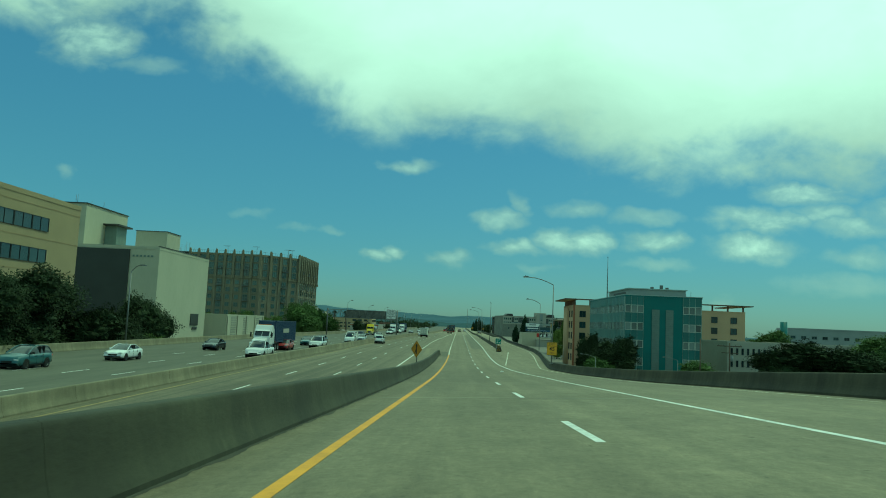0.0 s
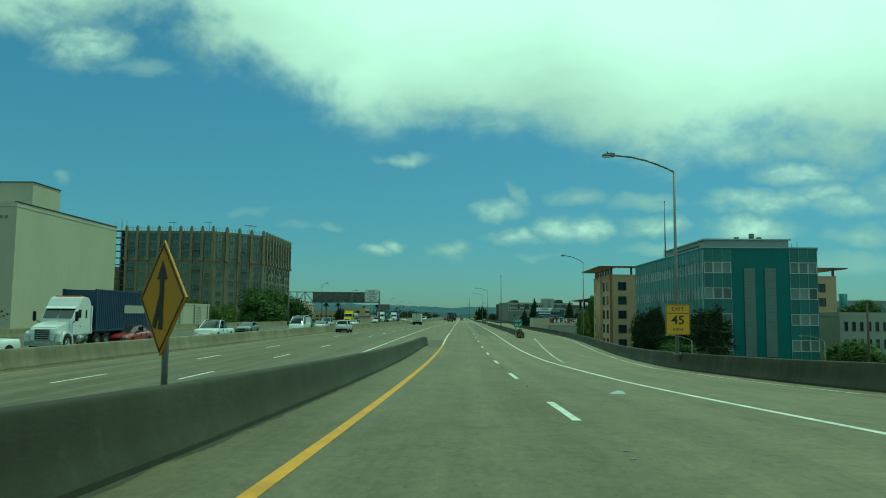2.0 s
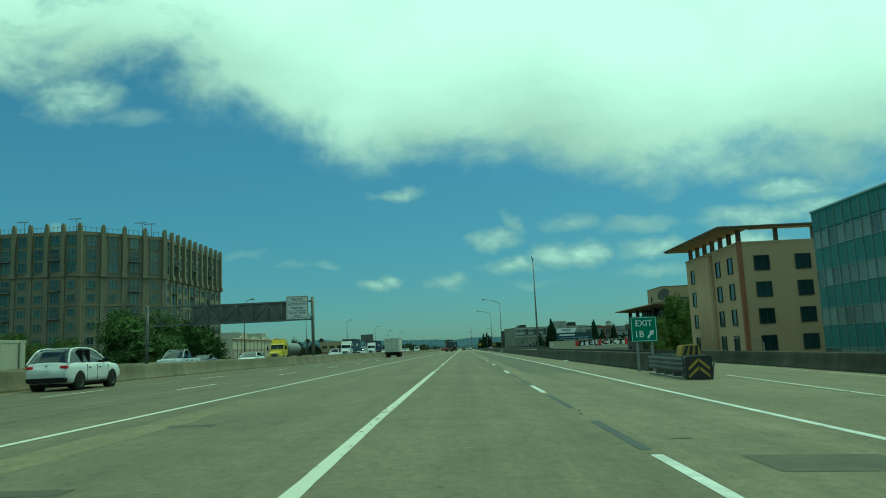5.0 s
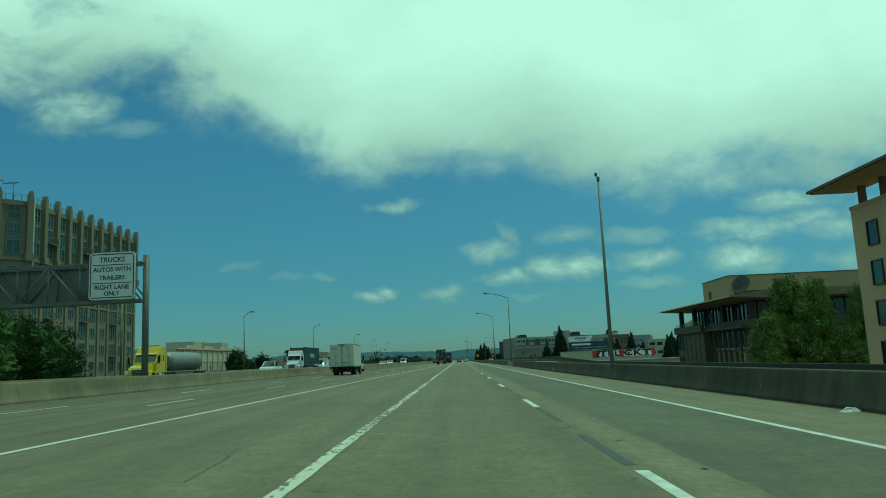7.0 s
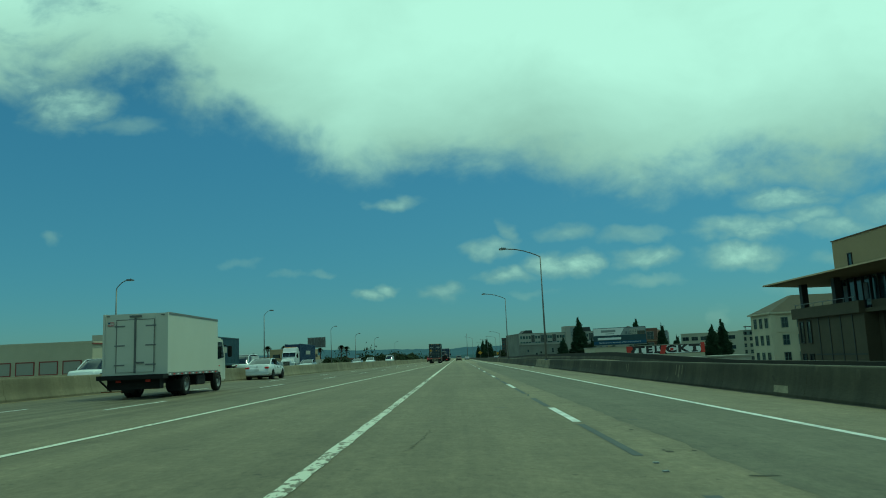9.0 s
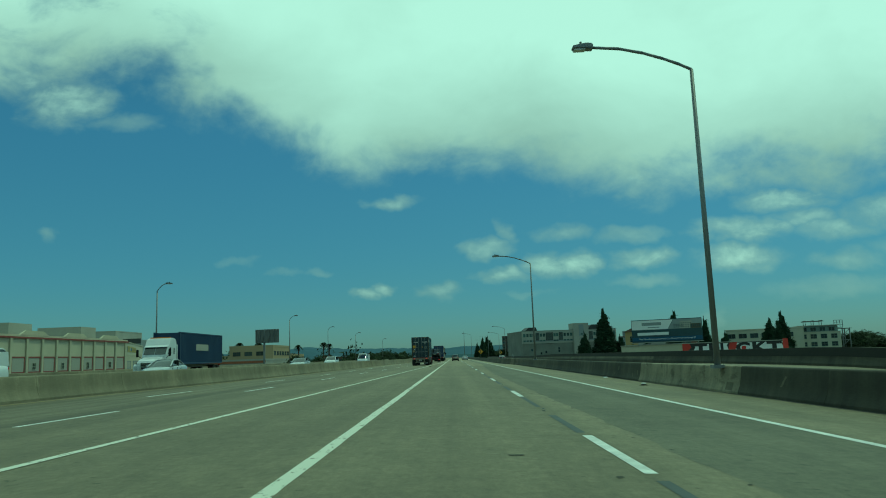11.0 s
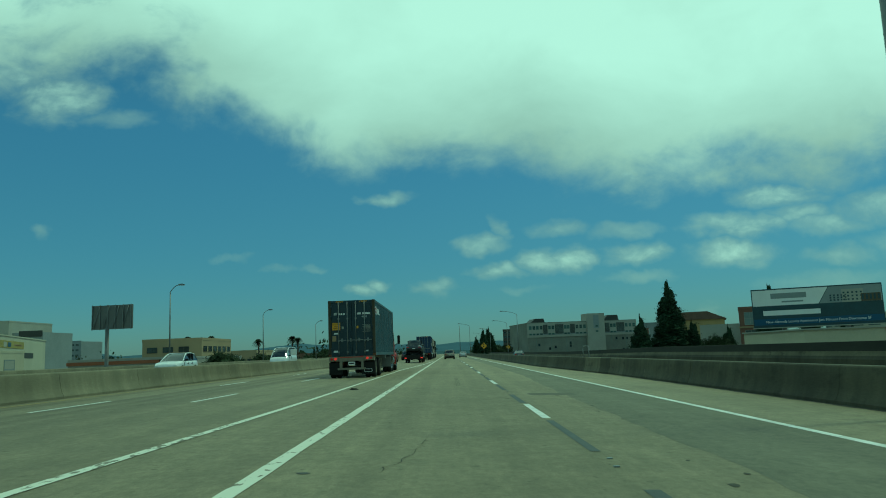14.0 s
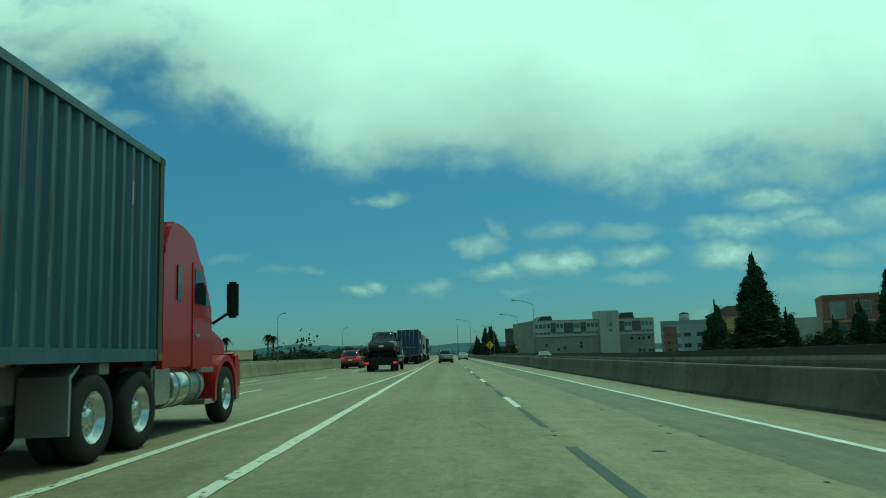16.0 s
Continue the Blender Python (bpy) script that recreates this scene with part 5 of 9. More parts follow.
part("coping", box(-64.8, 151.6, 18.5, -64.35, 182.7, 18.65), "shade_panel", b)
for i, (x, y, h) in enumerate(((-95, 156, 2.2), (-92, 158, 2.0), (-88, 160, 2.6), (-84, 165, 1.9), (-90, 171, 3.0), (-86, 157, 2.2))):
    part("antenna", tube((x, y, 27.6), (x, y, 27.7 + h), 0.06, 0.03, 6), "dark_steel", b)
part("vent_grille", box(-64.5, 172.5, 1.8, -64.3, 177.5, 4.6), "shade_panel", b)
part("vent_grille", box(-64.5, 174.0, 0.8, -64.3, 177.0, 1.4), "shade_panel", b)
part("wall_lamp", box(-85, 153.4, 22.8, -83.4, 154.0, 23.1), "dark_steel", b)
bm = bmesh.new()
for i in range(6):
    bm_box(bm, -70.2 + 0.8 * i, 151.6, 16.2, -69.8 + 0.8 * i, 151.72, 16.6)
part("vent_row", bm, "louver", b)

# low white yard building
b = building("low white building with pierced block panels", -76, 186, -60, 222, 4.6, "white_wall", "low_building", parapet=0.25)
for y in (190, 201, 212):
    bm = bmesh.new()
    for i in range(6):
        for j in range(9):
            bm_box(bm, -60.02, y + i * 0.8, GROUND + 4 + j * 0.62, -59.93, y + i * 0.8 + 0.5, GROUND + 4 + j * 0.62 + 0.36)
    part("block_screen", bm, "pale_wall", b)
for i in range(5):
    part("pilaster", box(-59.9, 186.4 + i * 8.5, GROUND, -59.7, 187 + i * 8.5, 4.6), "white_wall", b)


# tall cream stone block with stepped pilasters
def art_block():
    top = 26.7
    corners = [(-98.2, 260.0), (-72.6, 260.0), (-61.3, 272.0), (-61.3, 307.0), (-98.2, 307.0)]
    b = thing("apartment_block", "tall cream stone block with ribbed pilasters and green windows", "building")
    part("wall", prism(corners, GROUND - 0.2, top, "z"), "art", b)
    tall = window_mesh(1.75, 2.05, "louver", "glass_green", 1, 1, 0.09)
    wide = window_mesh(1.45, 1.5, "louver", "glass_green", 1, 0, 0.09)
    fin = prism([(-0.42, 18.9), (0.42, 18.9), (0.42, 26.6), (0.34, 27.6), (0.18, 28.2), (-0.18, 28.2), (-0.34, 27.6), (-0.42, 26.6)], -0.60, 0.15, "y", 0.05)
    fin_me = to_mesh("pilaster", fin, "art")
    low = to_mesh("pilaster_base", prism([(-0.5, 17.9), (0.5, 17.9), (0.62, 18.9), (-0.62, 18.9)], -0.8, 0.1, "y"), "art")
    shaft = to_mesh("pilaster_shaft", box(-0.36, -0.22, GROUND, 0.36, 0.1, 17.9), "art")
    rail_me = to_mesh("balcony_railing", lattice([-1.1 + 0.275 * (k // 2) + (0.02 if k % 2 else -0.02) for k in range(18)], [0.0, 0.06, 0.92, 1.0], lambda i, j: j != 1 or i % 2 == 0, -0.95, -0.9), "dark_steel")
    slab_me = to_mesh("balcony", box(-1.15, -1.0, -0.12, 1.15, 0.0, 0.0), "dark_steel")
    for face, (bays, p, q) in enumerate(((8, corners[0], corners[1]), (4, corners[1], corners[2]), (10, corners[2], corners[3]))):
        p, q = Vector((*p, 0)), Vector((*q, 0))
        turn = math.degrees(math.atan2(q.y - p.y, q.x - p.x))
        for i in range(bays + 1):
            at = p.lerp(q, i / bays)
            if i or not face:
                place(fin_me, "pilaster", b, at.x, at.y, 0, turn)
                place(low, "pilaster_base", b, at.x, at.y, 0, turn)
                place(shaft, "pilaster_shaft", b, at.x, at.y, 0, turn)
            if i == bays:
                continue
            at = p.lerp(q, (i + 0.5) / bays)
            recess = (i + face) % 3 == 0
            for z in (24.9, 22.3, 19.9):
                place(tall, "window", b, at.x, at.y, z, turn)
            for j, z in enumerate((-2.8, 0.0, 2.8, 5.6, 8.4, 11.1, 13.8, 16.4)):
                place(tall if recess else wide, "window", b, at.x, at.y, z, turn)
                if recess and j in (3, 5, 7):
                    new("railing", rail_me).parent = place(slab_me, "balcony", b, at.x, at.y, z - 1.2, turn)
            if recess:
                new("railing", rail_me).parent = place(slab_me, "balcony", b, at.x, at.y, 22.3 - 1.15, turn)
        side = Vector((q.y - p.y, p.x - q.x, 0)).normalized()
        for z in (18.0, 12.3, 25.95):
            bm = bm_prism(bmesh.new(), [(p.x, p.y), (q.x, q.y), (q.x + side.x * 0.2, q.y + side.y * 0.2), (p.x + side.x * 0.2, p.y + side.y * 0.2)], z, z + 0.3, "z")
            bmesh.ops.recalc_face_normals(bm, faces=bm.faces[:])
            part("string_course", bm, "art", b)
        bm = bmesh.new()
        for i in range(bays * 4 + 1):
            at = p.lerp(q, i / (bays * 4)) - side * 0.4
            bm_box(bm, at.x - 0.03, at.y - 0.03, top, at.x + 0.03, at.y + 0.03, top + 0.95)
        bm_tube(bm, p - side * 0.4 + Vector((0, 0, top + 0.95)), q - side * 0.4 + Vector((0, 0, top + 0.95)), 0.03, 0.03, 5)
        part("roof_rail", bm, "dark_steel", b)
    part("roof_block", box(-96, 285, top, -78, 303, top + 1.8), "tan_dark", b)
    part("downpipe", tube((-61.0, 272.6, GROUND), (-61.0, 272.6, top + 0.5), 0.13), "steel", b)
    for x, y in ((-65.2, 270.5), (-64, 272.2), (-86, 264), (-75, 263)):
        bm = tube((x, y, top - 0.1), (x, y, top + 3.0), 0.07, n=6)
        bm_box(bm, x - 1.6, y - 0.06, top + 2.9, x + 0.8, y + 0.06, top + 3.05)
        part("roof_davit", bm, "steel", b)
    # scaffold on the end wall
    s = thing("scaffold", "steel scaffolding standing against the end of the stone block", "scaffold")
    for i in range(4):
        for y in (261, 264):
            part("scaffold_pole", tube((-103.6 + 1.7 * i, y, GROUND), (-103.6 + 1.7 * i, y, 28.4 + (i * 7 % 3)), 0.06, n=6), "dark_steel", s)
    for k in range(16):
        part("scaffold_deck", box(-103.8, 260.9, GROUND + 2.0 * k + 1.9, -98.3, 264.2, GROUND + 2.0 * k + 2.05), "dark_steel", s)
    for k in range(16):
        part("scaffold_brace", tube((-103.6, 260.9, GROUND + 2.0 * k), (-98.5, 260.9, GROUND + 2.0 * k + 1.9), 0.035, n=5), "dark_steel", s)
    part("scaffold_net", box(-101.9, 264.3, GROUND, -98.4, 264.35, 27), "olive", s)
    part("scaffold_banner", box(-103.2, 260.75, 7.2, -100.0, 260.8, 8.6), "sign_white", s, "white banner")


art_block()
building("brown stone wing standing behind the scaffolding", -107.5, 265, -101.5, 300, 15.8, "tan_dark", "building")


# long cream workshop with maroon framed doors
def workshop():
    x, y0, y1, top = -80.0, 378.0, 447.0, 7.6
    b = building("long cream workshop with maroon framed bay doors", -104, y0, x, y1, top, "cream", "workshop_building", parapet=0.5)
    door = lattice([-2.1, -1.88, 1.88, 2.1], [-3.2, 0.45, 0.65, 3.2, 3.45], lambda i, j: i != 1 or j % 2 == 1, -0.12, 0.02)
    leaf = bm_box(bmesh.new(), -1.95, -0.06, -3.15, 1.95, 0.015, 3.25)
    me = two_tone("bay_door", door, "maroon", leaf, "pale_wall")
    pil = to_mesh("pilaster", box(-0.35, -0.3, GROUND, 0.35, 0.02, top + 0.2, 0.04), "cream")
    small = window_mesh(1.2, 1.3, "white_wall", "glass", 1, 1)
    for i in range(13):
        y = y0 + 2.6 + i * 5.2
        place(me, "bay_door", b, x, y, 0.6, 90)
        place(pil, "pilaster", b, x, y + 2.6, 0, 90)
        if i % 2:
            place(small, "window", b, x + 0.05, y, 2.2, 90)
    part("cornice", box(x - 0.1, y0 - 0.2, top - 0.2, x + 0.35, y1 + 0.2, top + 0.1), "maroon", b)
    for i in range(4):
        part("gable_panel", prism([(y0 + 8 + i * 15.6, top + 0.4), (y0 + 18 + i * 15.6, top + 0.4), (y0 + 16 + i * 15.6, top + 1.3), (y0 + 10 + i * 15.6, top + 1.3)], x - 0.3, x + 0.1), "cream", b)
    part("roof_unit", box(-95, 408, top, -86, 416, top + 3.2), "pale_wall", b)
    part("roof_unit", box(-95, 434, top, -85, 441, top + 3.4), "pale_wall", b)
    # end wall doors
    for i in range(4):
        place(me, "bay_door", b, -100 + 5.2 * i, y0, 0.6, 0)


workshop()


def depot():
    """White depot behind the workshop, with a painted band, a plain block on its roof and a row of garages before it."""
    r, _ = slab_block("white depot with a faded yellow painted band", (-99, 483), (-126, 566), 25, 9.6, "white_wall", (), name="depot_building", parapet=0.3)
    band = part("painted_band", box(22.5, -0.08, 6.7, 56, -0.01, 8.5), "mural_yellow", r, "faded yellow painted band")
    for x0, x1, z0, z1, mt in ((25.0, 29.0, 6.9, 8.3, "board_dark"), (34.5, 37.5, 6.9, 8.2, "pale_wall"), (38.5, 42, 7.0, 8.1, "board_blue"), (45, 54, 7.3, 7.8, "tan_dark")):
        part("painted_shape", prism(round_rect(x1 - x0, z1 - z0, 0.4), -0.11, -0.081, "y"), mt, band).location = ((x0 + x1) / 2, 0, (z0 + z1) / 2)
    part("opening", box(57, -0.06, 4.2, 68, 0.01, 5.7), "shade_panel", r)
    t = building("plain pale block rising behind the depot", -147, 560, -134.8, 585, 15.9, "pale_wall", "tower_block", parapet=0.3)
    part("lower_block", box(-134.8, 562, GROUND, -125.2, 580, 12.4), "grey_wall", t)
    part("window_screen", box(-132.6, 561.7, 11.0, -125.4, 562, 12.9), "shade_panel", t, "dark framed roof screen")
    g = building("low white garage row with plain doors", -118, 449, -97, 503, 5.0, "cream", "garage_row", parapet=0.35)
    door = lattice([-2.0, -1.8, 1.8, 2.0], [-3.0, 1.0, 1.2, 3.0, 3.2], lambda i, j: i != 1 or j % 2 == 1, -0.1, 0.02)
    leaf = bm_box(bmesh.new(), -1.9, -0.05, -2.95, 1.9, 0.015, 3.1)
    me = two_tone("garage_door", door, "grey_wall", leaf, "pale_wall")
    broken = window_mesh(0.9, 1.2, "shade_panel", "glass", 0)
    for i in range(9):
        place(me, "garage_door", g, -97, 452.5 + 5.6 * i, 0.2, 90)
        if i % 2:
            place(broken, "window", g, -96.94, 452.8 + 5.6 * i, 2.0, 90)


b = building("low pale building with a rust trim", -70, 470, -52, 520, 2.2, "pale_wall", "low_building", parapet=0.3)
part("trim", box(-70.2, 469.8, 1.4, -51.8, 470, 2.0), "rust_paint", b)
for x0, y0, x1, y1, top, mat in ((-77, 520, -62, 545, 6.9, "tan"), (-150, 720, -100, 760, 6, "tan"), (-75, 690, -52, 730, 3, "brick_far")):
    b = building("plain low-rise building far along the freeway", x0, y0, x1, y1, top, mat, "low_rise_building")
    me = window_mesh(2.6, 1.4, "shade_panel", "glass", 1)
    for z in np.arange(-2, top - 1.5, 3.3):
        for i in range(int((x1 - x0) / 4)):
            place(me, "window", b, x0 + 2.5 + 4 * i, y0, float(z), 0)
        for i in range(int((y1 - y0) / 4)):
            place(me, "window", b, x1, y0 + 2.5 + 4 * i, float(z), 90)


# ---- more buildings ----
# teal curtain-wall office
def teal_office():
    x0, x1, y0, y1, top = 34.3, 50.4, 153.0, 193.6, 12.5
    b = building("teal panelled office building with ribbon windows", x0, y0, x1, y1, top, "teal_dark", "office_building", parapet=0.25)
    pw = (y1 - y0) / 28
    spandrel = to_mesh("spandrel_panel", box(-pw / 2 + 0.03, -0.07, -0.98, pw / 2 - 0.03, 0.02, 0.98), "teal")
    sp_top = to_mesh("spandrel_panel", box(-pw / 2 + 0.03, -0.07, -0.75, pw / 2 - 0.03, 0.02, 0.75), "teal")
    win = window_mesh(pw - 0.02, 1.62, "mullion", "glass_pale", 0, 0, 0.05, 0.1)
    rows = [(9.9, 0), (8.05, 1), (6.25, 0), (4.4, 1), (2.6, 0), (0.75, 1), (-1.05, 0), (-2.9, 1)]
    for i in range(28):
        y = y0 + pw * (i + 0.5)
        place(sp_top, "spandrel_panel", b, x0, y, 11.62, -90)
        for z, s in rows:
            place(spandrel if s else win, "spandrel_panel" if s else "window", b, x0, y, z, -90)
        part("mullion", box(x0 - 0.13, y - pw / 2 - 0.02, GROUND, x0, y - pw / 2 + 0.02, top), "mullion", b)
    # end wall that faces the oncoming road
    fw = 1.28
    spf = to_mesh("spandrel_panel", box(-fw / 2 + 0.03, -0.07, -0.98, fw / 2 - 0.03, 0.02, 0.98), "teal")
    wf = window_mesh(fw - 0.02, 1.62, "white_frame", "glass_pale", 0, 0, 0.10, 0.1)
    for start in (x0 + 0.1, x1 - 0.1 - 3 * fw):
        for i in range(3):
            for z, s in rows + [(11.65, 2)]:
                x = start + fw * (i + 0.5)
                if s == 2:
                    place(spf, "spandrel_panel", b, x, y0, 11.5, 0)
                else:
                    place(spf if s else wf, "spandrel_panel" if s else "window", b, x, y0, z, 0)
        for i in range(4):
            part("mullion", box(start + fw * i - 0.02, y0 - 0.13, GROUND, start + fw * i + 0.02, y0, top), "mullion", b)
    for x in (40.0, 42.9):
        for k in range(26):
            part("screen_slat", box(x, y0 - 0.16, -2.6 + k * 0.48, x + 1.55, y0 - 0.02, -2.6 + k * 0.48 + 0.455), "louver", b, "grey stone slat")
    part("base_course", box(x0 - 0.2, y0 - 0.2, GROUND, x1 + 0.2, y1, -3.8), "rust_paint", b)
    part("roof_edge", box(x0 - 0.15, y0 - 0.15, top + 0.2, x1 + 0.15, y1 + 0.15, top + 0.36), "mullion", b)
    part("penthouse", box(36, 157, top, 48.2, 178, top + 1.75), "grey_wall", b)
    part("penthouse_cap", box(35.7, 156.7, top + 1.75, 48.5, 178.3, top + 1.95), "mullion", b)
    part("penthouse_louvre", box(35.9, 160, top + 0.5, 36.0, 172, top + 1.2), "shade_panel", b)
    for x, y, h in ((43, 158, 0.9), (44.5, 159, 0.5), (41.5, 160, 0.6)):
        part("roof_vent", box(x, y, top + 1.95, x + 0.6, y + 0.6, top + 1.95 + h, 0.03), "dark_steel", b)
    for x, y, h in ((49, 156, 1.6), (47.5, 154.5, 1.1), (36.2, 180, 2.6)):
        part("antenna", tube((x, y, top), (x, y, top + h), 0.05, 0.03, 6), "dark_steel", b)
    m = thing("mast", "slender tapered flag mast on the teal office roof", "mast")
    part("mast_pole", tube((34.6, 173.3, top), (34.6, 173.3, 22.4), 0.13, 0.05, 8), "dark_steel", m)
    part("mast_cap", tube((34.6, 173.3, 22.4), (34.6, 173.3, 22.6), 0.12, 0.10, 8), "dark_steel", m)


teal_office()


# peach stucco apartments under a canopy roof
def peach_block():
    x0, x1, y0, y1, top = 32.0, 80.0, 207.0, 227.0, 11.8
    b = building("peach stucco apartment building with a flat canopy roof", x0, y0, x1, y1, top, "peach", "apartment_building", parapet=0.12)
    win = window_mesh(1.75, 1.75, "shade_panel", "glass", 1, 0, 0.08)
    slim = window_mesh(1.5, 1.9, "shade_panel", "glass", 0, 0, 0.08)
    for z in (9.4, 6.35, 3.3, 0.25, -2.8):
        for x in (34.5, 39.2, 43.9, 48.6, 66.0, 71.4, 76.8, 60.6):
            place(win, "window", b, x, y0, z, 0)
        for y in (210.0, 214.2, 224.2):
            place(slim, "window", b, x0, y, z, -90)
    for i in range(6):
        part("stair_flute", tube((x0 - 0.15, 216.6 + i * 0.95, GROUND), (x0 - 0.15, 216.6 + i * 0.95, top - 0.4), 0.52, n=10), "peach", b)
    part("corner_pier", box(x0 - 0.12, y0 - 0.12, GROUND, x0 + 0.35, y0 + 0.35, top + 0.2), "rust_paint", b)
    for xa, ya, xb, yb in ((x0 - 2.6, y0 - 1.1, x0 + 1.4, y1 + 1.6), (x0 + 1.4, y0 - 1.1, x1 + 2.0, y0 + 0.9), (x1 - 1.4, y0 + 0.9, x1 + 2.0, y1 + 1.6)):
        part("canopy_roof", box(xa, ya, top + 1.66, xb, yb, top + 1.86), "canopy", b)
        part("canopy_soffit", box(xa + 0.2, ya + 0.2, top + 1.56, xb - 0.2, yb - 0.2, top + 1.655), "tan_dark", b)
    for i in range(7):
        part("canopy_post", box(x0 + 0.1, y0 + 0.4 + i * 3.0, top, x0 + 0.55, y0 + 0.85 + i * 3.0, top + 1.62), "canopy", b)
    for i in range(11):
        part("canopy_post", box(x0 + 4.4 + i * 4.3, y0 + 0.3, top, x0 + 4.8 + i * 4.3, y0 + 0.7, top + 1.62), "canopy", b)


peach_block()


# dark ribbed building with wide eaves
def eaves_block():
    """Concrete hall block: a projecting panelled bay at the far end, a recessed run of tall windows, a glazed top storey under deep eaves."""
    b = building("dark panelled building with a wide overhanging flat roof", 41.8, 275, 84, 305.5, 3.9, "olive", "office_building", parapet=0)
    bay = part("end_bay", box(40.4, 291, GROUND, 42.0, 305.5, 3.9), "olive", b, "projecting panelled bay")
    for y in (293.2, 295.6, 298.0, 300.4):
        part("bay_joint", box(40.34, y - 0.08, GROUND, 40.4, y + 0.08, 3.8), "shade_panel", bay)
    part("bay_joint", box(40.34, 291.1, -0.3, 40.4, 301.6, -0.16), "shade_panel", bay)
    tall = window_mesh(0.95, 2.5, "shade_panel", "glass", 0)
    slot = window_mesh(0.5, 3.6, "tan_dark", "shade_panel", 0, 0, 0.08)
    sill = to_mesh("sill", box(-0.55, -0.22, -0.08, 0.55, 0.02, 0.08), "grey_wall")
    for y in (302.6, 304.4):
        place(tall, "window", b, 40.4, y, 2.3, -90)
        place(tall, "window", b, 40.4, y, -1.4, -90)
    for i in range(6):
        y = 277.4 + 2.25 * i
        place(tall, "window", b, 41.8, y, 2.35, -90)
        place(sill, "sill", b, 41.8, y, 1.0, -90)
        place(slot, "window", b, 41.8, y, -1.3, -90)
        part("wall_rib", box(41.55, y + 1.0, GROUND, 41.8, y + 1.25, 3.8), "olive", b)
    for i in range(16):
        x = 43.4 + 2.5 * i
        place(tall, "window", b, x, 275, 2.35, 0)
        place(sill, "sill", b, x, 275, 1.0, 0)
        place(slot, "window", b, x, 275, -1.3, 0)
        part("wall_rib", box(x + 1.1, 274.75, GROUND, x + 1.35, 275, 3.8), "olive", b)
    # terrace wall, glazed storey and its bars
    part("terrace_wall", box(41.3, 274.5, 3.9, 84.4, 275.1, 5.1), "olive", b)
    part("terrace_wall", box(41.3, 275.1, 3.9, 41.9, 291, 5.1), "olive", b)
    part("terrace_wall", box(40.0, 291, 3.9, 40.6, 306, 5.1), "olive", b)
    part("terrace_floor", box(40.6, 275.1, 3.9, 84, 306, 4.3), "olive", b)
    part("glazed_storey", box(43.6, 277.4, 4.3, 82, 303, 7.95), "glass", b, "recessed dark glazed storey")
    for i in range(24):
        part("glazing_bar", box(44.0 + i * 1.6, 277.26, 4.3, 44.16 + i * 1.6, 277.4, 7.9), "shade_panel", b)
    for i in range(17):
        part("glazing_bar", box(43.46, 278.2 + i * 1.5, 4.3, 43.6, 278.36 + i * 1.5, 7.9), "shade_panel", b)
    for i in range(6):
        part("blind", box(43.5, 279.0 + i * 4.1, 5.4, 43.58, 279.7 + i * 4.1, 7.2), "grey_wall", b, "grey blind behind the glass")
    for x, y in ((42.2, 275.6), (53, 275.6), (64, 275.6), (42.2, 286.5), (40.9, 297), (40.9, 304.6)):
        part("column", box(x, y, 5.0, x + 0.7, y + 0.7, 7.95), "shade_panel", b)
    part("handrail", box(40.2, 292, 5.5, 40.27, 305.5, 5.57), "steel", b)
    for i in range(7):
        part("handrail_post", box(40.2, 292 + 2.2 * i, 5.1, 40.26, 292.06 + 2.2 * i, 5.5), "steel", b)
    part("roof_slab", prism([(38.4, 8.25), (44, 7.95), (83, 7.95), (87, 8.25), (86.8, 8.6), (44.5, 9.15), (38.6, 8.45)], 272.5, 309.8, "y"), "eaves_tan", b)
    part("soffit", prism([(39.0, 8.16), (44, 7.88), (82.5, 7.88), (86, 8.14), (82.5, 7.94), (44, 7.94)], 273.0, 309.2, "y"), "eaves_tan", b, "shaded underside of the eaves")
    part("roof_box", box(46.4, 294, 9.0, 80, 307.2, 13.2), "tan", b)
    part("roof_coping", box(46.3, 293.9, 13.2, 80.1, 307.3, 13.32), "canopy", b)
    part("roof_grille", box(47.2, 293.9, 9.4, 53, 294, 10.6), "shade_panel", b)
    win = window_mesh(0.9, 1.5, "shade_panel", "glass", 0)
    place(win, "window", b, 46.4, 303.4, 10.6, -90)
    # mesh satellite dish on a frame near the corner of the roof
    bm = bmesh.new()
    rings = []
    for k in range(7):
        r = 1.42 * k / 6
        rings.append([bm.verts.new((r * math.cos(a), r * math.sin(a), 0.20 * r * r)) for a in [2 * math.pi * q / 20 for q in range(20)]] if k else [bm.verts.new((0, 0, 0))])
    for q in range(20):
        bm.faces.new((rings[0][0], rings[1][q], rings[1][(q + 1) % 20]))
    for u_, w_ in zip(rings[1:], rings[2:]):
        for q in range(20):
            bm.faces.new((u_[q], w_[q], w_[(q + 1) % 20], u_[(q + 1) % 20]))
    bmesh.ops.solidify(bm, geom=bm.faces[:], thickness=0.03)
    d = thing("satellite_dish", "large grey satellite dish on a flat roof", "satellite dish", (42.9, 279.2, 9.0))
    dish = part("dish", bm, "dark_steel", d)
    dish.matrix_basis = pose(0, 0, 1.32, 66, 0, -46)
    part("mount", tube((0, 0.15, -0.1), (0, 0.15, 1.3), 0.09, n=8), "dark_steel", d)
    part("feed_arm", tube((0, 0.0, 1.32), (-0.55, -0.80, 1.8), 0.03, n=6), "dark_steel", d)
    part("base_frame", box(-0.6, -0.4, -0.1, 0.6, 0.7, 0.02), "dark_steel", d)


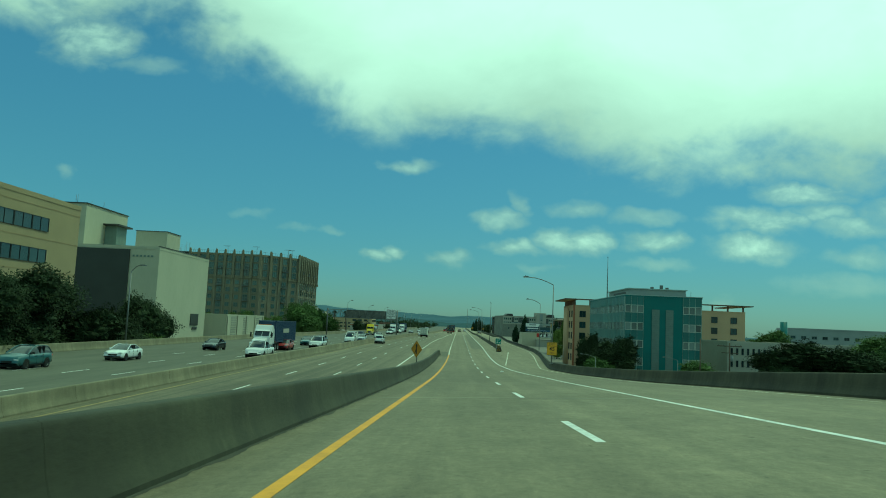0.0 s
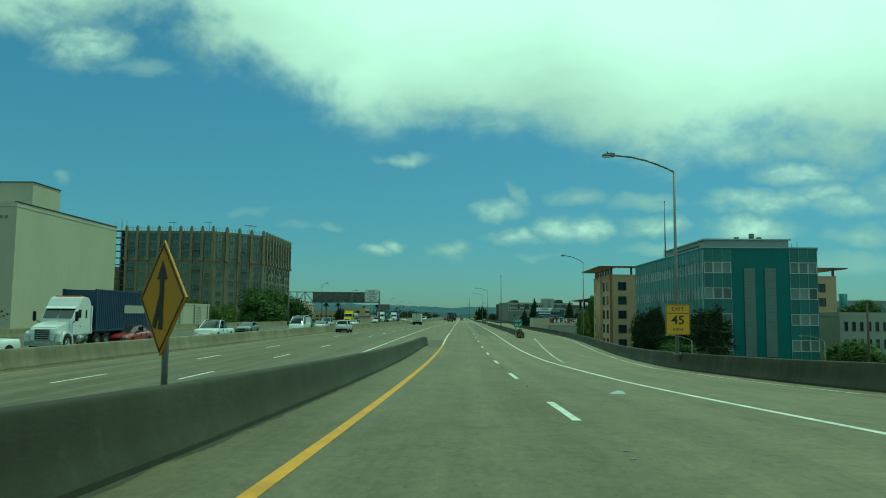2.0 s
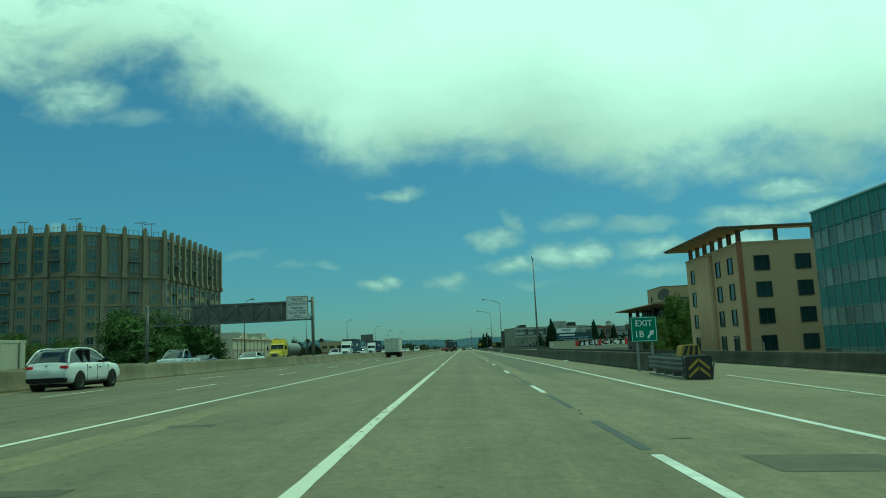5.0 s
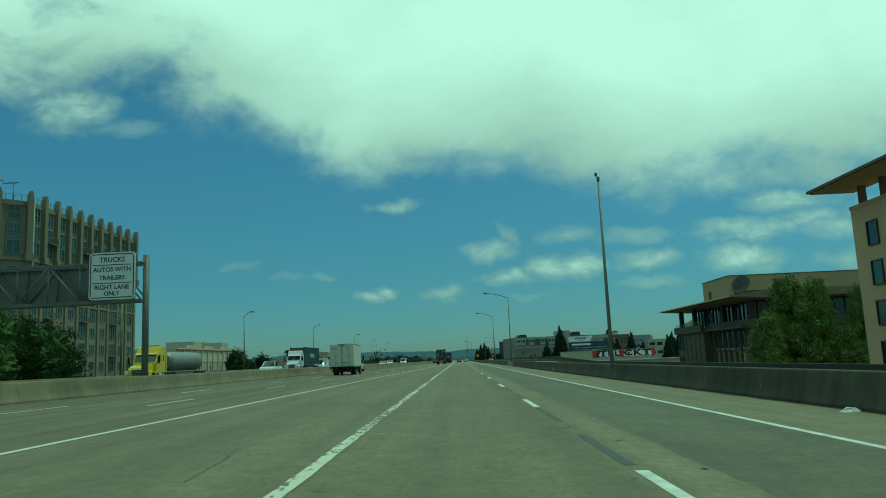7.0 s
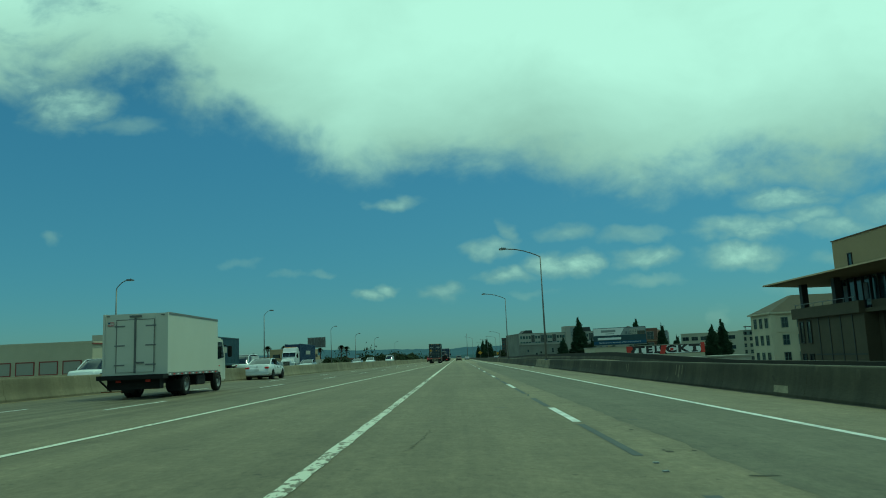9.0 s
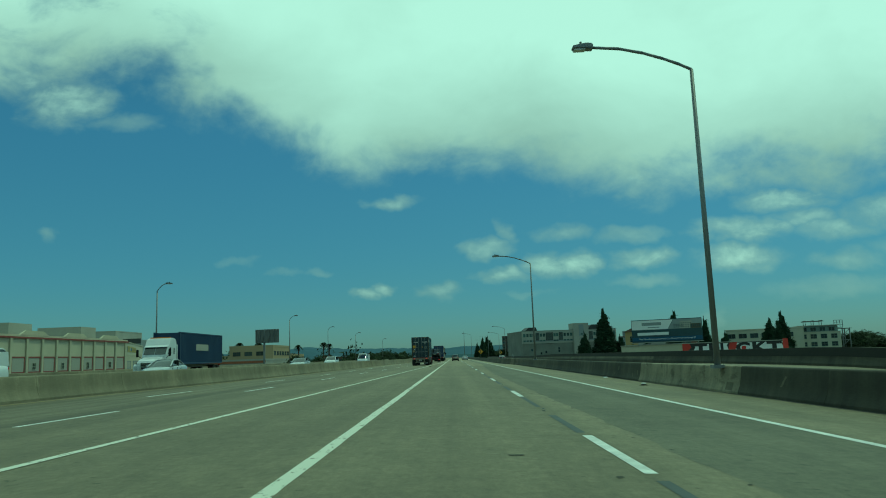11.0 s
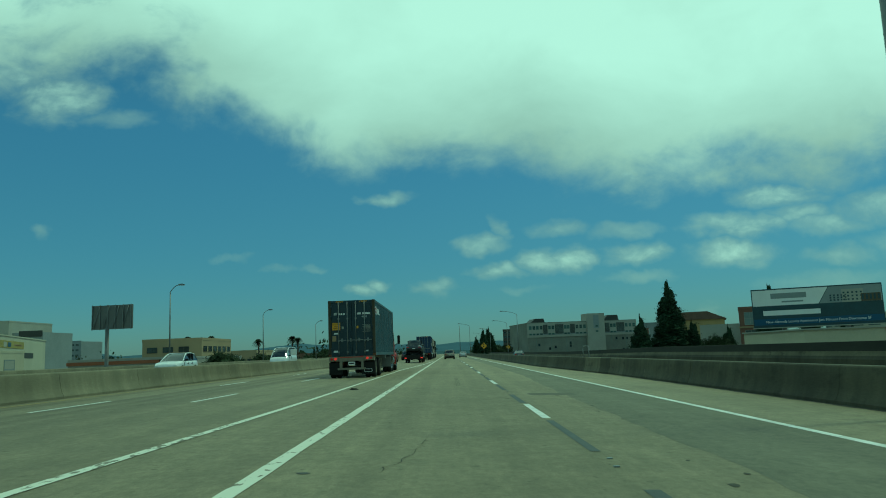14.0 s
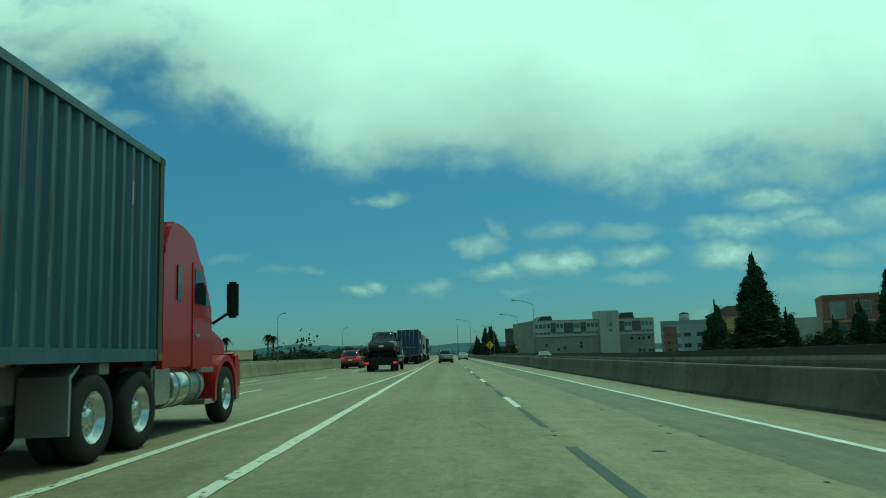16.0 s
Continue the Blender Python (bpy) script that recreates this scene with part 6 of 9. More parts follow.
eaves_block()
CX, CY = 58.0, 354.5
b = building("cream stone corner building with tall paired windows", CX, CY, CX + 31, CY + 9.5, 6.6, "cream", "corner_building", parapet=0)
me = window_mesh(1.25, 1.9, "louver", "glass", 1, 1)
for z in (5.0, 1.8, -1.4, -4.1):
    for i in range(10):
        place(me, "window", b, CX + 2.4 + 2.85 * i, CY, z, 0)
    for i in range(3):
        place(me, "window", b, CX, CY + 2.2 + 2.6 * i, z, -90)
part("cornice", box(CX - 0.5, CY - 0.5, 6.6, CX + 31.5, CY + 10, 6.9), "cream", b)
part("corner_pier", box(CX - 0.25, CY - 0.25, GROUND, CX + 0.7, CY + 0.7, 6.6), "cream", b)
part("frieze", box(CX - 0.15, CY - 0.15, 3.2, CX + 31.1, CY, 3.4), "cream", b)
bm = bmesh.new()
foot = [bm.verts.new(p) for p in ((CX - 0.3, CY - 0.3, 6.9), (CX + 31.3, CY - 0.3, 6.9), (CX + 31.3, CY + 9.8, 6.9), (CX - 0.3, CY + 9.8, 6.9))]
ridge = [bm.verts.new(p) for p in ((CX + 6, CY + 3.8, 10.2), (CX + 25, CY + 3.8, 10.2), (CX + 25, CY + 5.6, 10.2), (CX + 6, CY + 5.6, 10.2))]
for k in range(4):
    bm.faces.new((foot[k], foot[(k + 1) % 4], ridge[(k + 1) % 4], ridge[k]))
bm.faces.new(ridge)
bm.faces.new(foot[::-1])
bmesh.ops.recalc_face_normals(bm, faces=bm.faces[:])
part("hip_roof", bm, "olive", b, "brown tiled hip roof")


# oriented far blocks: start, end, depth
def slab_block(label, a, c, depth, top, mat, floors, bay=4.2, win=(2.6, 1.5), name="building", base=GROUND, parapet=0.6):
    ang = math.degrees(math.atan2(c[1] - a[1], c[0] - a[0]))
    length = math.hypot(c[0] - a[0], c[1] - a[1])
    root = thing(name, label, "building", (a[0], a[1], 0), ang)
    part("wall", box(0, 0, base, length, depth, top), mat, root)
    part("roof_parapet", box(-0.1, -0.15, top, length + 0.1, 0.3, top + parapet), mat, root)
    part("roof_parapet", box(-0.1, 0.3, top, 0.3, depth, top + parapet), mat, root)
    me = window_mesh(win[0], win[1], "louver", "glass", 1)
    for f in floors:
        for i in range(int(length / bay)):
            place(me, "window", root, bay * (i + 0.5), 0, f, 0)
        for i in range(int(depth / bay)):
            place(me, "window", root, 0, bay * (i + 0.5), f, -90)
    return root, length


def hospital():
    """Long pale block: a plain lower wall, a glazed upper band with dark louvre bays, a stair tower and roof houses."""
    r, length = slab_block("long pale concrete block with louvred bays and a stair tower", (43.3, 738.0), (105.0, 748.0), 40, 15.0, "dull_wall", (), name="office_building")
    part("upper_band", box(-0.1, -0.35, 7.9, length + 0.1, -0.02, 15.2), "pale_wall", r, "pale upper storeys")
    part("band_course", box(-0.2, -0.5, 7.5, length + 0.2, -0.02, 7.9), "pale_wall", r)
    part("window_strip", box(1.5, -0.40, 8.6, length - 1.0, -0.35, 9.7), "grey_wall", r)
    upper = window_mesh(1.5, 2.0, "louver", "glass_green", 0, 1)
    low = window_mesh(1.5, 0.9, "louver", "glass_green", 0)
    bays = ((8.9, 11.1), (15.6, 20.2), (24.2, 26.7), (44.2, 46.7), (51.0, 55.3))
    for a, b_ in bays:
        bay = part("louvre_bay", box(a, -0.75, 9.3, b_, -0.35, 14.2), "shade_panel", r, "dark louvred bay")
        for k in range(8):
            part("louvre_slat", box(a + 0.08, -0.83, 9.55 + 0.58 * k, b_ - 0.08, -0.75, 9.68 + 0.58 * k), "louver", bay)
    for x0, x1 in ((0.5, 8.6), (11.4, 15.3), (20.5, 23.9), (27.0, 33.4), (47.0, 50.7), (55.6, length - 0.4)):
        count = int((x1 - x0) / 1.68)
        for i in range(count):
            x = x0 + (x1 - x0) * (i + 0.5) / count
            place(upper, "window", r, x, -0.36, 12.7, 0)
            place(low, "window", r, x, -0.42, 9.2, 0)
    small = window_mesh(1.3, 1.5, "louver", "glass", 0, 0)
    for wx, wz in ((12.2, 1.2), (21.6, -1.4), (24.0, 2.4), (24.0, 4.0), (29.6, -1.4), (31.2, -1.4), (33.6, -1.4), (35.4, -1.4), (40.2, -1.0), (40.2, 2.2), (40.2, 5.0), (50.6, 5.6), (54.4, 5.4), (56.6, 5.4), (59.6, 5.6), (54.4, -0.6), (56.6, -0.6), (59.6, -0.8), (61.2, -0.8), (6.2, 3.4), (15.4, 2.0)):
        place(small, "window", r, wx, 0, wz, 0)
    for k in range(7):
        part("wall_joint", box(4.6 + 8.6 * k, -0.06, GROUND, 4.8 + 8.6 * k, -0.002, 7.5), "louver", r)
    t = part("stair_tower", box(33.6, -1.6, GROUND, 43.7, 8, 19.6), "pale_wall", r)
    part("tower_recess", box(37.2, -1.66, 11.5, 40.4, -1.6, 18.6), "grey_wall", t)
    for z in (12.6, 9.8):
        place(low, "window", r, 39.0, -1.68, z, 0)
    for x0, x1, top in ((2.2, 11.1, 17.8), (44.2, 54.0, 18.6)):
        part("roof_house", prism([(x0, 15.0), (x1, 15.0), (x1 - 0.8, top), (x0 + 3.2, top)], 3, 14, "y"), "shade_panel", r)


hospital()
slab_block("dark brown block with balconies beside the long pale one", (36.8, 832), (49.0, 828), 30, 14.6, "brick_dark", (0.0, 3.4, 6.8, 10.2, 13.0), 3.0, (1.8, 1.4))
slab_block("brick block with white window frames", (97, 704), (126, 690), 25, 8.8, "brick_far", (-1, 2.5, 6.0), 4, (1.8, 1.6))
slab_block("white low block in front of the brick one", (96, 655), (112, 648), 15, 5.2, "pale_wall", (-0.5, 3.0), 3.6, (1.4, 1.7))
t, _ = slab_block("brick warehouse with a water tank", (112, 760), (150, 748), 30, 13.2, "grey_wall", (2.5, 6.0, 9.5), 5, (3.0, 1.6))
part("water_tank", tube((12, 10, 13.2), (12, 10, 17.5), 2.6, n=14), "pale_wall", t)
part("tank_roof", tube((12, 10, 17.5), (12, 10, 18.6), 2.8, 0.3, 14), "shade_panel", t)
b, _ = slab_block("brick and glass block beside the conifers", (69.0, 508.9), (77.5, 505.6), 12, 8.6, "brick_far", (), 4, name="brick_building")
me = window_mesh(2.6, 3.0, "pale_wall", "glass_pale", 1, 1)
for x in (2.4, 6.4):
    for z in (6.4, 2.2):
        place(me, "window", b, x, 0, z, 0)
part("brick_band", box(-0.15, -0.2, 4.2, 9.2, 0, 4.6), "tan_dark", b)
part("side_wing", box(-9.0, 1.0, GROUND, -0.1, 16, 5.4), "pale_wall", b)
y, _ = slab_block("tan block with a red tiled hip roof", (70.5, 572.5), (87.0, 566.5), 18, 8.4, "hall_tan", (2.0, 5.6), 5, (1.2, 2.4), "hall_building")
part("hip_roof", prism([(-0.8, 8.5), (18.2, 8.5), (12.6, 11.0), (5, 11.0)], -0.8, 18.5, "y"), "canopy", y)
# far apartments to the right, seen over the parapet at the start
slab_block("long white flat-roofed block behind the conifers", (83.0, 494), (103.0, 486), 14, 5.9, "white_wall", (4.2, 0.6), 3.2, (2.3, 1.4), parapet=0.3)


depot()
slab_block("far grey office block on the hillside", (-300, 900), (-279, 896), 25, 20.5, "grey_wall", (6, 10, 14, 18), 4.0, (2.6, 1.5), "office_building")


def loft_building():
    """White lofts with square windows, an attic storey set back and a steel pergola on the roof."""
    r, length = slab_block("white loft building with square windows and a dark set-back attic", (102.6, 490), (114.0, 486.5), 13, 4.5, "white_wall", (), name="apartment_building", parapet=0.15)
    me = window_mesh(1.7, 1.35, "louver", "glass", 1, 1)
    for z in (3.3, 1.0, -1.3, -3.6):
        for i in range(4):
            place(me, "window", r, 1.9 + 2.75 * i, 0, z, 0)
        for i in range(4):
            place(me, "window", r, 0, 1.8 + 2.9 * i, z, -90)
    attic = part("attic", box(0.7, 0.9, 4.5, length - 0.5, 12, 6.35), "louver", r, "dark set-back attic storey")
    me = window_mesh(1.6, 1.2, "louver", "glass", 1)
    for i in range(4):
        place(me, "window", r, 2.3 + 2.5 * i, 0.9, 5.4, 0)
    part("attic_roof", box(0.4, 0.5, 6.35, length - 0.2, 12.3, 6.6), "pale_wall", r)
    for x in (3.0, 5.2, 7.4):
        for y in (2.0, 6.0):
            part("pergola_post", tube((x, y, 6.6), (x, y, 7.7), 0.09, n=8), "dark_steel", r)
    for y in (2.0, 4.0, 6.0):
        part("pergola_beam", box(2.4, y - 0.1, 7.7, 8.0, y + 0.1, 7.95), "dark_steel", r)
    for x in (3.0, 5.2, 7.4):
        part("pergola_beam", box(x - 0.1, 1.6, 7.95, x + 0.1, 6.4, 8.1), "dark_steel", r)


def sign_tower():
    """An empty lattice hoarding frame seen from its side."""
    r = thing("hoarding_frame", "dark steel lattice frame of an empty hoarding", "hoarding", (118.0, 492, 0))
    posts = ((-2.6, 0), (-0.6, 0), (1.6, 0), (1.6, 3), (-2.6, 3))
    for x, y in posts:
        part("post", tube((x, y, GROUND), (x, y, 5.6), 0.17, n=8), "dark_steel", r)
    for z in (-4, -1, 2, 5.4):
        part("crossbar", tube((-2.6, 0, z), (1.6, 0, z), 0.1, n=6), "dark_steel", r)
    for z in (-4, -1, 2):
        part("brace", tube((-2.6, 0, z), (1.6, 0, z + 3.2), 0.08, n=6), "dark_steel", r)
    part("catwalk", box(-3.0, -0.6, 5.4, 2.0, 3.2, 5.55), "dark_steel", r)
    part("panel_frame", lattice([-2.9, -2.75, -2.0, -1.9, -1.1, -1.0, -0.35, -0.2], [5.7, 5.85, 6.5, 6.6, 7.3, 7.4, 7.9, 8.05], lambda i, j: i % 2 == 0 or j % 2 == 0, 0.0, 0.12), "steel", r)


loft_building()
sign_tower()
slab_block("pale grey low block behind the billboard", (78, 620), (112, 612), 18, 7.0, "grey_wall", (1.0, 4.6), 4.0, (2.2, 1.4))
slab_block("long pale apartment block beyond the trees", (151, 342), (262, 318), 25, 9.6, "grey_wall", (2.5, 6.0), 4.5, (2.2, 1.4))
b = building("pale flat-roofed building below the freeway", 92, 196, 140, 225, 3.3, "pale_wall", "low_building")
me = window_mesh(1.2, 2.2, "louver", "glass", 0)
for i in range(11):
    place(me, "window", b, 95 + 4 * i, 196, 0.6, 0)
b = building("low white rendered warehouse with narrow slot windows", 61.8, 170, 74, 188, 3.4, "pale_wall", "warehouse")
me = window_mesh(0.5, 1.5, "shade_panel", "glass", 0)
for z in (1.6, -1.2):
    for i in range(9):
        place(me, "window", b, 62.8 + 1.25 * i, 170, z, 0)
part("flue", tube((144, 330, GROUND), (144, 330, 12.4), 1.5, n=12), "teal_dark", building("plant room with a tall flue", 140, 332, 156, 345, 4, "grey_wall", "plant_room"))


# mural wall and hoarding
def mural():
    a, c = (43.5, 405.6), (61.6, 405.9)
    ang = math.degrees(math.atan2(c[1] - a[1], c[0] - a[0]))
    L = math.hypot(c[0] - a[0], c[1] - a[1])
    root = thing("shed", "low cream shed with a bold painted mural band", "shed", (a[0], a[1], 0), ang)
    part("wall", box(-9, 0, GROUND, L + 0.6, 14, 2.0), "cream", root)
    part("roof_edge", box(-9.2, -0.2, 2.004, L - 0.2, 14, 2.14), "pale_wall", root)
    part("mural_band", box(-0.9, -0.06, -0.2, L + 0.6, -0.01, 2.0), "sign_black", root, "black painted mural ground")
    part("mural_end", prism([(-1.0, -0.2), (0.4, -0.2), (0.0, 0.7), (0.7, 1.3), (0.3, 2.0), (-1.0, 2.0)], -0.08, -0.061, "y"), "mural_red", root)
    part("mural_end", box(L - 0.3, -0.09, -0.2, L + 0.7, -0.02, 2.35), "mural_red", root)
    # white clouds of paint with heavy black letters on them
    for x0, x1 in ((0.9, 7.6), (8.7, 17.9)):
        part("mural_cloud", prism([(x0, 0.5), (x0 + 0.5, -0.1), (x1 - 0.4, -0.1), (x1, 0.6), (x1 - 0.3, 1.5), (x1, 1.85), (x0 + 0.3, 1.85), (x0 + 0.5, 1.2)], -0.085, -0.061, "y", 0.02), "sign_white", root)
    part("mural_patch", prism([(7.3, -0.15), (8.6, -0.15), (9.3, 1.95), (7.9, 1.95)], -0.092, -0.061, "y"), "mural_red", root)
    part("mural_patch", prism([(10.0, 0.6), (10.8, 0.55), (10.9, 1.2), (10.1, 1.25)], -0.106, -0.09, "y"), "mural_red", root)
    for ch, x, w in (("T", 2.4, 1.75), ("E", 4.7, 1.55), ("L", 6.7, 1.25), ("C", 10.3, 1.75), ("K", 13.2, 1.75), ("T", 16.2, 2.0)):
        text_part("mural_letter", ch, 2.3, "sign_black", root, (x, -0.096, 0.88), squeeze=w * 0.92, bold=0.12)
        if ch in "TL":
            part("letter_foot", box(x - 0.75, -0.1, 0.04, x + 0.75, -0.087, 0.34), "sign_black", root)
    part("low_roof", box(-2, -9, -1.4, L + 9, -1.5, -1.1), "pale_wall", root)
    part("low_wall", box(-1.5, -8.6, GROUND, L + 8.5, -2, -1.4), "pale_wall", root)


mural()


def billboard():
    a, c, z0, z1 = (38.1, 425.7), (51.6, 420.8), 2.7, 7.45
    ang = math.degrees(math.atan2(c[1] - a[1], c[0] - a[0]))
    L = math.hypot(c[0] - a[0], c[1] - a[1])
    r = thing("billboard", "large roadside billboard with a white and dark blue advert", "billboard", (a[0], a[1], 0), ang)
    part("panel", box(0, 0, z0, L, 0.35, z1), "board_dark", r)
    part("panel_top", prism([(0.1, 5.35), (L * 0.52, 5.35), (L * 0.60, 7.3), (0.1, 7.3)][::1], -0.02, -0.006, "y"), "sign_white", r, "white upper panel")
    part("panel_band", box(0.1, -0.02, 3.0, L - 0.1, -0.006, 3.75), "board_blue", r, "blue lower band")
    part("emblem_bar", box(2.2, -0.04, 6.2, 6.2, -0.021, 6.85), "grey_wall", r, "grey wordmark bar")
    part("emblem_bar", box(3.4, -0.04, 5.7, 5.8, -0.021, 5.88), "grey_wall", r, "thin grey bar")
    part("address_bar", box(1.2, -0.04, 4.15, 7.6, -0.021, 4.75), "sign_white", r)
    text_part("slogan", "New Alameda Luxury Apartments Just Minutes From Downtown SF", 0.45, "sign_white", r, (L / 2, -0.03, 3.36), squeeze=0.92)
    # the printed view of a housing block under a pale sky
    part("picture_sky", prism([(L * 0.525, 5.35), (L - 0.1, 5.35), (L - 0.1, 7.3), (L * 0.605, 7.3)], -0.012, -0.004, "y"), "grey_wall", r, "grey printed picture")
    for k, (xa, xb, za, zb, mt) in enumerate(((0.60, 0.74, 5.36, 6.5, "grey_wall"), (0.70, 0.86, 5.36, 6.9, "pale_wall"), (0.84, 0.985, 5.36, 6.3, "olive"))):
        blk = part("picture_block", box(L * xa, -0.020 - 0.004 * k, za, L * xb, -0.013 - 0.004 * k, zb), mt, r)
        for i in range(5):
            for j in range(3):
                xx, zz = L * xa + (L * (xb - xa)) * (i + 0.25) / 5, za + 0.2 + (zb - za - 0.3) * j / 3
                part("picture_window", box(xx, -0.024 - 0.004 * k, zz, xx + 0.2, -0.0205 - 0.004 * k, zz + 0.2), "board_dark", blk)
    part("frame", box(-0.12, -0.05, z0 - 0.12, L + 0.12, 0.4, z0), "pale_wall", r)
    part("catwalk", box(-0.3, -1.3, z0 - 0.9, L + 0.3, -0.1, z0 - 0.8), "dark_steel", r)
    for i in range(5):
        part("floodlight", box(1.4 + i * 2.8, -1.6, z0 - 0.75, 1.8 + i * 2.8, -1.3, z0 - 0.5), "dark_steel", r)
    for x in (3.5, 10.5):
        part("post", tube((x, 0.8, GROUND), (x, 0.8, z1 - 0.3), 0.32, n=10), "dark_steel", r)
    return r


billboard()


# ---- street lamps, poles, signs ----
def lamp_kind(label, arm=-1, height=10.0, reach=3.9, base=0.74):
    root = thing("street_lamp", label, "street lamp", (0, -300, -80), group="street lamps along the freeway")
    part("base_plate", box(-0.2, -0.2, base - 0.05, 0.2, 0.2, base + 0.05), "steel", root)
    part("pole", tube((0, 0, base), (0, 0, height), 0.12, 0.07, 10), "steel", root)
    bm = bmesh.new()
    pts = [Vector((arm * reach * f, 0, height + 0.85 * math.sin(f * math.pi / 2) ** 0.9)) for f in (0, 0.12, 0.28, 0.48, 0.72, 1.0)]
    for p, q in zip(pts, pts[1:]):
        bm_tube(bm, p, q, 0.055, 0.048, 8)
    part("arm", bm, "steel", root)
    x = arm * reach
    head = part("lamp_head", prism([(x - 0.06 * arm, height + 0.78), (x + 0.75 * arm, height + 0.80), (x + 0.75 * arm, height + 0.90), (x + 0.2 * arm, height + 0.98), (x - 0.06 * arm, height + 0.95)], -0.17, 0.17, "y", 0.03), "steel", root)
    part("lens", box(min(x + 0.25 * arm, x + 0.7 * arm), -0.13, height + 0.755, max(x + 0.25 * arm, x + 0.7 * arm), 0.13, height + 0.79), "lamp_clear", head)
    part("photocell", tube((x + 0.4 * arm, 0, height + 0.95), (x + 0.4 * arm, 0, height + 1.05), 0.05, n=8), "dark_steel", head)
    return root


left_arm = lamp_kind("grey steel street lamp with a curved arm on the barrier", -1)
right_arm = lamp_kind("grey steel street lamp beside the opposite lanes", 1, 9.6, 1.15, 0.6)
for x, y, h in ((10.75, 84.7, 10.1), (15.4, 141.3, 9.6), (8.62, 291.0, 10.9), (8.62, 346.6, 11.0), (17.0, 514, 9.8), (16.9, 545, 8.9), (16.8, 630, 9.4), (16.6, 700, 9.4), (7.8, 600, 10.4)):
    copy_thing(left_arm, pose(x, y, road_z(x, y)) @ Matrix.Diagonal((0.78 if y < 100 else 0.6 if y < 200 else 0.89, 1, (h - road_z(x, y)) / 10.0, 1)))
for x, y, h in ((-42.3, 90, 9.8), (-39.3, 254, 10.6), (-37.0, 296.0, 10.1), (-36.9, 357.5, 10.6), (-36.6, 431, 10.6), (-36.0, 478, 10.0), (-35, 530, 10), (-34, 620, 10)):
    copy_thing(right_arm, pose(x, y, 0.25) @ Matrix.Diagonal((1, 1, (h - 0.25) / 9.6, 1)))
for x, y in ((22.5, 120.5), (37.0, 124.0), (33, 255), (27, 190)):
    o = copy_thing(left_arm, pose(x, y, GROUND - 0.5) @ Matrix.Diagonal((0.55, 0.55, 0.62, 1)))
    tagged(o, "small grey street lamp in the street below the freeway", group="small lamps in the street below")
for o in (left_arm, right_arm):
    for c in list(o.children_recursive):
        bpy.data.objects.remove(c)
    bpy.data.objects.remove(o)

m = thing("camera_pole", "tall grey steel pole with a small traffic camera on top", "pole", (8.72, 211.0, road_z(8.72, 211.0)))
part("pole", tube((0, 0, 0.7), (0, 0, 11.6), 0.12, 0.06, 12), "steel", m)
part("base_plate", box(-0.17, -0.17, 0.8, 0.17, 0.17, 0.87), "steel", m)
cam_box = part("camera_box", box(-0.08, -0.09, 11.6, 0.08, 0.09, 11.85, 0.02), "dark_steel", m)
part("bracket", tube((0, 0, 11.65), (-0.12, 0, 11.95), 0.025, n=6), "dark_steel", cam_box)
part("dome", tube((-0.12, 0, 11.9), (-0.12, 0, 12.08), 0.07, 0.09, 10), "glass", cam_box)
m = thing("mast", "tall thin mast far along the freeway", "mast", (11, 1050, 0))
part("mast_pole", tube((0, 0, -5), (0, 0, 27), 0.35, 0.2, 8), "dark_steel", m)
# wooden service poles below the freeway
for x, y, h in ((44.6, 121, 3.9), (44, 170, 4.0), (60, 215, 3.5)):
    p = thing("utility_pole", "dark wooden utility pole with a cross arm", "utility pole", (x, y, GROUND))
    part("pole", tube((0, 0, -0.2), (0, 0, h + 5.2), 0.16, 0.11, 8), "bark", p)
    part("cross_arm", box(-2.0, -0.07, h + 4.6, 2.0, 0.07, h + 4.75), "bark", p)
    part("cross_arm", box(-1.3, -0.07, h + 3.5, 1.3, 0.07, h + 3.63), "bark", p)
    part("transformer", tube((0.35, -0.1, h + 2.2), (0.35, -0.1, h + 3.1), 0.22, n=12), "grey_wall", p, "grey pole transformer")
    for dx in (-1.8, -1.0, 1.0, 1.8):
        part("insulator", tube((dx, 0, h + 4.75), (dx, 0, h + 4.95), 0.05, n=6), "dark_steel", p)


p = thing("utility_pole", "slim dark wooden pole below the freeway", "utility pole", (39.8, 121, GROUND))
part("pole", tube((0, 0, -0.2), (0, 0, 9.5), 0.14, 0.10, 8), "bark", p)
part("pole_cap", tube((0, 0, 9.5), (0, 0, 9.58), 0.11, 0.05, 8), "dark_steel", p)


def plate(outline, x, z, y0, y1):
    return prism([(x + s, z + t) for s, t in outline], y0, y1, "y")


# exit speed sign on the first lamp post
s = thing("speed_sign", "yellow exit speed sign strapped to a lamp post", "road sign", (10.75, 84.5, 2.62))
part("border", plate(round_rect(1.16, 1.46, 0.06), 0, 0, -0.010, 0.0), "sign_black", s)
part("panel", plate(round_rect(1.20, 1.50, 0.07), 0, 0, 0.0, 0.02), "sign_yellow", s)
part("face", plate(round_rect(1.12, 1.42, 0.05), 0, 0, -0.016, -0.010), "sign_yellow", s)
text_part("legend", "EXIT", 0.27, "sign_black", s, (0, -0.018, 0.52), squeeze=1.15)
part("rule", box(-0.55, -0.018, 0.30, 0.55, -0.012, 0.335), "sign_black", s)
text_part("legend", "45", 0.60, "sign_black", s, (0, -0.018, -0.04), bold=0.008, squeeze=1.1)
text_part("legend", "MPH", 0.20, "sign_black", s, (0, -0.018, -0.50), squeeze=1.25)
part("bracket", box(-0.1, 0.02, 0.3, 0.6, 0.1, 0.38), "steel", s)
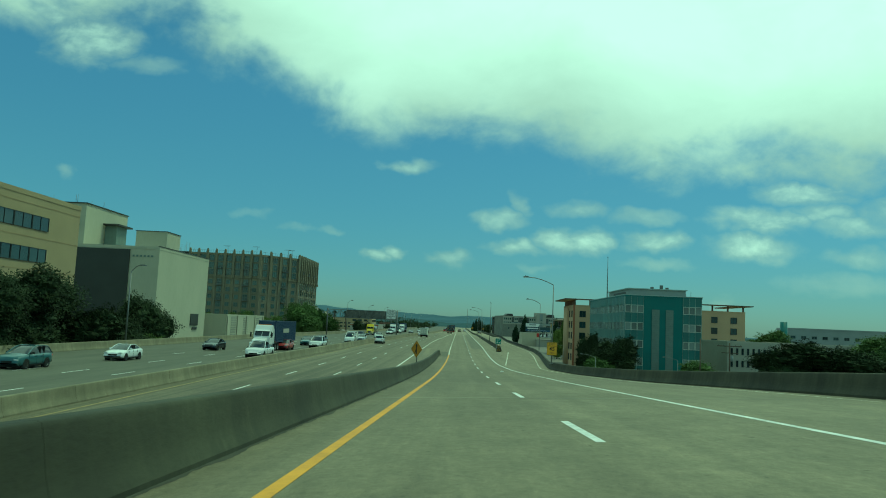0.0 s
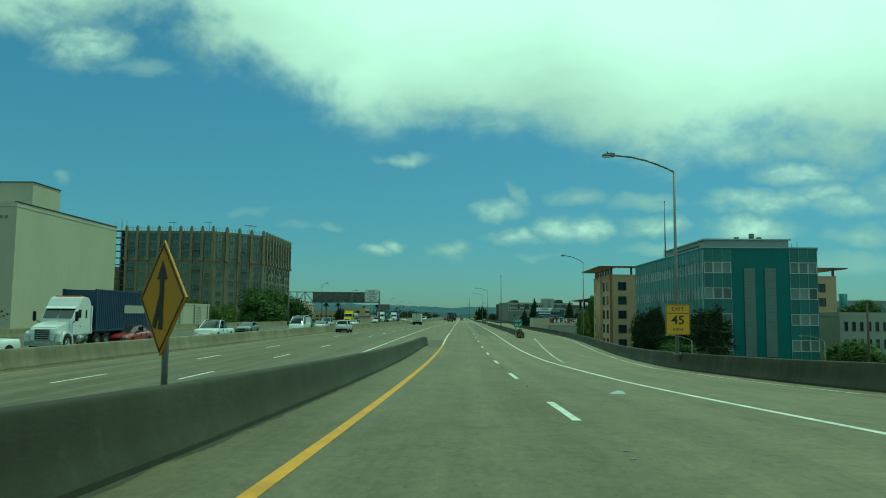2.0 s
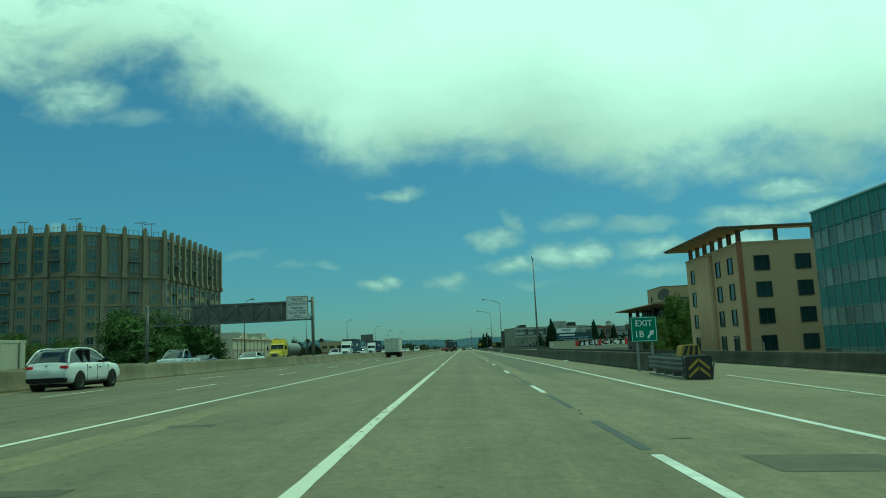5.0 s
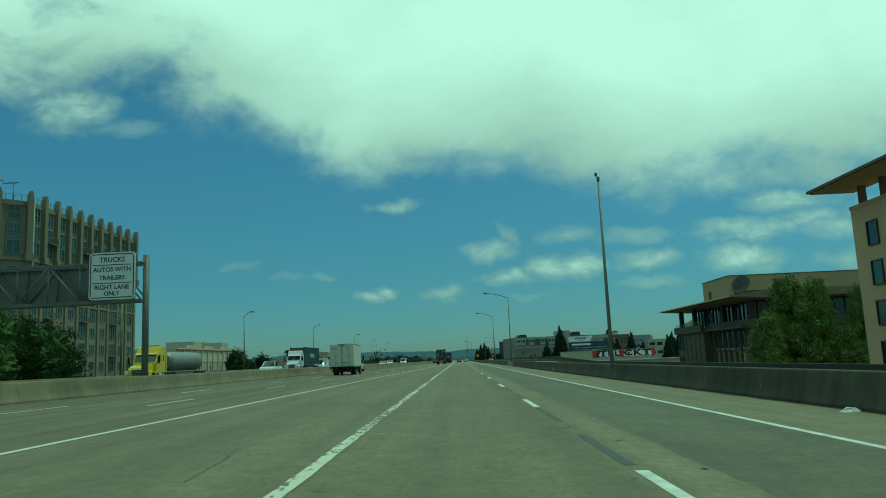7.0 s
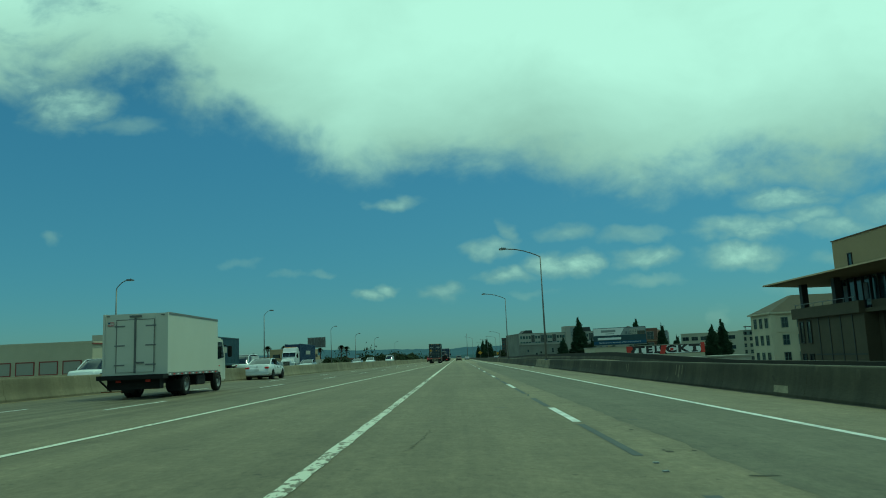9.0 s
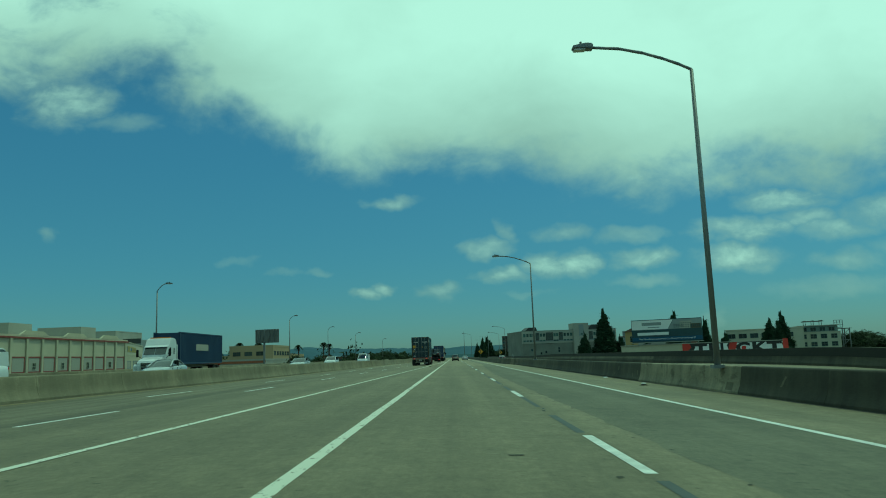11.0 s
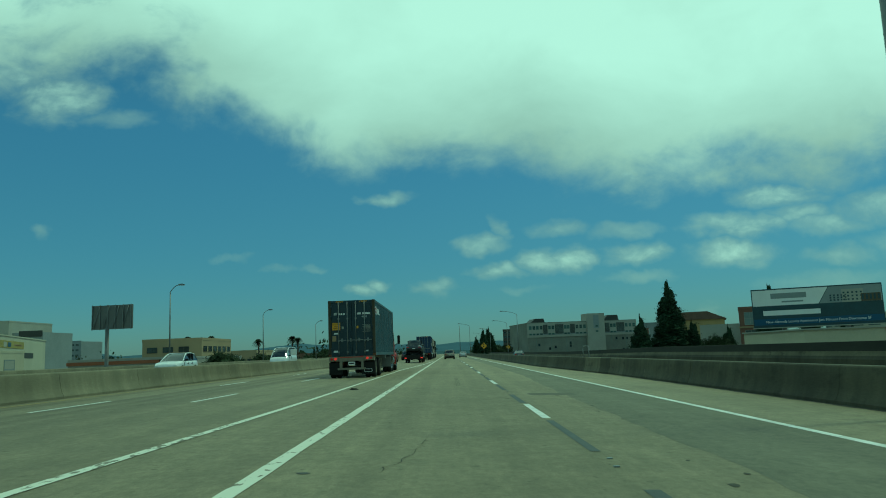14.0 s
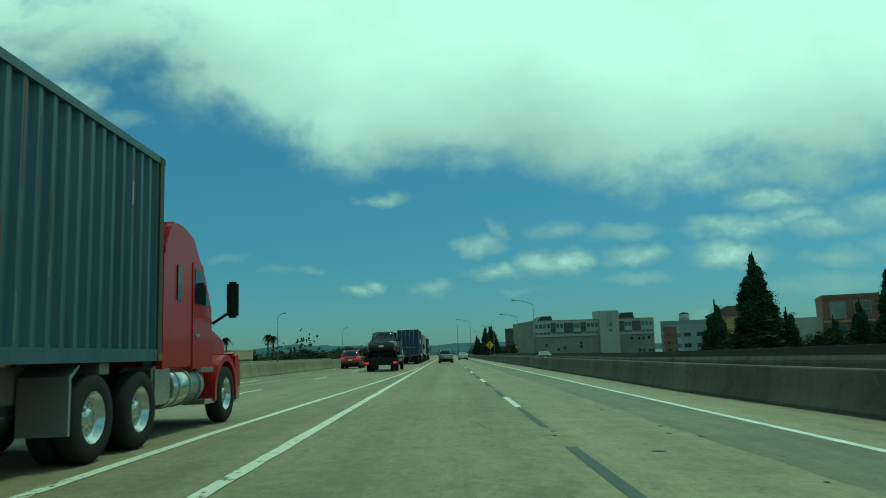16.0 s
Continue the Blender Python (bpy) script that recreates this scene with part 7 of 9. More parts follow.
part("bracket", box(-0.1, 0.02, -0.4, 0.6, 0.1, -0.32), "steel", s)


def diamond(label, x, y, zc, size, post_bottom, face="sign_yellow", turn=0.0):
    s = thing("merge_sign", label, "road sign", (x, y, zc), turn)
    d = size
    part("panel", plate([(d, 0), (0, d), (-d, 0), (0, -d)], 0, 0, 0, 0.02), face, s)
    rim = bmesh.new()
    a, b = d * 0.94, d * 0.90
    for i in range(4):
        p, q = [(1, 0), (0, 1), (-1, 0), (0, -1)][i], [(0, 1), (-1, 0), (0, -1), (1, 0)][i]
        bm_prism(rim, [(p[0] * a, p[1] * a), (q[0] * a, q[1] * a), (q[0] * b, q[1] * b), (p[0] * b, p[1] * b)], -0.008, 0.0, "y")
    part("border", rim, "sign_black", s)
    bm = bmesh.new()
    k = d / 0.62
    for o in ([(-0.05, -0.34), (0.05, -0.34), (0.05, 0.20), (0.13, 0.20), (0.0, 0.40), (-0.13, 0.20), (-0.05, 0.20)], [(-0.22, -0.30), (-0.14, -0.34), (-0.03, -0.10), (-0.06, 0.02)]):
        bm_prism(bm, [(u_ * k, v_ * k) for u_, v_ in o], -0.010, 0.0, "y")
    part("arrow", bm, "sign_black", s)
    part("post", tube((0, 0.07, post_bottom - zc), (0, 0.07, d * 0.6), 0.04, n=8), "steel", s)
    return s


diamond("yellow diamond merge sign on a post above the barrier", -3.55, 56.0, 2.88, 0.68, 1.7, "sign_old_yellow", -46)
diamond("yellow diamond merge sign on the distant shoulder", 9.2, 526, 2.6, 0.86, -0.4)
diamond("small yellow diamond sign beside the exit lane", 18.2, 560, 2.2, 0.7, -0.6)

# exit number sign and crash cushion at the nose of the gore
s = thing("exit_sign", "green exit number sign with a white arrow on posts", "road sign", (8.35, 157.2, 1.72))
part("panel", plate(round_rect(1.24, 1.20, 0.07), 0, 0, 0, 0.03), "sign_green", s)
bm = bmesh.new()
for x0, z0, x1, z1 in ((-0.57, 0.535, 0.57, 0.56), (-0.57, -0.56, 0.57, -0.535), (-0.585, -0.53, -0.56, 0.53), (0.56, -0.53, 0.585, 0.53)):
    bm_box(bm, x0, -0.008, z0, x1, 0.0, z1)
part("border", bm, "sign_white", s)
text_part("legend", "EXIT", 0.40, "sign_white", s, (0, -0.01, 0.27), bold=0.004)
text_part("legend", "1B", 0.44, "sign_white", s, (-0.24, -0.01, -0.24), bold=0.006)
bm = bm_prism(bmesh.new(), [(0.12, -0.40), (0.18, -0.46), (0.36, -0.24), (0.42, -0.30), (0.46, -0.06), (0.22, -0.10), (0.28, -0.17)], -0.012, 0.0, "y")
part("arrow", bm, "sign_white", s)
for x in (-0.35, 0.35):
    part("post", box(x - 0.05, 0.03, -2.1, x + 0.05, 0.12, 0.4), "steel", s)

gz = road_z(8.0, 150)
a = thing("crash_cushion", "battered crash cushion with yellow and black chevrons on its nose", "crash cushion", (8.0, 148.3, gz), -3.0)
part("nose", prism(round_rect(0.94, 0.80, 0.10), 0, 0.25, "y"), "sign_black", a).location = (0, 0, 0.42)
for i in range(2):
    for sgn in (-1, 1):
        part("chevron", prism([(sgn * 0.02, 0.36 + 0.27 * i), (sgn * 0.36, 0.06 + 0.27 * i), (sgn * 0.36, 0.17 + 0.27 * i), (sgn * 0.02, 0.47 + 0.27 * i)], -0.012, -0.002, "y"), "worn_yellow", a)
for sgn in (-1, 1):
    for k in range(3):
        bm = bmesh.new()
        out = [(sgn * (0.46 + 0.05 * abs(math.sin(j * math.pi / 2))), 0.25 + j * 0.09) for j in range(7)]
        ring = [[bm.verts.new((x + sgn * 0.02 * k, y, z)) for x, z in out] for y in (0.3 + k * 1.9, 2.35 + k * 1.9)]
        for j in range(6):
            bm.faces.new((ring[0][j], ring[0][j + 1], ring[1][j + 1], ring[1][j]))
        bmesh.ops.solidify(bm, geom=bm.faces[:], thickness=0.02)
        part("side_rail", bm, "steel", a, "corrugated grey steel rail")
for k in range(4):
    part("diaphragm", box(-0.42, 0.6 + 1.55 * k, 0.05, 0.42, 0.75 + 1.55 * k, 0.85), "dark_steel", a)
hood = part("hood", prism([(-0.42, 0.80), (0.30, 0.80), (0.24, 1.22), (-0.34, 1.22)], 0.7, 1.5, "y", 0.03), "worn_yellow", a, "dirty yellow hood with black slanted stripes")
for k in range(3):
    part("hood_stripe", prism([(-0.36 + 0.22 * k, 0.84), (-0.25 + 0.22 * k, 0.84), (-0.13 + 0.17 * k, 1.19), (-0.24 + 0.17 * k, 1.19)], 0.69, 0.699, "y"), "sign_black", hood)
part("lifting_bar", tube((0.50, 0.2, 0.1), (0.56, 0.1, 0.62), 0.03, n=8), "dark_steel", a)
part("skid", box(-0.5, 0.1, -0.02, 0.5, 6.4, 0.06), "dark_steel", a)


# sign bridge across the opposite lanes
def gantry():
    y, x0, x1, z0, z1 = 211.0, -38.5, -18.3, 5.45, 7.65
    g = thing("sign_gantry", "grey steel truss sign bridge across the opposite lanes", "sign gantry")
    for zz in (z0, z1):
        for yy in (y - 0.5, y + 0.5):
            part("chord", box(x0, yy - 0.07, zz - 0.07, x1, yy + 0.07, zz + 0.07), "dark_steel", g)
    n = 11
    for yy in (y - 0.5, y + 0.5):
        for i in range(n):
            a, c = x0 + (x1 - x0) * i / n, x0 + (x1 - x0) * (i + 1) / n
            part("brace", tube((a, yy, z0 if i % 2 else z1), (c, yy, z1 if i % 2 else z0), 0.05, n=6), "dark_steel", g)
            part("upright", tube((a, yy, z0), (a, yy, z1), 0.05, n=6), "dark_steel", g)
    for i in range(n + 1):
        a = x0 + (x1 - x0) * i / n
        part("cross_tie", box(a - 0.04, y - 0.5, z1 - 0.04, a + 0.04, y + 0.5, z1 + 0.04), "dark_steel", g)
    part("sign_back", box(-33.2, y + 0.6, z0 - 0.1, -21.6, y + 0.68, z1 + 0.1), "dark_steel", g, "dull back of a wide sign")
    part("column", tube((-18.25, y, 0.2), (-18.25, y, z1 + 0.5), 0.19, n=12), "dark_steel", g)
    part("column", tube((x0, y, 0.1), (x0, y, z1 + 0.3), 0.19, n=12), "dark_steel", g)
    s = part("lane_sign", plate(round_rect(2.7, 2.75, 0.22), -19.95, 6.92, y - 0.72, y - 0.66), "sign_white", g, "white lane sign with black lettering")
    bm = bmesh.new()
    for a0, c0, a1, c1 in ((-1.22, 1.24, 1.22, 1.29), (-1.22, -1.29, 1.22, -1.24), (-1.28, -1.2, -1.23, 1.2), (1.23, -1.2, 1.28, 1.2), (-1.15, 0.62, 1.15, 0.66), (-1.15, -0.44, 1.15, -0.40)):
        bm_box(bm, -19.95 + a0, y - 0.735, 6.92 + c0, -19.95 + a1, y - 0.72, 6.92 + c1)
    part("border", bm, "sign_black", s)
    for body, z, size in (("TRUCKS", 0.93, 0.42), ("AUTOS WITH", 0.36, 0.38), ("TRAILERS", -0.12, 0.38), ("RIGHT LANE", -0.68, 0.38), ("ONLY", -1.04, 0.36)):
        text_part("legend", body, size, "sign_black", s, (-19.95, y - 0.73, 6.92 + z), squeeze=0.95, bold=0.004)


gantry()

# hoarding seen from behind beside the opposite lanes
h = thing("billboard", "grey back of a billboard on a single steel column", "billboard", (-38.4, 418, 0), -8)
part("panel", box(-2.5, 0, 5.35, 2.5, 0.25, 8.1), "dark_steel", h)
for i in range(6):
    part("stringer", box(-2.45 + 0.96 * i, -0.12, 5.3, -2.37 + 0.96 * i, 0, 8.15), "steel", h)
for i in range(4):
    part("brace", tube((-2.2 + 1.2 * i, -0.08, 5.5), (-1.5 + 1.2 * i, -0.08, 8.0), 0.04, n=6), "steel", h)
part("column", tube((-0.6, 0.1, GROUND), (-0.6, 0.1, 5.5), 0.22, n=12), "dark_steel", h)

# ---- vehicles ----
def lathe(profile, n=20):
    """Turns (radius, x) pairs round the x axis."""
    bm = bmesh.new()
    rings = [[bm.verts.new((x, r * math.cos(2 * math.pi * i / n), r * math.sin(2 * math.pi * i / n))) for i in range(n)] for r, x in profile]
    for a, b in zip(rings, rings[1:]):
        for i in range(n):
            f = bm.faces.new((a[i], a[(i + 1) % n], b[(i + 1) % n], b[i]))
            f.smooth = True
    bmesh.ops.recalc_face_normals(bm, faces=bm.faces[:])
    return bm


WHEELS = {}


def wheel(root, x, y, r, w, side, rim="chrome", dual=False):
    """A wheel with its outer face towards side (+1 right, -1 left)."""
    key = (r, w, rim)
    if key not in WHEELS:
        tyre = to_mesh("tyre", lathe([(r * 0.60, -w * 0.46), (r * 0.72, -w * 0.5), (r * 0.93, -w * 0.47), (r, -w * 0.33), (r, w * 0.33), (r * 0.93, w * 0.47), (r * 0.72, w * 0.5), (r * 0.60, w * 0.46)], 24), "tyre")
        bm = lathe([(0.001, w * 0.20), (r * 0.16, w * 0.30), (r * 0.20, w * 0.20), (r * 0.34, w * 0.12), (r * 0.52, w * 0.16), (r * 0.56, w * 0.40), (r * 0.62, w * 0.45), (r * 0.60, -w * 0.4), (0.001, -w * 0.38)], 24)
        for i in range(8):
            a = 2 * math.pi * i / 8
            bm_box(bm, w * 0.13, r * 0.27 * math.cos(a) - 0.02, r * 0.27 * math.sin(a) - 0.02, w * 0.24, r * 0.27 * math.cos(a) + 0.02, r * 0.27 * math.sin(a) + 0.02)
        WHEELS[key] = tyre, to_mesh("rim", bm, rim)
    tyre, rim_me = WHEELS[key]
    for k in range(2 if dual else 1):
        o = new("wheel")
        o.parent = root
        o.matrix_basis = pose(x - side * k * (w + 0.04), y, r, 0, 0, 0 if side > 0 else 180)
        for nm, me in (("tyre", tyre), ("rim", rim_me)):
            c = new(nm, me)
            c.parent = o


CARS = {
    # length, width, outline of the body, outline of the glasshouse, wheel y (back, front), radius
    "sedan": (4.65, 1.84, [(0, 0.42), (0.02, 0.80), (0.12, 1.0), (0.75, 1.06), (3.2, 0.98), (4.1, 0.88), (4.55, 0.72), (4.65, 0.45), (4.5, 0.24), (0.15, 0.24)],
              [(0.55, 1.02), (1.35, 1.40), (1.9, 1.46), (2.55, 1.42), (3.45, 0.96)], (0.92, 3.78), 0.33),
    "suv": (4.6, 1.86, [(0, 0.45), (0.02, 0.95), (0.10, 1.12), (0.6, 1.12), (3.3, 1.10), (4.2, 1.00), (4.52, 0.85), (4.6, 0.5), (4.45, 0.28), (0.12, 0.28)],
            [(0.10, 1.10), (0.45, 1.60), (1.0, 1.70), (2.3, 1.68), (3.35, 1.08)], (0.88, 3.62), 0.36),
    "pickup": (5.7, 2.0, [(0, 0.55), (0.0, 1.08), (0.05, 1.12), (2.2, 1.12), (4.2, 1.15), (5.4, 1.08), (5.65, 0.95), (5.7, 0.5), (5.5, 0.35), (0.1, 0.40)],
               [(2.15, 1.12), (2.35, 1.78), (2.9, 1.86), (3.5, 1.84), (4.35, 1.14)], (1.15, 4.75), 0.40),
    "van": (5.6, 2.02, [(0, 0.45), (0.0, 1.3), (0.05, 1.35), (3.0, 1.35), (4.5, 1.30), (5.4, 1.05), (5.6, 0.8), (5.58, 0.45), (5.4, 0.30), (0.1, 0.30)],
            [(0.03, 1.33), (0.12, 2.15), (0.4, 2.25), (4.0, 2.22), (5.0, 1.18)], (1.1, 4.55), 0.35),
}


def car(kind, label, colour, x, y, z, turn=0.0, name="car", lit=False):
    """y: the back bumper of a car that drives ahead (turn 0) or towards the camera (turn 180)."""
    length, width, low, top, axles, r = CARS[kind]
    root = thing(name, label, "car" if kind != "pickup" else "pickup", (x, y, z), turn, "cars on the freeway")
    mat = paint("paint " + colour[0], colour[1])
    hw = width / 2
    crest = [p for p in low[1:-2]]
    sill = low[-1][1]
    # body drawn as rounded sections along the car
    ys = sorted(set([0.0, 0.06, 0.16, 0.35, 0.7, length - 0.7, length - 0.35, length - 0.16, length - 0.05, length] + [p[0] for p in crest] + [length * f for f in (0.3, 0.4, 0.5, 0.6, 0.7)]))
    bm = bmesh.new()
    rings = []
    for s in ys:
        e = min(s, length - s)
        w = hw * (1 - 0.13 * max(0.0, 1 - e / 0.55) ** 2)
        zt = interp(crest, s) - 0.05 * max(0.0, 1 - e / 0.12)
        zb = sill + 0.14 * max(0.0, 1 - e / 0.35)
        zm = zb + (zt - zb) * 0.52
        half = [(0.82, zb), (0.965, zb + 0.05), (0.99, zb + (zm - zb) * 0.5), (1.0, zm), (0.985, zm + (zt - zm) * 0.45), (0.955, zt - 0.07), (0.90, zt - 0.012), (0.55, zt + 0.015), (0.0, zt + 0.03)]
        if kind == "pickup" and 0.12 < s < 2.1:
            half[-3:] = [(0.90, zt), (0.84, zt - 0.03), (0.0, zt - 0.45)]
        rings.append([bm.verts.new((-k * w, s, t)) for k, t in half] + [bm.verts.new((k * w, s, t)) for k, t in half[-2::-1]])
    n = len(rings[0])
    for a, b in zip(rings, rings[1:]):
        for i in range(n):
            bm.faces.new((a[i], b[i], b[(i + 1) % n], a[(i + 1) % n]))
    bm.faces.new(rings[0])
    bm.faces.new(rings[-1][::-1])
    bmesh.ops.recalc_face_normals(bm, faces=bm.faces[:])
    for f in bm.faces:
        f.smooth = True
    body = part("body", bm, mat, root)
    # glasshouse with tumblehome and a rounded roof line
    roof, zb = max(t for _, t in top), min(t for _, t in top)
    lean = lambda t: hw * (0.91 - 0.20 * (t - zb) / (roof - zb) - 0.05 * max(0.0, (t - roof + 0.12) / 0.12))
    line = []
    for (s0, t0), (s1, t1) in zip(top, top[1:]):
        for f in (0, 0.25, 0.5, 0.75):
            line.append((s0 + (s1 - s0) * f, t0 + (t1 - t0) * f))
    line.append(top[-1])
    for _ in range(2):
        line = [line[0]] + [((p[0] + 2 * q[0] + u_[0]) / 4, (p[1] + 2 * q[1] + u_[1]) / 4) for p, q, u_ in zip(line, line[1:], line[2:])] + [line[-1]]

    def shell(pts, grow, lo=zb - 0.1):
        bm = bmesh.new()
        a = [[bm.verts.new((k * (lean(t) + grow), s, t + grow + (0.02 if abs(k) < 0.5 else 0))) for k in (-1, -0.45, 0.45, 1)] for s, t in pts]
        for p, q in zip(a, a[1:]):
            for i in range(3):
                bm.faces.new((p[i], p[i + 1], q[i + 1], q[i])).smooth = True
        return bm, a

    bm, a = shell(line, 0.0)
    for i in (0, 3):
        bm.faces.new([q[i] for q in a])
    bmesh.ops.recalc_face_normals(bm, faces=bm.faces[:])
    part("glasshouse", bm, "car_glass", root)
    keep = [(s, t) for s, t in line if t > zb + (roof - zb) * 0.86]
    bm, a = shell(keep, 0.010)
    bmesh.ops.solidify(bm, geom=bm.faces[:], thickness=-0.035)
    part("roof", bm, mat, root)
    solid_back = kind == "van"
    for sx in (-1, 1):
        # roof rails and screen pillars follow the glass line
        rail = bmesh.new()
        rings = [[rail.verts.new((sx * (lean(t0) - 0.005) + 0.042 * math.cos(q), s0 + 0.02 * math.sin(q), t0 + 0.042 * math.sin(q))) for q in [k * math.pi / 3 for k in range(6)]] for s0, t0 in line]
        for ra, rb in zip(rings, rings[1:]):
            for k in range(6):
                rail.faces.new((ra[k], ra[(k + 1) % 6], rb[(k + 1) % 6], rb[k]))
        rail.faces.new(rings[0])
        rail.faces.new(rings[-1])
        bmesh.ops.recalc_face_normals(rail, faces=rail.faces[:])
        part("pillar", rail, mat, root, "painted roof rail and screen pillars")
        for f in ([0.55] if kind == "pickup" else [0.30, 0.60]):
            s = top[1][0] + (top[-2][0] - top[1][0]) * f + 0.2
            zt = float(np.interp(s, [p[0] for p in line], [p[1] for p in line])) - 0.05
            part("pillar", prism([(s - 0.05, zb), (s + 0.05, zb), (s, zt), (s - 0.09, zt)], sx * lean(zt) - 0.004, sx * lean(zb) + 0.004), "black", root)
        if solid_back:
            part("side_panel", prism([(0.12, 1.30), (3.35, 1.30), (3.2, 2.05), (0.2, 2.05)], sx * hw * 0.70, sx * hw * 0.925), mat, root)
        for s in ([2.3, 3.4] if kind == "pickup" else [3.45, 4.3] if kind == "van" else [1.45, 2.3, 3.25]):
            part("door_seam", box(min(sx * (hw - 0.03), sx * (hw + 0.001)), s - 0.008, sill + 0.12, max(sx * (hw - 0.03), sx * (hw + 0.001)), s + 0.008, interp(crest, s) - 0.10), "black", body)
            if s != 3.25:
                part("door_handle", box(min(sx * (hw - 0.02), sx * (hw + 0.02)), s + 0.10, interp(crest, s) - 0.24, max(sx * (hw - 0.02), sx * (hw + 0.02)), s + 0.30, interp(crest, s) - 0.20, 0.008), mat if kind == "sedan" else "black", body)
        part("rocker", box(min(sx * hw * 0.9, sx * (hw * 0.985)), axles[0] + r + 0.1, sill - 0.03, max(sx * hw * 0.9, sx * (hw * 0.985)), axles[1] - r - 0.1, sill + 0.07, 0.015), "black", root)
        part("mirror", box(min(sx * hw * 0.9, sx * (hw + 0.17)), top[-1][0] - 0.50, zb + 0.02, max(sx * hw * 0.9, sx * (hw + 0.17)), top[-1][0] - 0.36, zb + 0.17, 0.035), mat if kind == "sedan" else "black", root)
        zz = low[2][1] - 0.17
        part("tail_lamp", box(min(sx * hw * 0.58, sx * hw * 0.90), -0.015, zz - 0.08, max(sx * hw * 0.58, sx * hw * 0.90), 0.22, zz + 0.05, 0.025), "lamp_lit" if lit else "lamp_red", root)
        part("head_lamp", box(min(sx * hw * 0.55, sx * hw * 0.90), length - 0.30, 0.64, max(sx * hw * 0.55, sx * hw * 0.90), length - 0.02, 0.78, 0.03), "lamp_clear", root)
        for i, wy in enumerate(axles):
            wheel(root, sx * (hw - 0.085), wy, r, 0.22, sx)
            part("wheel_arch", tube((sx * (hw - 0.25), wy, r + 0.01), (sx * (hw + 0.004), wy, r + 0.01), r * 1.14, n=24), "black", root)
    part("rear_bumper", box(-hw * 0.88, -0.045, sill + 0.06, hw * 0.88, 0.16, sill + 0.30, 0.05), "black" if kind in ("suv", "pickup") else mat, root)
    part("number_plate", box(-0.17, -0.052, 0.60 if kind == "sedan" else 0.72, 0.17, -0.02, 0.72 if kind == "sedan" else 0.84), "sign_white", root)
    part("emblem", box(-0.05, -0.02, low[2][1] - 0.13, 0.05, 0.06, low[2][1] - 0.09, 0.01), "chrome", root)
    part("grille", box(-hw * 0.45, length - 0.06, 0.46, hw * 0.45, length + 0.008, 0.62, 0.02), "black", root)
    part("underbody", box(-hw * 0.75, 0.4, 0.15, hw * 0.75, length - 0.4, 0.34), "black", root)
    return root


WHITE, SILVER, DARK, REDC, TEALC, GREY, BLUEC = (("white", (0.68, 0.69, 0.68)), ("silver", (0.38, 0.40, 0.41)), ("dark", (0.02, 0.025, 0.03)), ("red", (0.25, 0.02, 0.02)),
                                                   ("teal", (0.03, 0.09, 0.10)), ("grey", (0.12, 0.13, 0.13)), ("blue", (0.03, 0.06, 0.14)))
mz = main_z
car("suv", "white compact crossover driving beside the median barrier", WHITE, -16.8, 151.0, mz(-16.8), name="suv")
car("sedan", "white sedan with black glass beside the median", WHITE, -14.3, 268.7, mz(-14.3))
# ahead in the slowing queue
car("suv", "dark red crossover in the slowing traffic queue", REDC, -8.6, 443.0, mz(-8.6), name="suv", lit=True)
car("van", "white van in the slowing traffic queue", WHITE, -8.4, 505.0, mz(-8.4), name="van")
car("suv", "beige minivan in the joining lane far ahead", ("beige", (0.24, 0.22, 0.17)), 0.2, 469.0, road_z(0.2, 469), name="suv")
car("sedan", "silver sedan far ahead beside the shoulder", SILVER, 3.6, 521.0, road_z(3.6, 521))
car("suv", "dark crossover far ahead in the queue", DARK, -7.6, 468.0, mz(-7.6), name="suv")
car("sedan", "grey sedan far ahead in the queue", GREY, -8.0, 485.0, mz(-8))
car("sedan", "dark sedan on the exit lane far ahead", DARK, 13.0, 470.0, road_z(13, 470))
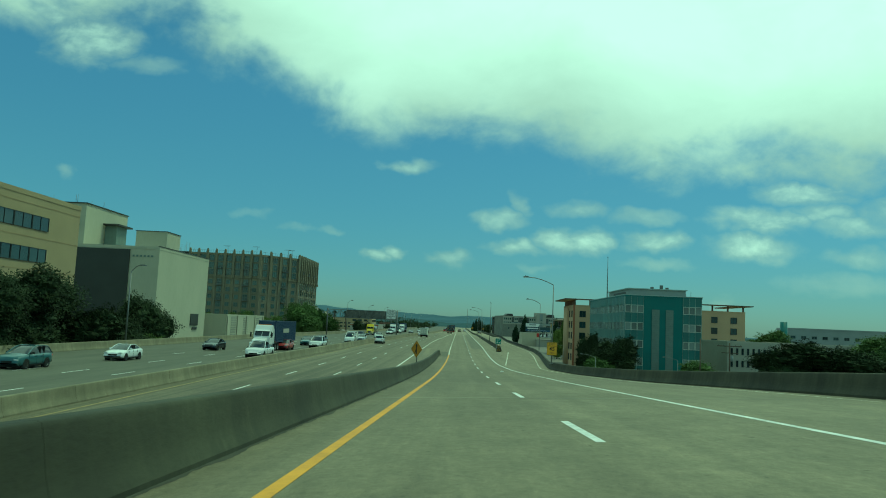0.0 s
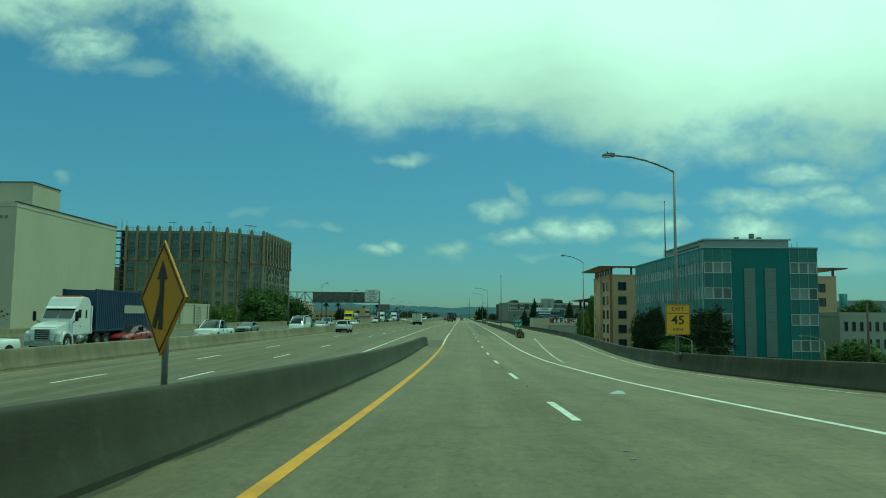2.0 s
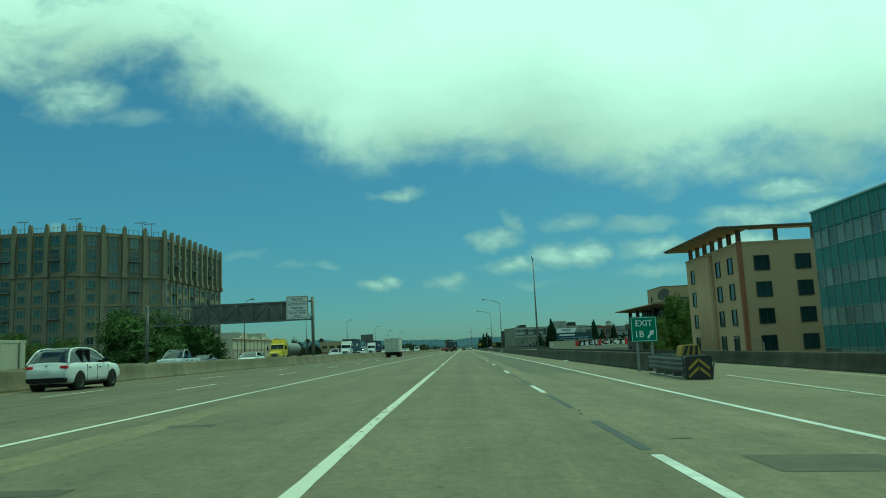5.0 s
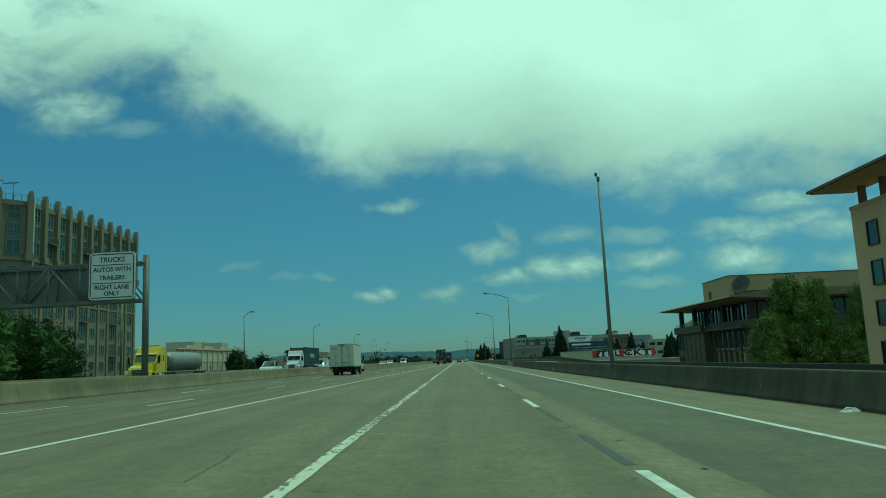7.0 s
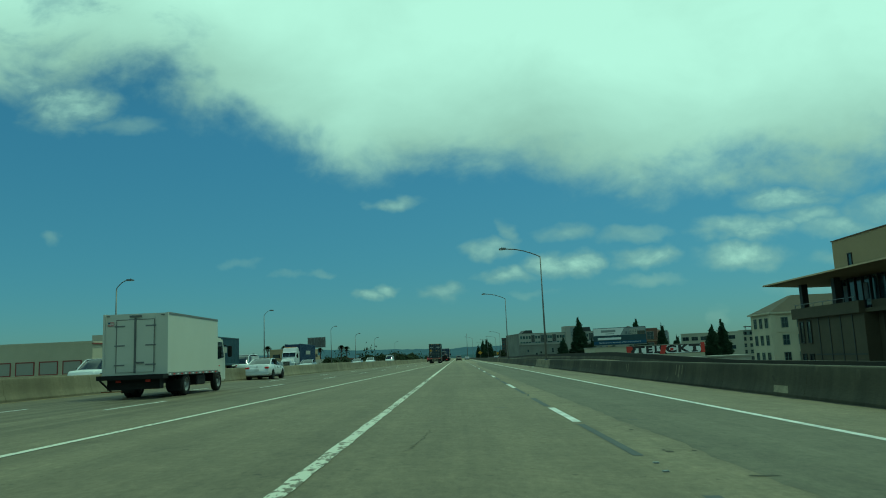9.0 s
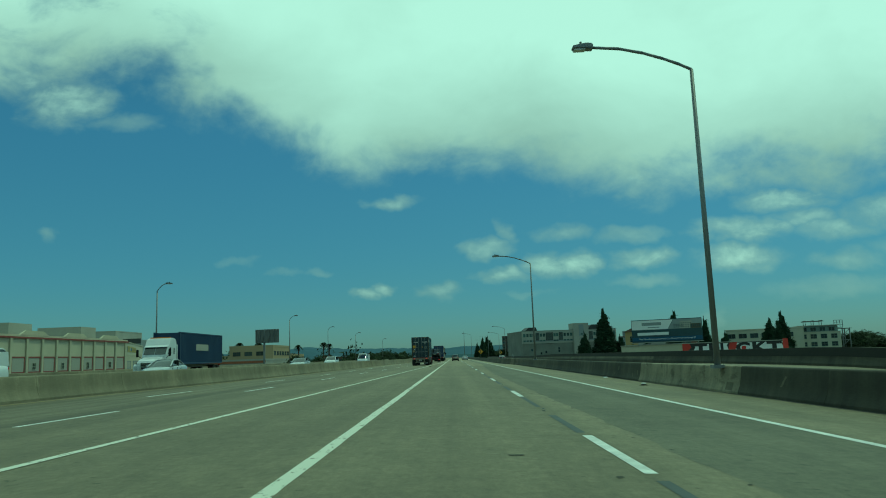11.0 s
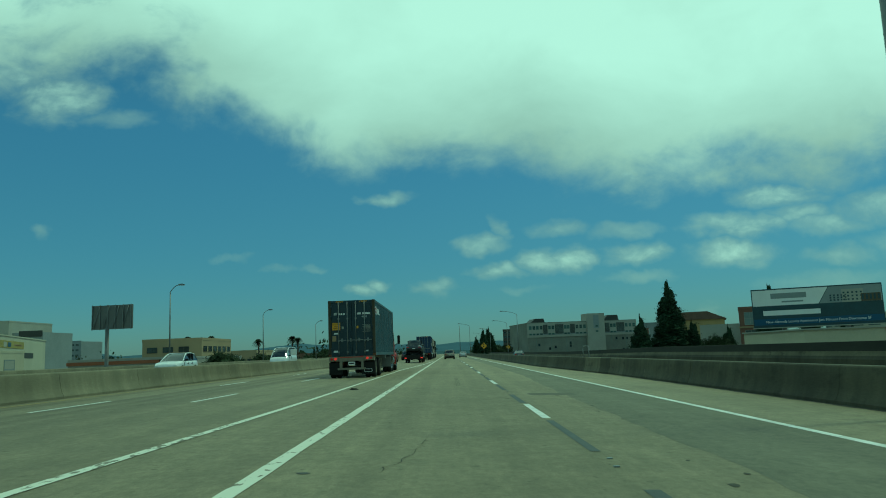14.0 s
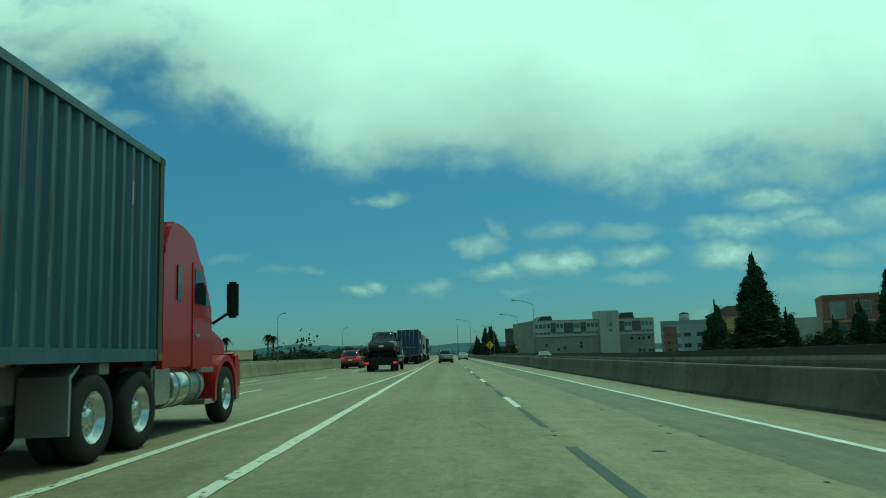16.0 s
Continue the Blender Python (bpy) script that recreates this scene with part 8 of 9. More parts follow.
# the opposite carriageway
zo = mz(-20)
for kind, lab, col, x, y, nm in (
    ("pickup", "white pickup truck coming the other way", WHITE, -22.6, 83.5, "pickup_truck"), ("sedan", "red saloon coming the other way", REDC, -25.0, 105.0, "car"),
    ("sedan", "white hatchback coming the other way", WHITE, -31.8, 69.0, "car"), ("suv", "dark teal crossover coming the other way", TEALC, -33.0, 55.0, "suv"),
    ("sedan", "dark saloon coming the other way", DARK, -32.0, 95.6, "car"), ("sedan", "dark teal saloon coming the other way", TEALC, -26.0, 126.0, "car"),
    ("pickup", "white pickup behind a saloon", WHITE, -22.4, 117.0, "pickup_truck"), ("sedan", "dark grey saloon near the parapet", GREY, -26.4, 140.5, "car"),
    ("van", "white panel van in the opposite lanes", WHITE, -22.3, 152.0, "van"), ("sedan", "silver saloon in the opposite lanes", SILVER, -22.0, 166.0, "car"),
    ("suv", "dark crossover in the opposite lanes", DARK, -25.5, 172.0, "suv"), ("pickup", "silver pickup in the opposite lanes", SILVER, -25.4, 190.0, "pickup_truck"),
    ("sedan", "white saloon in the opposite lanes", WHITE, -22.0, 200.0, "car"), ("sedan", "black saloon in the opposite lanes", DARK, -29.0, 206.0, "car"),
    ("pickup", "long white pickup in the opposite lanes", WHITE, -25.6, 272.0, "pickup_truck"), ("van", "white delivery van in the opposite lanes", WHITE, -25.0, 306.0, "van"),
    ("sedan", "silver saloon passing the median", SILVER, -21.0, 322.0, "car"), ("sedan", "pale saloon in the opposite lanes", SILVER, -19.5, 362.0, "car"), ("van", "white van far along the opposite lanes", WHITE, -18.5, 420.0, "van"),
    ("suv", "white crossover far along the opposite lanes", WHITE, -20.5, 392.0, "suv"),
):
    car(kind, lab, col, x, y, zo, 180, nm)


def corrugated(length, z0, z1, x, sgn, pitch=0.28, depth=0.058):
    """A pressed steel side sheet along y with vertical waves."""
    bm = bmesh.new()
    pts = []
    y = 0.08
    while y < length - 0.1:
        for f, d in ((0.0, 0), (0.27, 0), (0.47, 1), (0.80, 1)):
            pts.append((y + pitch * f, x - sgn * depth * d))
        y += pitch
    pts.append((length - 0.04, x))
    cols = [[bm.verts.new((px, py, z)) for z in (z0, z1)] for py, px in pts]
    for a, b in zip(cols, cols[1:]):
        bm.faces.new((a[0], b[0], b[1], a[1]) if sgn > 0 else (a[1], b[1], b[0], a[0]))
    inner = [[bm.verts.new((x - sgn * 0.068, py, z)) for z in (z0, z1)] for py in (pts[0][0], pts[-1][0])]
    bm.faces.new((inner[0][0], inner[0][1], inner[1][1], inner[1][0]))
    bmesh.ops.recalc_face_normals(bm, faces=[f for f in bm.faces if len(f.verts) == 99])
    return bm


def container(root, y0, length, z0, side_mat="container_side", door_mat="container", doors=True, height=2.9):
    c = part("container", box(-1.13, y0 + 0.1, z0 + 0.12, 1.13, y0 + length - 0.08, z0 + height - 0.06), door_mat, root)
    for sgn in (-1, 1):
        o = part("side_sheet", corrugated(length, z0 + 0.16, z0 + height - 0.1, sgn * 1.20, sgn), side_mat, c)
        o.location = (0, y0, 0)
        part("bottom_rail", box(min(sgn * 1.14, sgn * 1.22), y0, z0, max(sgn * 1.14, sgn * 1.22), y0 + length, z0 + 0.16), side_mat, c)
        part("top_rail", box(min(sgn * 1.15, sgn * 1.22), y0, z0 + height - 0.1, max(sgn * 1.15, sgn * 1.22), y0 + length, z0 + height), side_mat, c)
        for yy in (y0, y0 + length - 0.14):
            part("corner_post", box(min(sgn * 1.08, sgn * 1.225), yy, z0, max(sgn * 1.08, sgn * 1.225), yy + 0.14, z0 + height), "container_post" if door_mat == "container" else door_mat, c)
            for zz in (z0, z0 + height - 0.12):
                part("corner_casting", box(min(sgn * 1.06, sgn * 1.23), yy - 0.008, zz - 0.004, max(sgn * 1.06, sgn * 1.23), yy + 0.17, zz + 0.124, 0.015), "rust" if zz == z0 else "container_post" if door_mat == "container" else door_mat, c)
    if not doors:
        return c
    part("header", box(-1.08, y0 - 0.004, z0 + height - 0.13, 1.08, y0 + 0.1, z0 + height - 0.005), door_mat, c)
    for k in (-1, 1):
        for i in range(5):
            part("hazard_stripe", prism([(k * 0.62 + 0.08 * i - 0.2, z0 + height - 0.1), (k * 0.62 + 0.08 * i - 0.16, z0 + height - 0.1), (k * 0.62 + 0.08 * i - 0.12, z0 + height - 0.03), (k * 0.62 + 0.08 * i - 0.16, z0 + height - 0.03)], y0 - 0.012, y0 - 0.006, "y"), "sign_yellow", c)
    part("sill", box(-1.08, y0 - 0.004, z0, 1.08, y0 + 0.1, z0 + 0.14), door_mat, c)
    for sgn in (-1, 1):
        xa, xb = sorted((sgn * 0.015, sgn * 1.06))
        d = part("door", box(xa, y0 + 0.02, z0 + 0.15, xb, y0 + 0.08, z0 + height - 0.14), door_mat, c)
        for i in range(5):
            zz = z0 + 0.25 + i * 0.5
            part("door_panel", prism([(xa + 0.06, zz), (xb - 0.06, zz), (xb - 0.1, zz + 0.06), (xb - 0.1, zz + 0.34), (xb - 0.06, zz + 0.40), (xa + 0.06, zz + 0.40), (xa + 0.1, zz + 0.34), (xa + 0.1, zz + 0.06)], y0 - 0.004, y0 + 0.02, "y"), door_mat, d)
        for xr in (0.22, 0.68):
            part("lock_rod", tube((sgn * xr, y0 - 0.05, z0 + 0.05), (sgn * xr, y0 - 0.05, z0 + height - 0.06), 0.019, n=8), "steel", d)
            for zz in (0.16, 0.75, 1.9, 2.7):
                part("rod_bracket", box(sgn * xr - 0.045, y0 - 0.07, z0 + zz, sgn * xr + 0.045, y0 - 0.002, z0 + zz + 0.09), "steel", d)
            part("lock_handle", box(sgn * xr - 0.02, y0 - 0.085, z0 + 0.80, sgn * xr + 0.38, y0 - 0.055, z0 + 0.84), "steel", d)
            part("handle_catch", box(sgn * xr + 0.12, y0 - 0.07, z0 + 0.74, sgn * xr + 0.2, y0 - 0.002, z0 + 0.92), "steel", d)
        for i in range(5):
            part("hinge", tube((sgn * 1.075, y0 - 0.01, z0 + 0.3 + i * 0.55), (sgn * 1.075, y0 - 0.01, z0 + 0.46 + i * 0.55), 0.028, n=8), door_mat, d)
    return c


def semi_cab(root, y, colour, roof=3.3, sleeper=True, facing=1):
    """Conventional tractor with its back wall at y; drives towards +y."""
    cab = prism([(y, 0.95), (y, roof - 0.45), (y + 0.25, roof - 0.08), (y + 0.9, roof), (y + 1.35, roof - 0.12), (y + 1.74, 2.78), (y + 1.80, 2.70), (y + 2.26, 2.02), (y + 2.34, 1.80), (y + 2.34, 0.95)], -1.08, 1.08, bevel=0.07)
    for f in cab.faces:
        f.smooth = False
    c = part("cab", cab, colour, root)
    part("hood", prism([(y + 2.30, 0.78), (y + 2.30, 1.84), (y + 2.6, 1.80), (y + 3.5, 1.62), (y + 3.78, 1.46), (y + 3.88, 1.2), (y + 3.88, 0.6)], -0.86, 0.86, bevel=0.08), colour, c)
    part("visor", prism([(y + 1.72, 2.84), (y + 2.0, 2.70), (y + 2.0, 2.66), (y + 1.72, 2.72)], -1.0, 1.0), colour, c)
    for xa, xb in ((-0.95, -0.03), (0.03, 0.95)):
        part("windscreen", prism([(y + 1.83, 2.68), (y + 1.87, 2.68), (y + 2.28, 2.06), (y + 2.24, 2.04)], xa, xb), "car_glass", c)
    for sgn in (-1, 1):
        a, b = sorted((sgn * 1.075, sgn * 1.095))
        door = part("cab_door", prism([(y + 1.25, 0.98), (y + 1.25, 2.72), (y + 1.72, 2.72), (y + 2.2, 2.0), (y + 2.25, 0.98)], a, b), colour, c)
        a, b = sorted((sgn * 1.09, sgn * 1.105))
        part("side_window", prism([(y + 1.33, 2.05), (y + 1.33, 2.62), (y + 1.66, 2.62), (y + 2.08, 2.05)], a, b), "car_glass", door)
        part("door_handle", box(min(a, b), y + 1.33, 1.5, max(a, b) + 0.02 * sgn * (sgn > 0), y + 1.5, 1.55), "chrome", door)
        part("sleeper_window", box(min(sgn * 1.08, sgn * 1.10), y + 0.55, 2.05, max(sgn * 1.08, sgn * 1.10), y + 0.72, 2.6), "car_glass", c)
        part("mirror_arm", tube((sgn * 1.08, y + 2.3, 1.75), (sgn * 1.42, y + 2.45, 2.0), 0.025, n=6), "black", c)
        part("mirror", box(min(sgn * 1.3, sgn * 1.5), y + 2.38, 1.85, max(sgn * 1.3, sgn * 1.5), y + 2.52, 2.5, 0.04), "black", c)
        part("fairing_lip", box(min(sgn * 1.05, sgn * 1.13), y - 0.12, 1.0, max(sgn * 1.05, sgn * 1.13), y + 0.02, roof - 0.6), colour, c)
        part("fuel_tank", tube((sgn * 0.82, y + 0.35, 0.72), (sgn * 0.82, y + 1.75, 0.72), 0.31, n=16), "chrome", root)
        for k in range(3):
            part("tank_strap", tube((sgn * 0.82, y + 0.55 + 0.5 * k, 0.72), (sgn * 0.82, y + 0.62 + 0.5 * k, 0.72), 0.322, n=16), "steel", root)
        part("step", box(min(sgn * 0.75, sgn * 1.12), y + 1.8, 0.38, max(sgn * 0.75, sgn * 1.12), y + 2.35, 0.46), "chrome", root)
        part("step", box(min(sgn * 0.8, sgn * 1.12), y + 1.6, 0.92, max(sgn * 0.8, sgn * 1.12), y + 2.25, 1.0), "chrome", root)
        part("fender", prism([(y + 2.95 + r_ * math.cos(radians(a)), 0.5 + r_ * math.sin(radians(a))) for r_, span in ((0.70, range(-8, 189, 14)), (0.59, range(188, -9, -14))) for a in span], min(sgn * 0.80, sgn * 1.15), max(sgn * 0.80, sgn * 1.15)), colour, c)
        part("fender_nose", prism([(y + 3.52, 0.55), (y + 3.52, 1.22), (y + 3.72, 1.26), (y + 3.90, 1.1), (y + 3.94, 0.55)], min(sgn * 0.84, sgn * 1.13), max(sgn * 0.84, sgn * 1.13), bevel=0.04), colour, c)
        wheel(root, sgn * 1.02, y + 2.95, 0.5, 0.28, sgn)
        part("exhaust", tube((sgn * 0.9, y - 0.08, 1.0), (sgn * 0.9, y - 0.08, 3.1), 0.07, n=8), "dark_steel", root)
        part("head_lamp", box(min(sgn * 0.74, sgn * 1.06), y + 3.76, 0.86, max(sgn * 0.74, sgn * 1.06), y + 3.96, 1.08, 0.03), "lamp_clear", c)
    g = part("grille", box(-0.5, y + 3.80, 0.66, 0.5, y + 3.93, 1.36, 0.03), "chrome", c)
    for i in range(5):
        part("grille_slot", box(-0.44, y + 3.92, 0.73 + 0.12 * i, 0.44, y + 3.94, 0.81 + 0.12 * i), "black", g)
    part("bumper", box(-1.1, y + 3.7, 0.3, 1.1, y + 4.02, 0.62, 0.05), "chrome", c)
    part("visor_lamp", box(-0.9, y + 0.9, roof - 0.02, 0.9, y + 1.0, roof + 0.05), "lamp_amber", c)
    return c


def chassis_frame(root, y0, y1, z, mat="chassis"):
    for x in (-0.42, 0.42):
        part("frame_rail", box(x - 0.06, y0, z - 0.28, x + 0.06, y1, z), mat, root)
    for i in range(7):
        yy = y0 + (y1 - y0) * (i + 0.5) / 7
        part("cross_member", box(-0.36, yy - 0.06, z - 0.22, 0.36, yy + 0.06, z - 0.05), mat, root)


def container_truck(x, y, z):
    r = thing("container_truck", "red tractor pulling a faded dark blue shipping container", "truck", (x, y, z))
    zc = 1.12
    c = container(r, 0.0, 12.6, zc)
    # markings: shapes for the emblem, bars for the numbers
    for i in range(3):
        part("emblem_stripe", box(-0.92, -0.02, zc + 2.14 + 0.045 * i, -0.76, -0.012, zc + 2.165 + 0.045 * i), "sign_white", c)
    for i in range(5):
        z0 = zc + 2.16 + 0.085 * i
        part("emblem_stripe", prism([(0.66 - 0.012 * i, z0), (1.06, z0 - 0.03), (1.06, z0 + 0.055), (0.66 - 0.012 * i, z0 + 0.085)], 1.204, 1.209), "mural_red" if i in (1, 3) else "sign_white", c)
    for k in range(3):
        part("emblem_bar", box(-0.70 + 0.13 * k, -0.02, zc + 2.14, -0.61 + 0.13 * k, -0.012, zc + 2.23), "sign_white", c)
        y0 = 1.20 + 0.46 * k
        part("emblem_bar", prism([(y0, zc + 2.20), (y0 + 0.33, zc + 2.20), (y0 + 0.40, zc + 2.50), (y0 + 0.07, zc + 2.50)], 1.204, 1.209), "sign_white", c)
    part("emblem_bar", box(1.204, 2.62, zc + 2.20, 1.209, 2.92, zc + 2.27), "sign_white", c)
    part("number_bar", box(0.30, -0.02, zc + 2.14, 0.50, -0.012, zc + 2.24), "sign_white", c)
    part("number_bar", box(0.56, -0.02, zc + 2.14, 0.98, -0.012, zc + 2.24), "sign_white", c)
    text_part("size_code", "45G1", 0.13, "sign_white", c, (0.68, -0.016, zc + 2.02))
    for i in range(7):
        part("weight_bar", box(0.55 + (0.08 if i % 2 else 0), -0.02, zc + 1.6 - 0.06 * i, 0.98, -0.012, zc + 1.618 - 0.06 * i), "pale_wall", c)
    part("side_number_bar", box(1.204, 11.56, zc + 2.02, 1.209, 11.60, zc + 2.34), "pale_wall", c)
    k = part("caution_sticker", box(-1.02, -0.022, zc + 1.36, -0.60, -0.012, zc + 1.74), "sign_yellow", c, "yellow caution sticker with black letters")
    for i, (body, dz) in enumerate((("CAUTION", 0.11), ("HIGH", 0.0), ("TRAILER", -0.11))):
        text_part("sticker_legend", body, 0.105, "sign_black", k, (-0.81, -0.024, zc + 1.55 + dz), squeeze=0.85)
    for x0, z0, w, h, mt in ((-0.52, 1.42, 0.1, 0.12, "pale_wall"), (0.25, 1.42, 0.1, 0.13, "sign_yellow"), (-0.92, 1.14, 0.2, 0.08, "sign_white"), (-1.02, 0.78, 0.2, 0.28, "tan_dark"), (-0.96, 0.2, 0.22, 0.1, "sign_white"), (0.72, 0.22, 0.13, 0.06, "sign_white"), (0.14, 0.78, 0.28, 0.22, "board_dark")):
        part("sticker", box(x0, -0.02, zc + z0, x0 + w, -0.010, zc + z0 + h), mt, c)
    # rust runs and pale scrapes down the outer ridges of the side sheet
    rnd = random.Random(31)
    for i in range(34):
        yy = 0.08 + 0.28 * rnd.randrange(2, 43) + rnd.uniform(0.005, 0.05)
        za = zc + rnd.uniform(0.2, 2.0)
        part("rust_run" if i % 3 else "scrape", box(1.198, yy, za, 1.2025, yy + rnd.uniform(0.008, 0.022), min(zc + 2.78, za + rnd.uniform(0.2, 1.1))), "rust" if i % 3 else "chassis", c)
    # chassis
    chassis_frame(r, -0.25, 12.4, zc - 0.02)
    for sgn in (-1, 1):
        part("side_beam", box(min(sgn * 0.5, sgn * 1.12), 0.35, zc - 0.16, max(sgn * 0.5, sgn * 1.12), 0.6, zc - 0.03), "chassis", r)
        part("deep_rail", box(min(sgn * 0.50, sgn * 0.58), 4.6, zc - 0.42, max(sgn * 0.50, sgn * 0.58), 10.2, zc - 0.03), "chassis", r)
        for i in range(9):
            part("reflector", box(min(sgn * 0.578, sgn * 0.592), 4.9 + i * 0.58, zc - 0.38, max(sgn * 0.578, sgn * 0.592), 5.15 + i * 0.58, zc - 0.33), "mural_red", r)
        part("twist_lock", box(min(sgn * 0.7, sgn * 1.15), 10.9, zc - 0.14, max(sgn * 0.7, sgn * 1.15), 11.15, zc - 0.01), "chassis", r)
        part("twist_lock", box(min(sgn * 0.9, sgn * 1.2), 6.0, zc - 0.18, max(sgn * 0.9, sgn * 1.2), 6.3, zc - 0.02), "steel", r)
        for wy in (0.5, 2.8):
            wheel(r, sgn * 1.06, wy, 0.5, 0.26, sgn, "chassis", True)
            part("leaf_spring", box(sgn * 0.5 - 0.05, wy - 0.5, 0.66, sgn * 0.5 + 0.05, wy + 0.5, 0.78), "rust", r)
        for wy in (10.75, 12.05):
            wheel(r, sgn * 1.06, wy, 0.5, 0.26, sgn, "chrome", True)
        part("mud_flap", box(min(sgn * 0.5, sgn * 1.18), -0.22, 0.18, max(sgn * 0.5, sgn * 1.18), -0.19, 0.80), "black", r)
        part("landing_leg", box(sgn * 0.62 - 0.07, 8.9, 0.35, sgn * 0.62 + 0.07, 9.05, zc - 0.1), "chassis", r)
        part("landing_foot", box(sgn * 0.62 - 0.16, 8.84, 0.29, sgn * 0.62 + 0.16, 9.12, 0.35), "chassis", r)
        part("quarter_fender", prism([(10.15, 0.35), (10.2, 0.35), (10.2, 0.95), (10.38, 1.08), (10.35, 1.1), (10.15, 0.98)], min(sgn * 0.62, sgn * 1.18), max(sgn * 0.62, sgn * 1.18)), "steel", r)
        lampx = sgn * 0.92
        cluster = part("lamp_box", box(lampx - 0.24, -0.36, zc - 0.24, lampx + 0.24, -0.24, zc - 0.02), "chassis", r)
        for dx, mt in ((-0.1, "lamp_lit" if sgn > 0 else "lamp_red"), (0.1, "lamp_lit" if sgn < 0 else "lamp_red")):
            part("tail_lamp", tube((lampx + dx, -0.385, zc - 0.13), (lampx + dx, -0.35, zc - 0.13), 0.065, n=14), mt, cluster)
        part("brake_glow_lamp", tube((sgn * 0.4, 9.9, 0.62), (sgn * 0.4, 9.93, 0.62), 0.05, n=10), "lamp_lit", r)
    part("rear_beam", box(-1.16, -0.30, zc - 0.26, 1.16, 0.16, zc - 0.02), "chassis", r)
    part("red_tape", box(-0.62, -0.31, zc - 0.08, 0.62, -0.30, zc - 0.04), "mural_red", r)
    part("underride_bar", box(-0.72, -0.36, 0.42, 0.72, -0.26, 0.52), "chassis", r)
    for x0 in (-0.55, 0.55):
        part("underride_post", box(x0 - 0.07, -0.34, 0.5, x0 + 0.07, -0.2, zc - 0.24), "chassis", r)
    pl = part("number_plate", box(-0.17, -0.35, zc - 0.46, 0.17, -0.33, zc - 0.30), "sign_white", r)
    part("plate_bar", box(-0.13, -0.356, zc - 0.41, 0.13, -0.35, zc - 0.35), "sign_black", pl)
    part("flap_badge", plate(round_rect(0.42, 0.16, 0.05), 0.84, 0.36, -0.235, -0.22), "sign_white", r)
    part("flap_badge_core", plate(round_rect(0.38, 0.12, 0.04), 0.84, 0.36, -0.242, -0.235), "black", r)
    for wy in (0.5, 2.8):
        part("axle", tube((-1, wy, 0.5), (1, wy, 0.5), 0.08, n=10), "dark_steel", r)
    part("air_tank", tube((-0.3, 3.6, 0.72), (0.3, 3.6, 0.72), 0.14, n=12), "dark_steel", r)
    for i in range(5):
        part("air_hose", tube((0.55, 5.2 + 0.25 * i, 0.66 - 0.05 * (i % 3)), (0.55, 5.45 + 0.25 * i, 0.66 - 0.05 * ((i + 1) % 3)), 0.02, n=6), "black", r)
    part("fifth_wheel", box(-0.45, 10.8, zc - 0.34, 0.45, 11.7, zc - 0.28), "dark_steel", r)
    chassis_frame(r, 10.1, 16.6, 0.86, "dark_steel")
    semi_cab(r, 13.0, "red_cab", 3.3)
    part("deck_plate", box(-0.5, 12.6, 0.9, 0.5, 12.98, 0.96), "steel", r)
    for sgn in (-1, 1):
        part("battery_box", box(min(sgn * 0.6, sgn * 1.1), 12.65, 0.5, max(sgn * 0.6, sgn * 1.1), 13.3, 1.05, 0.04), "chrome", r)
    return r


container_truck(-4.9, 372.1, main_z(-4.9))


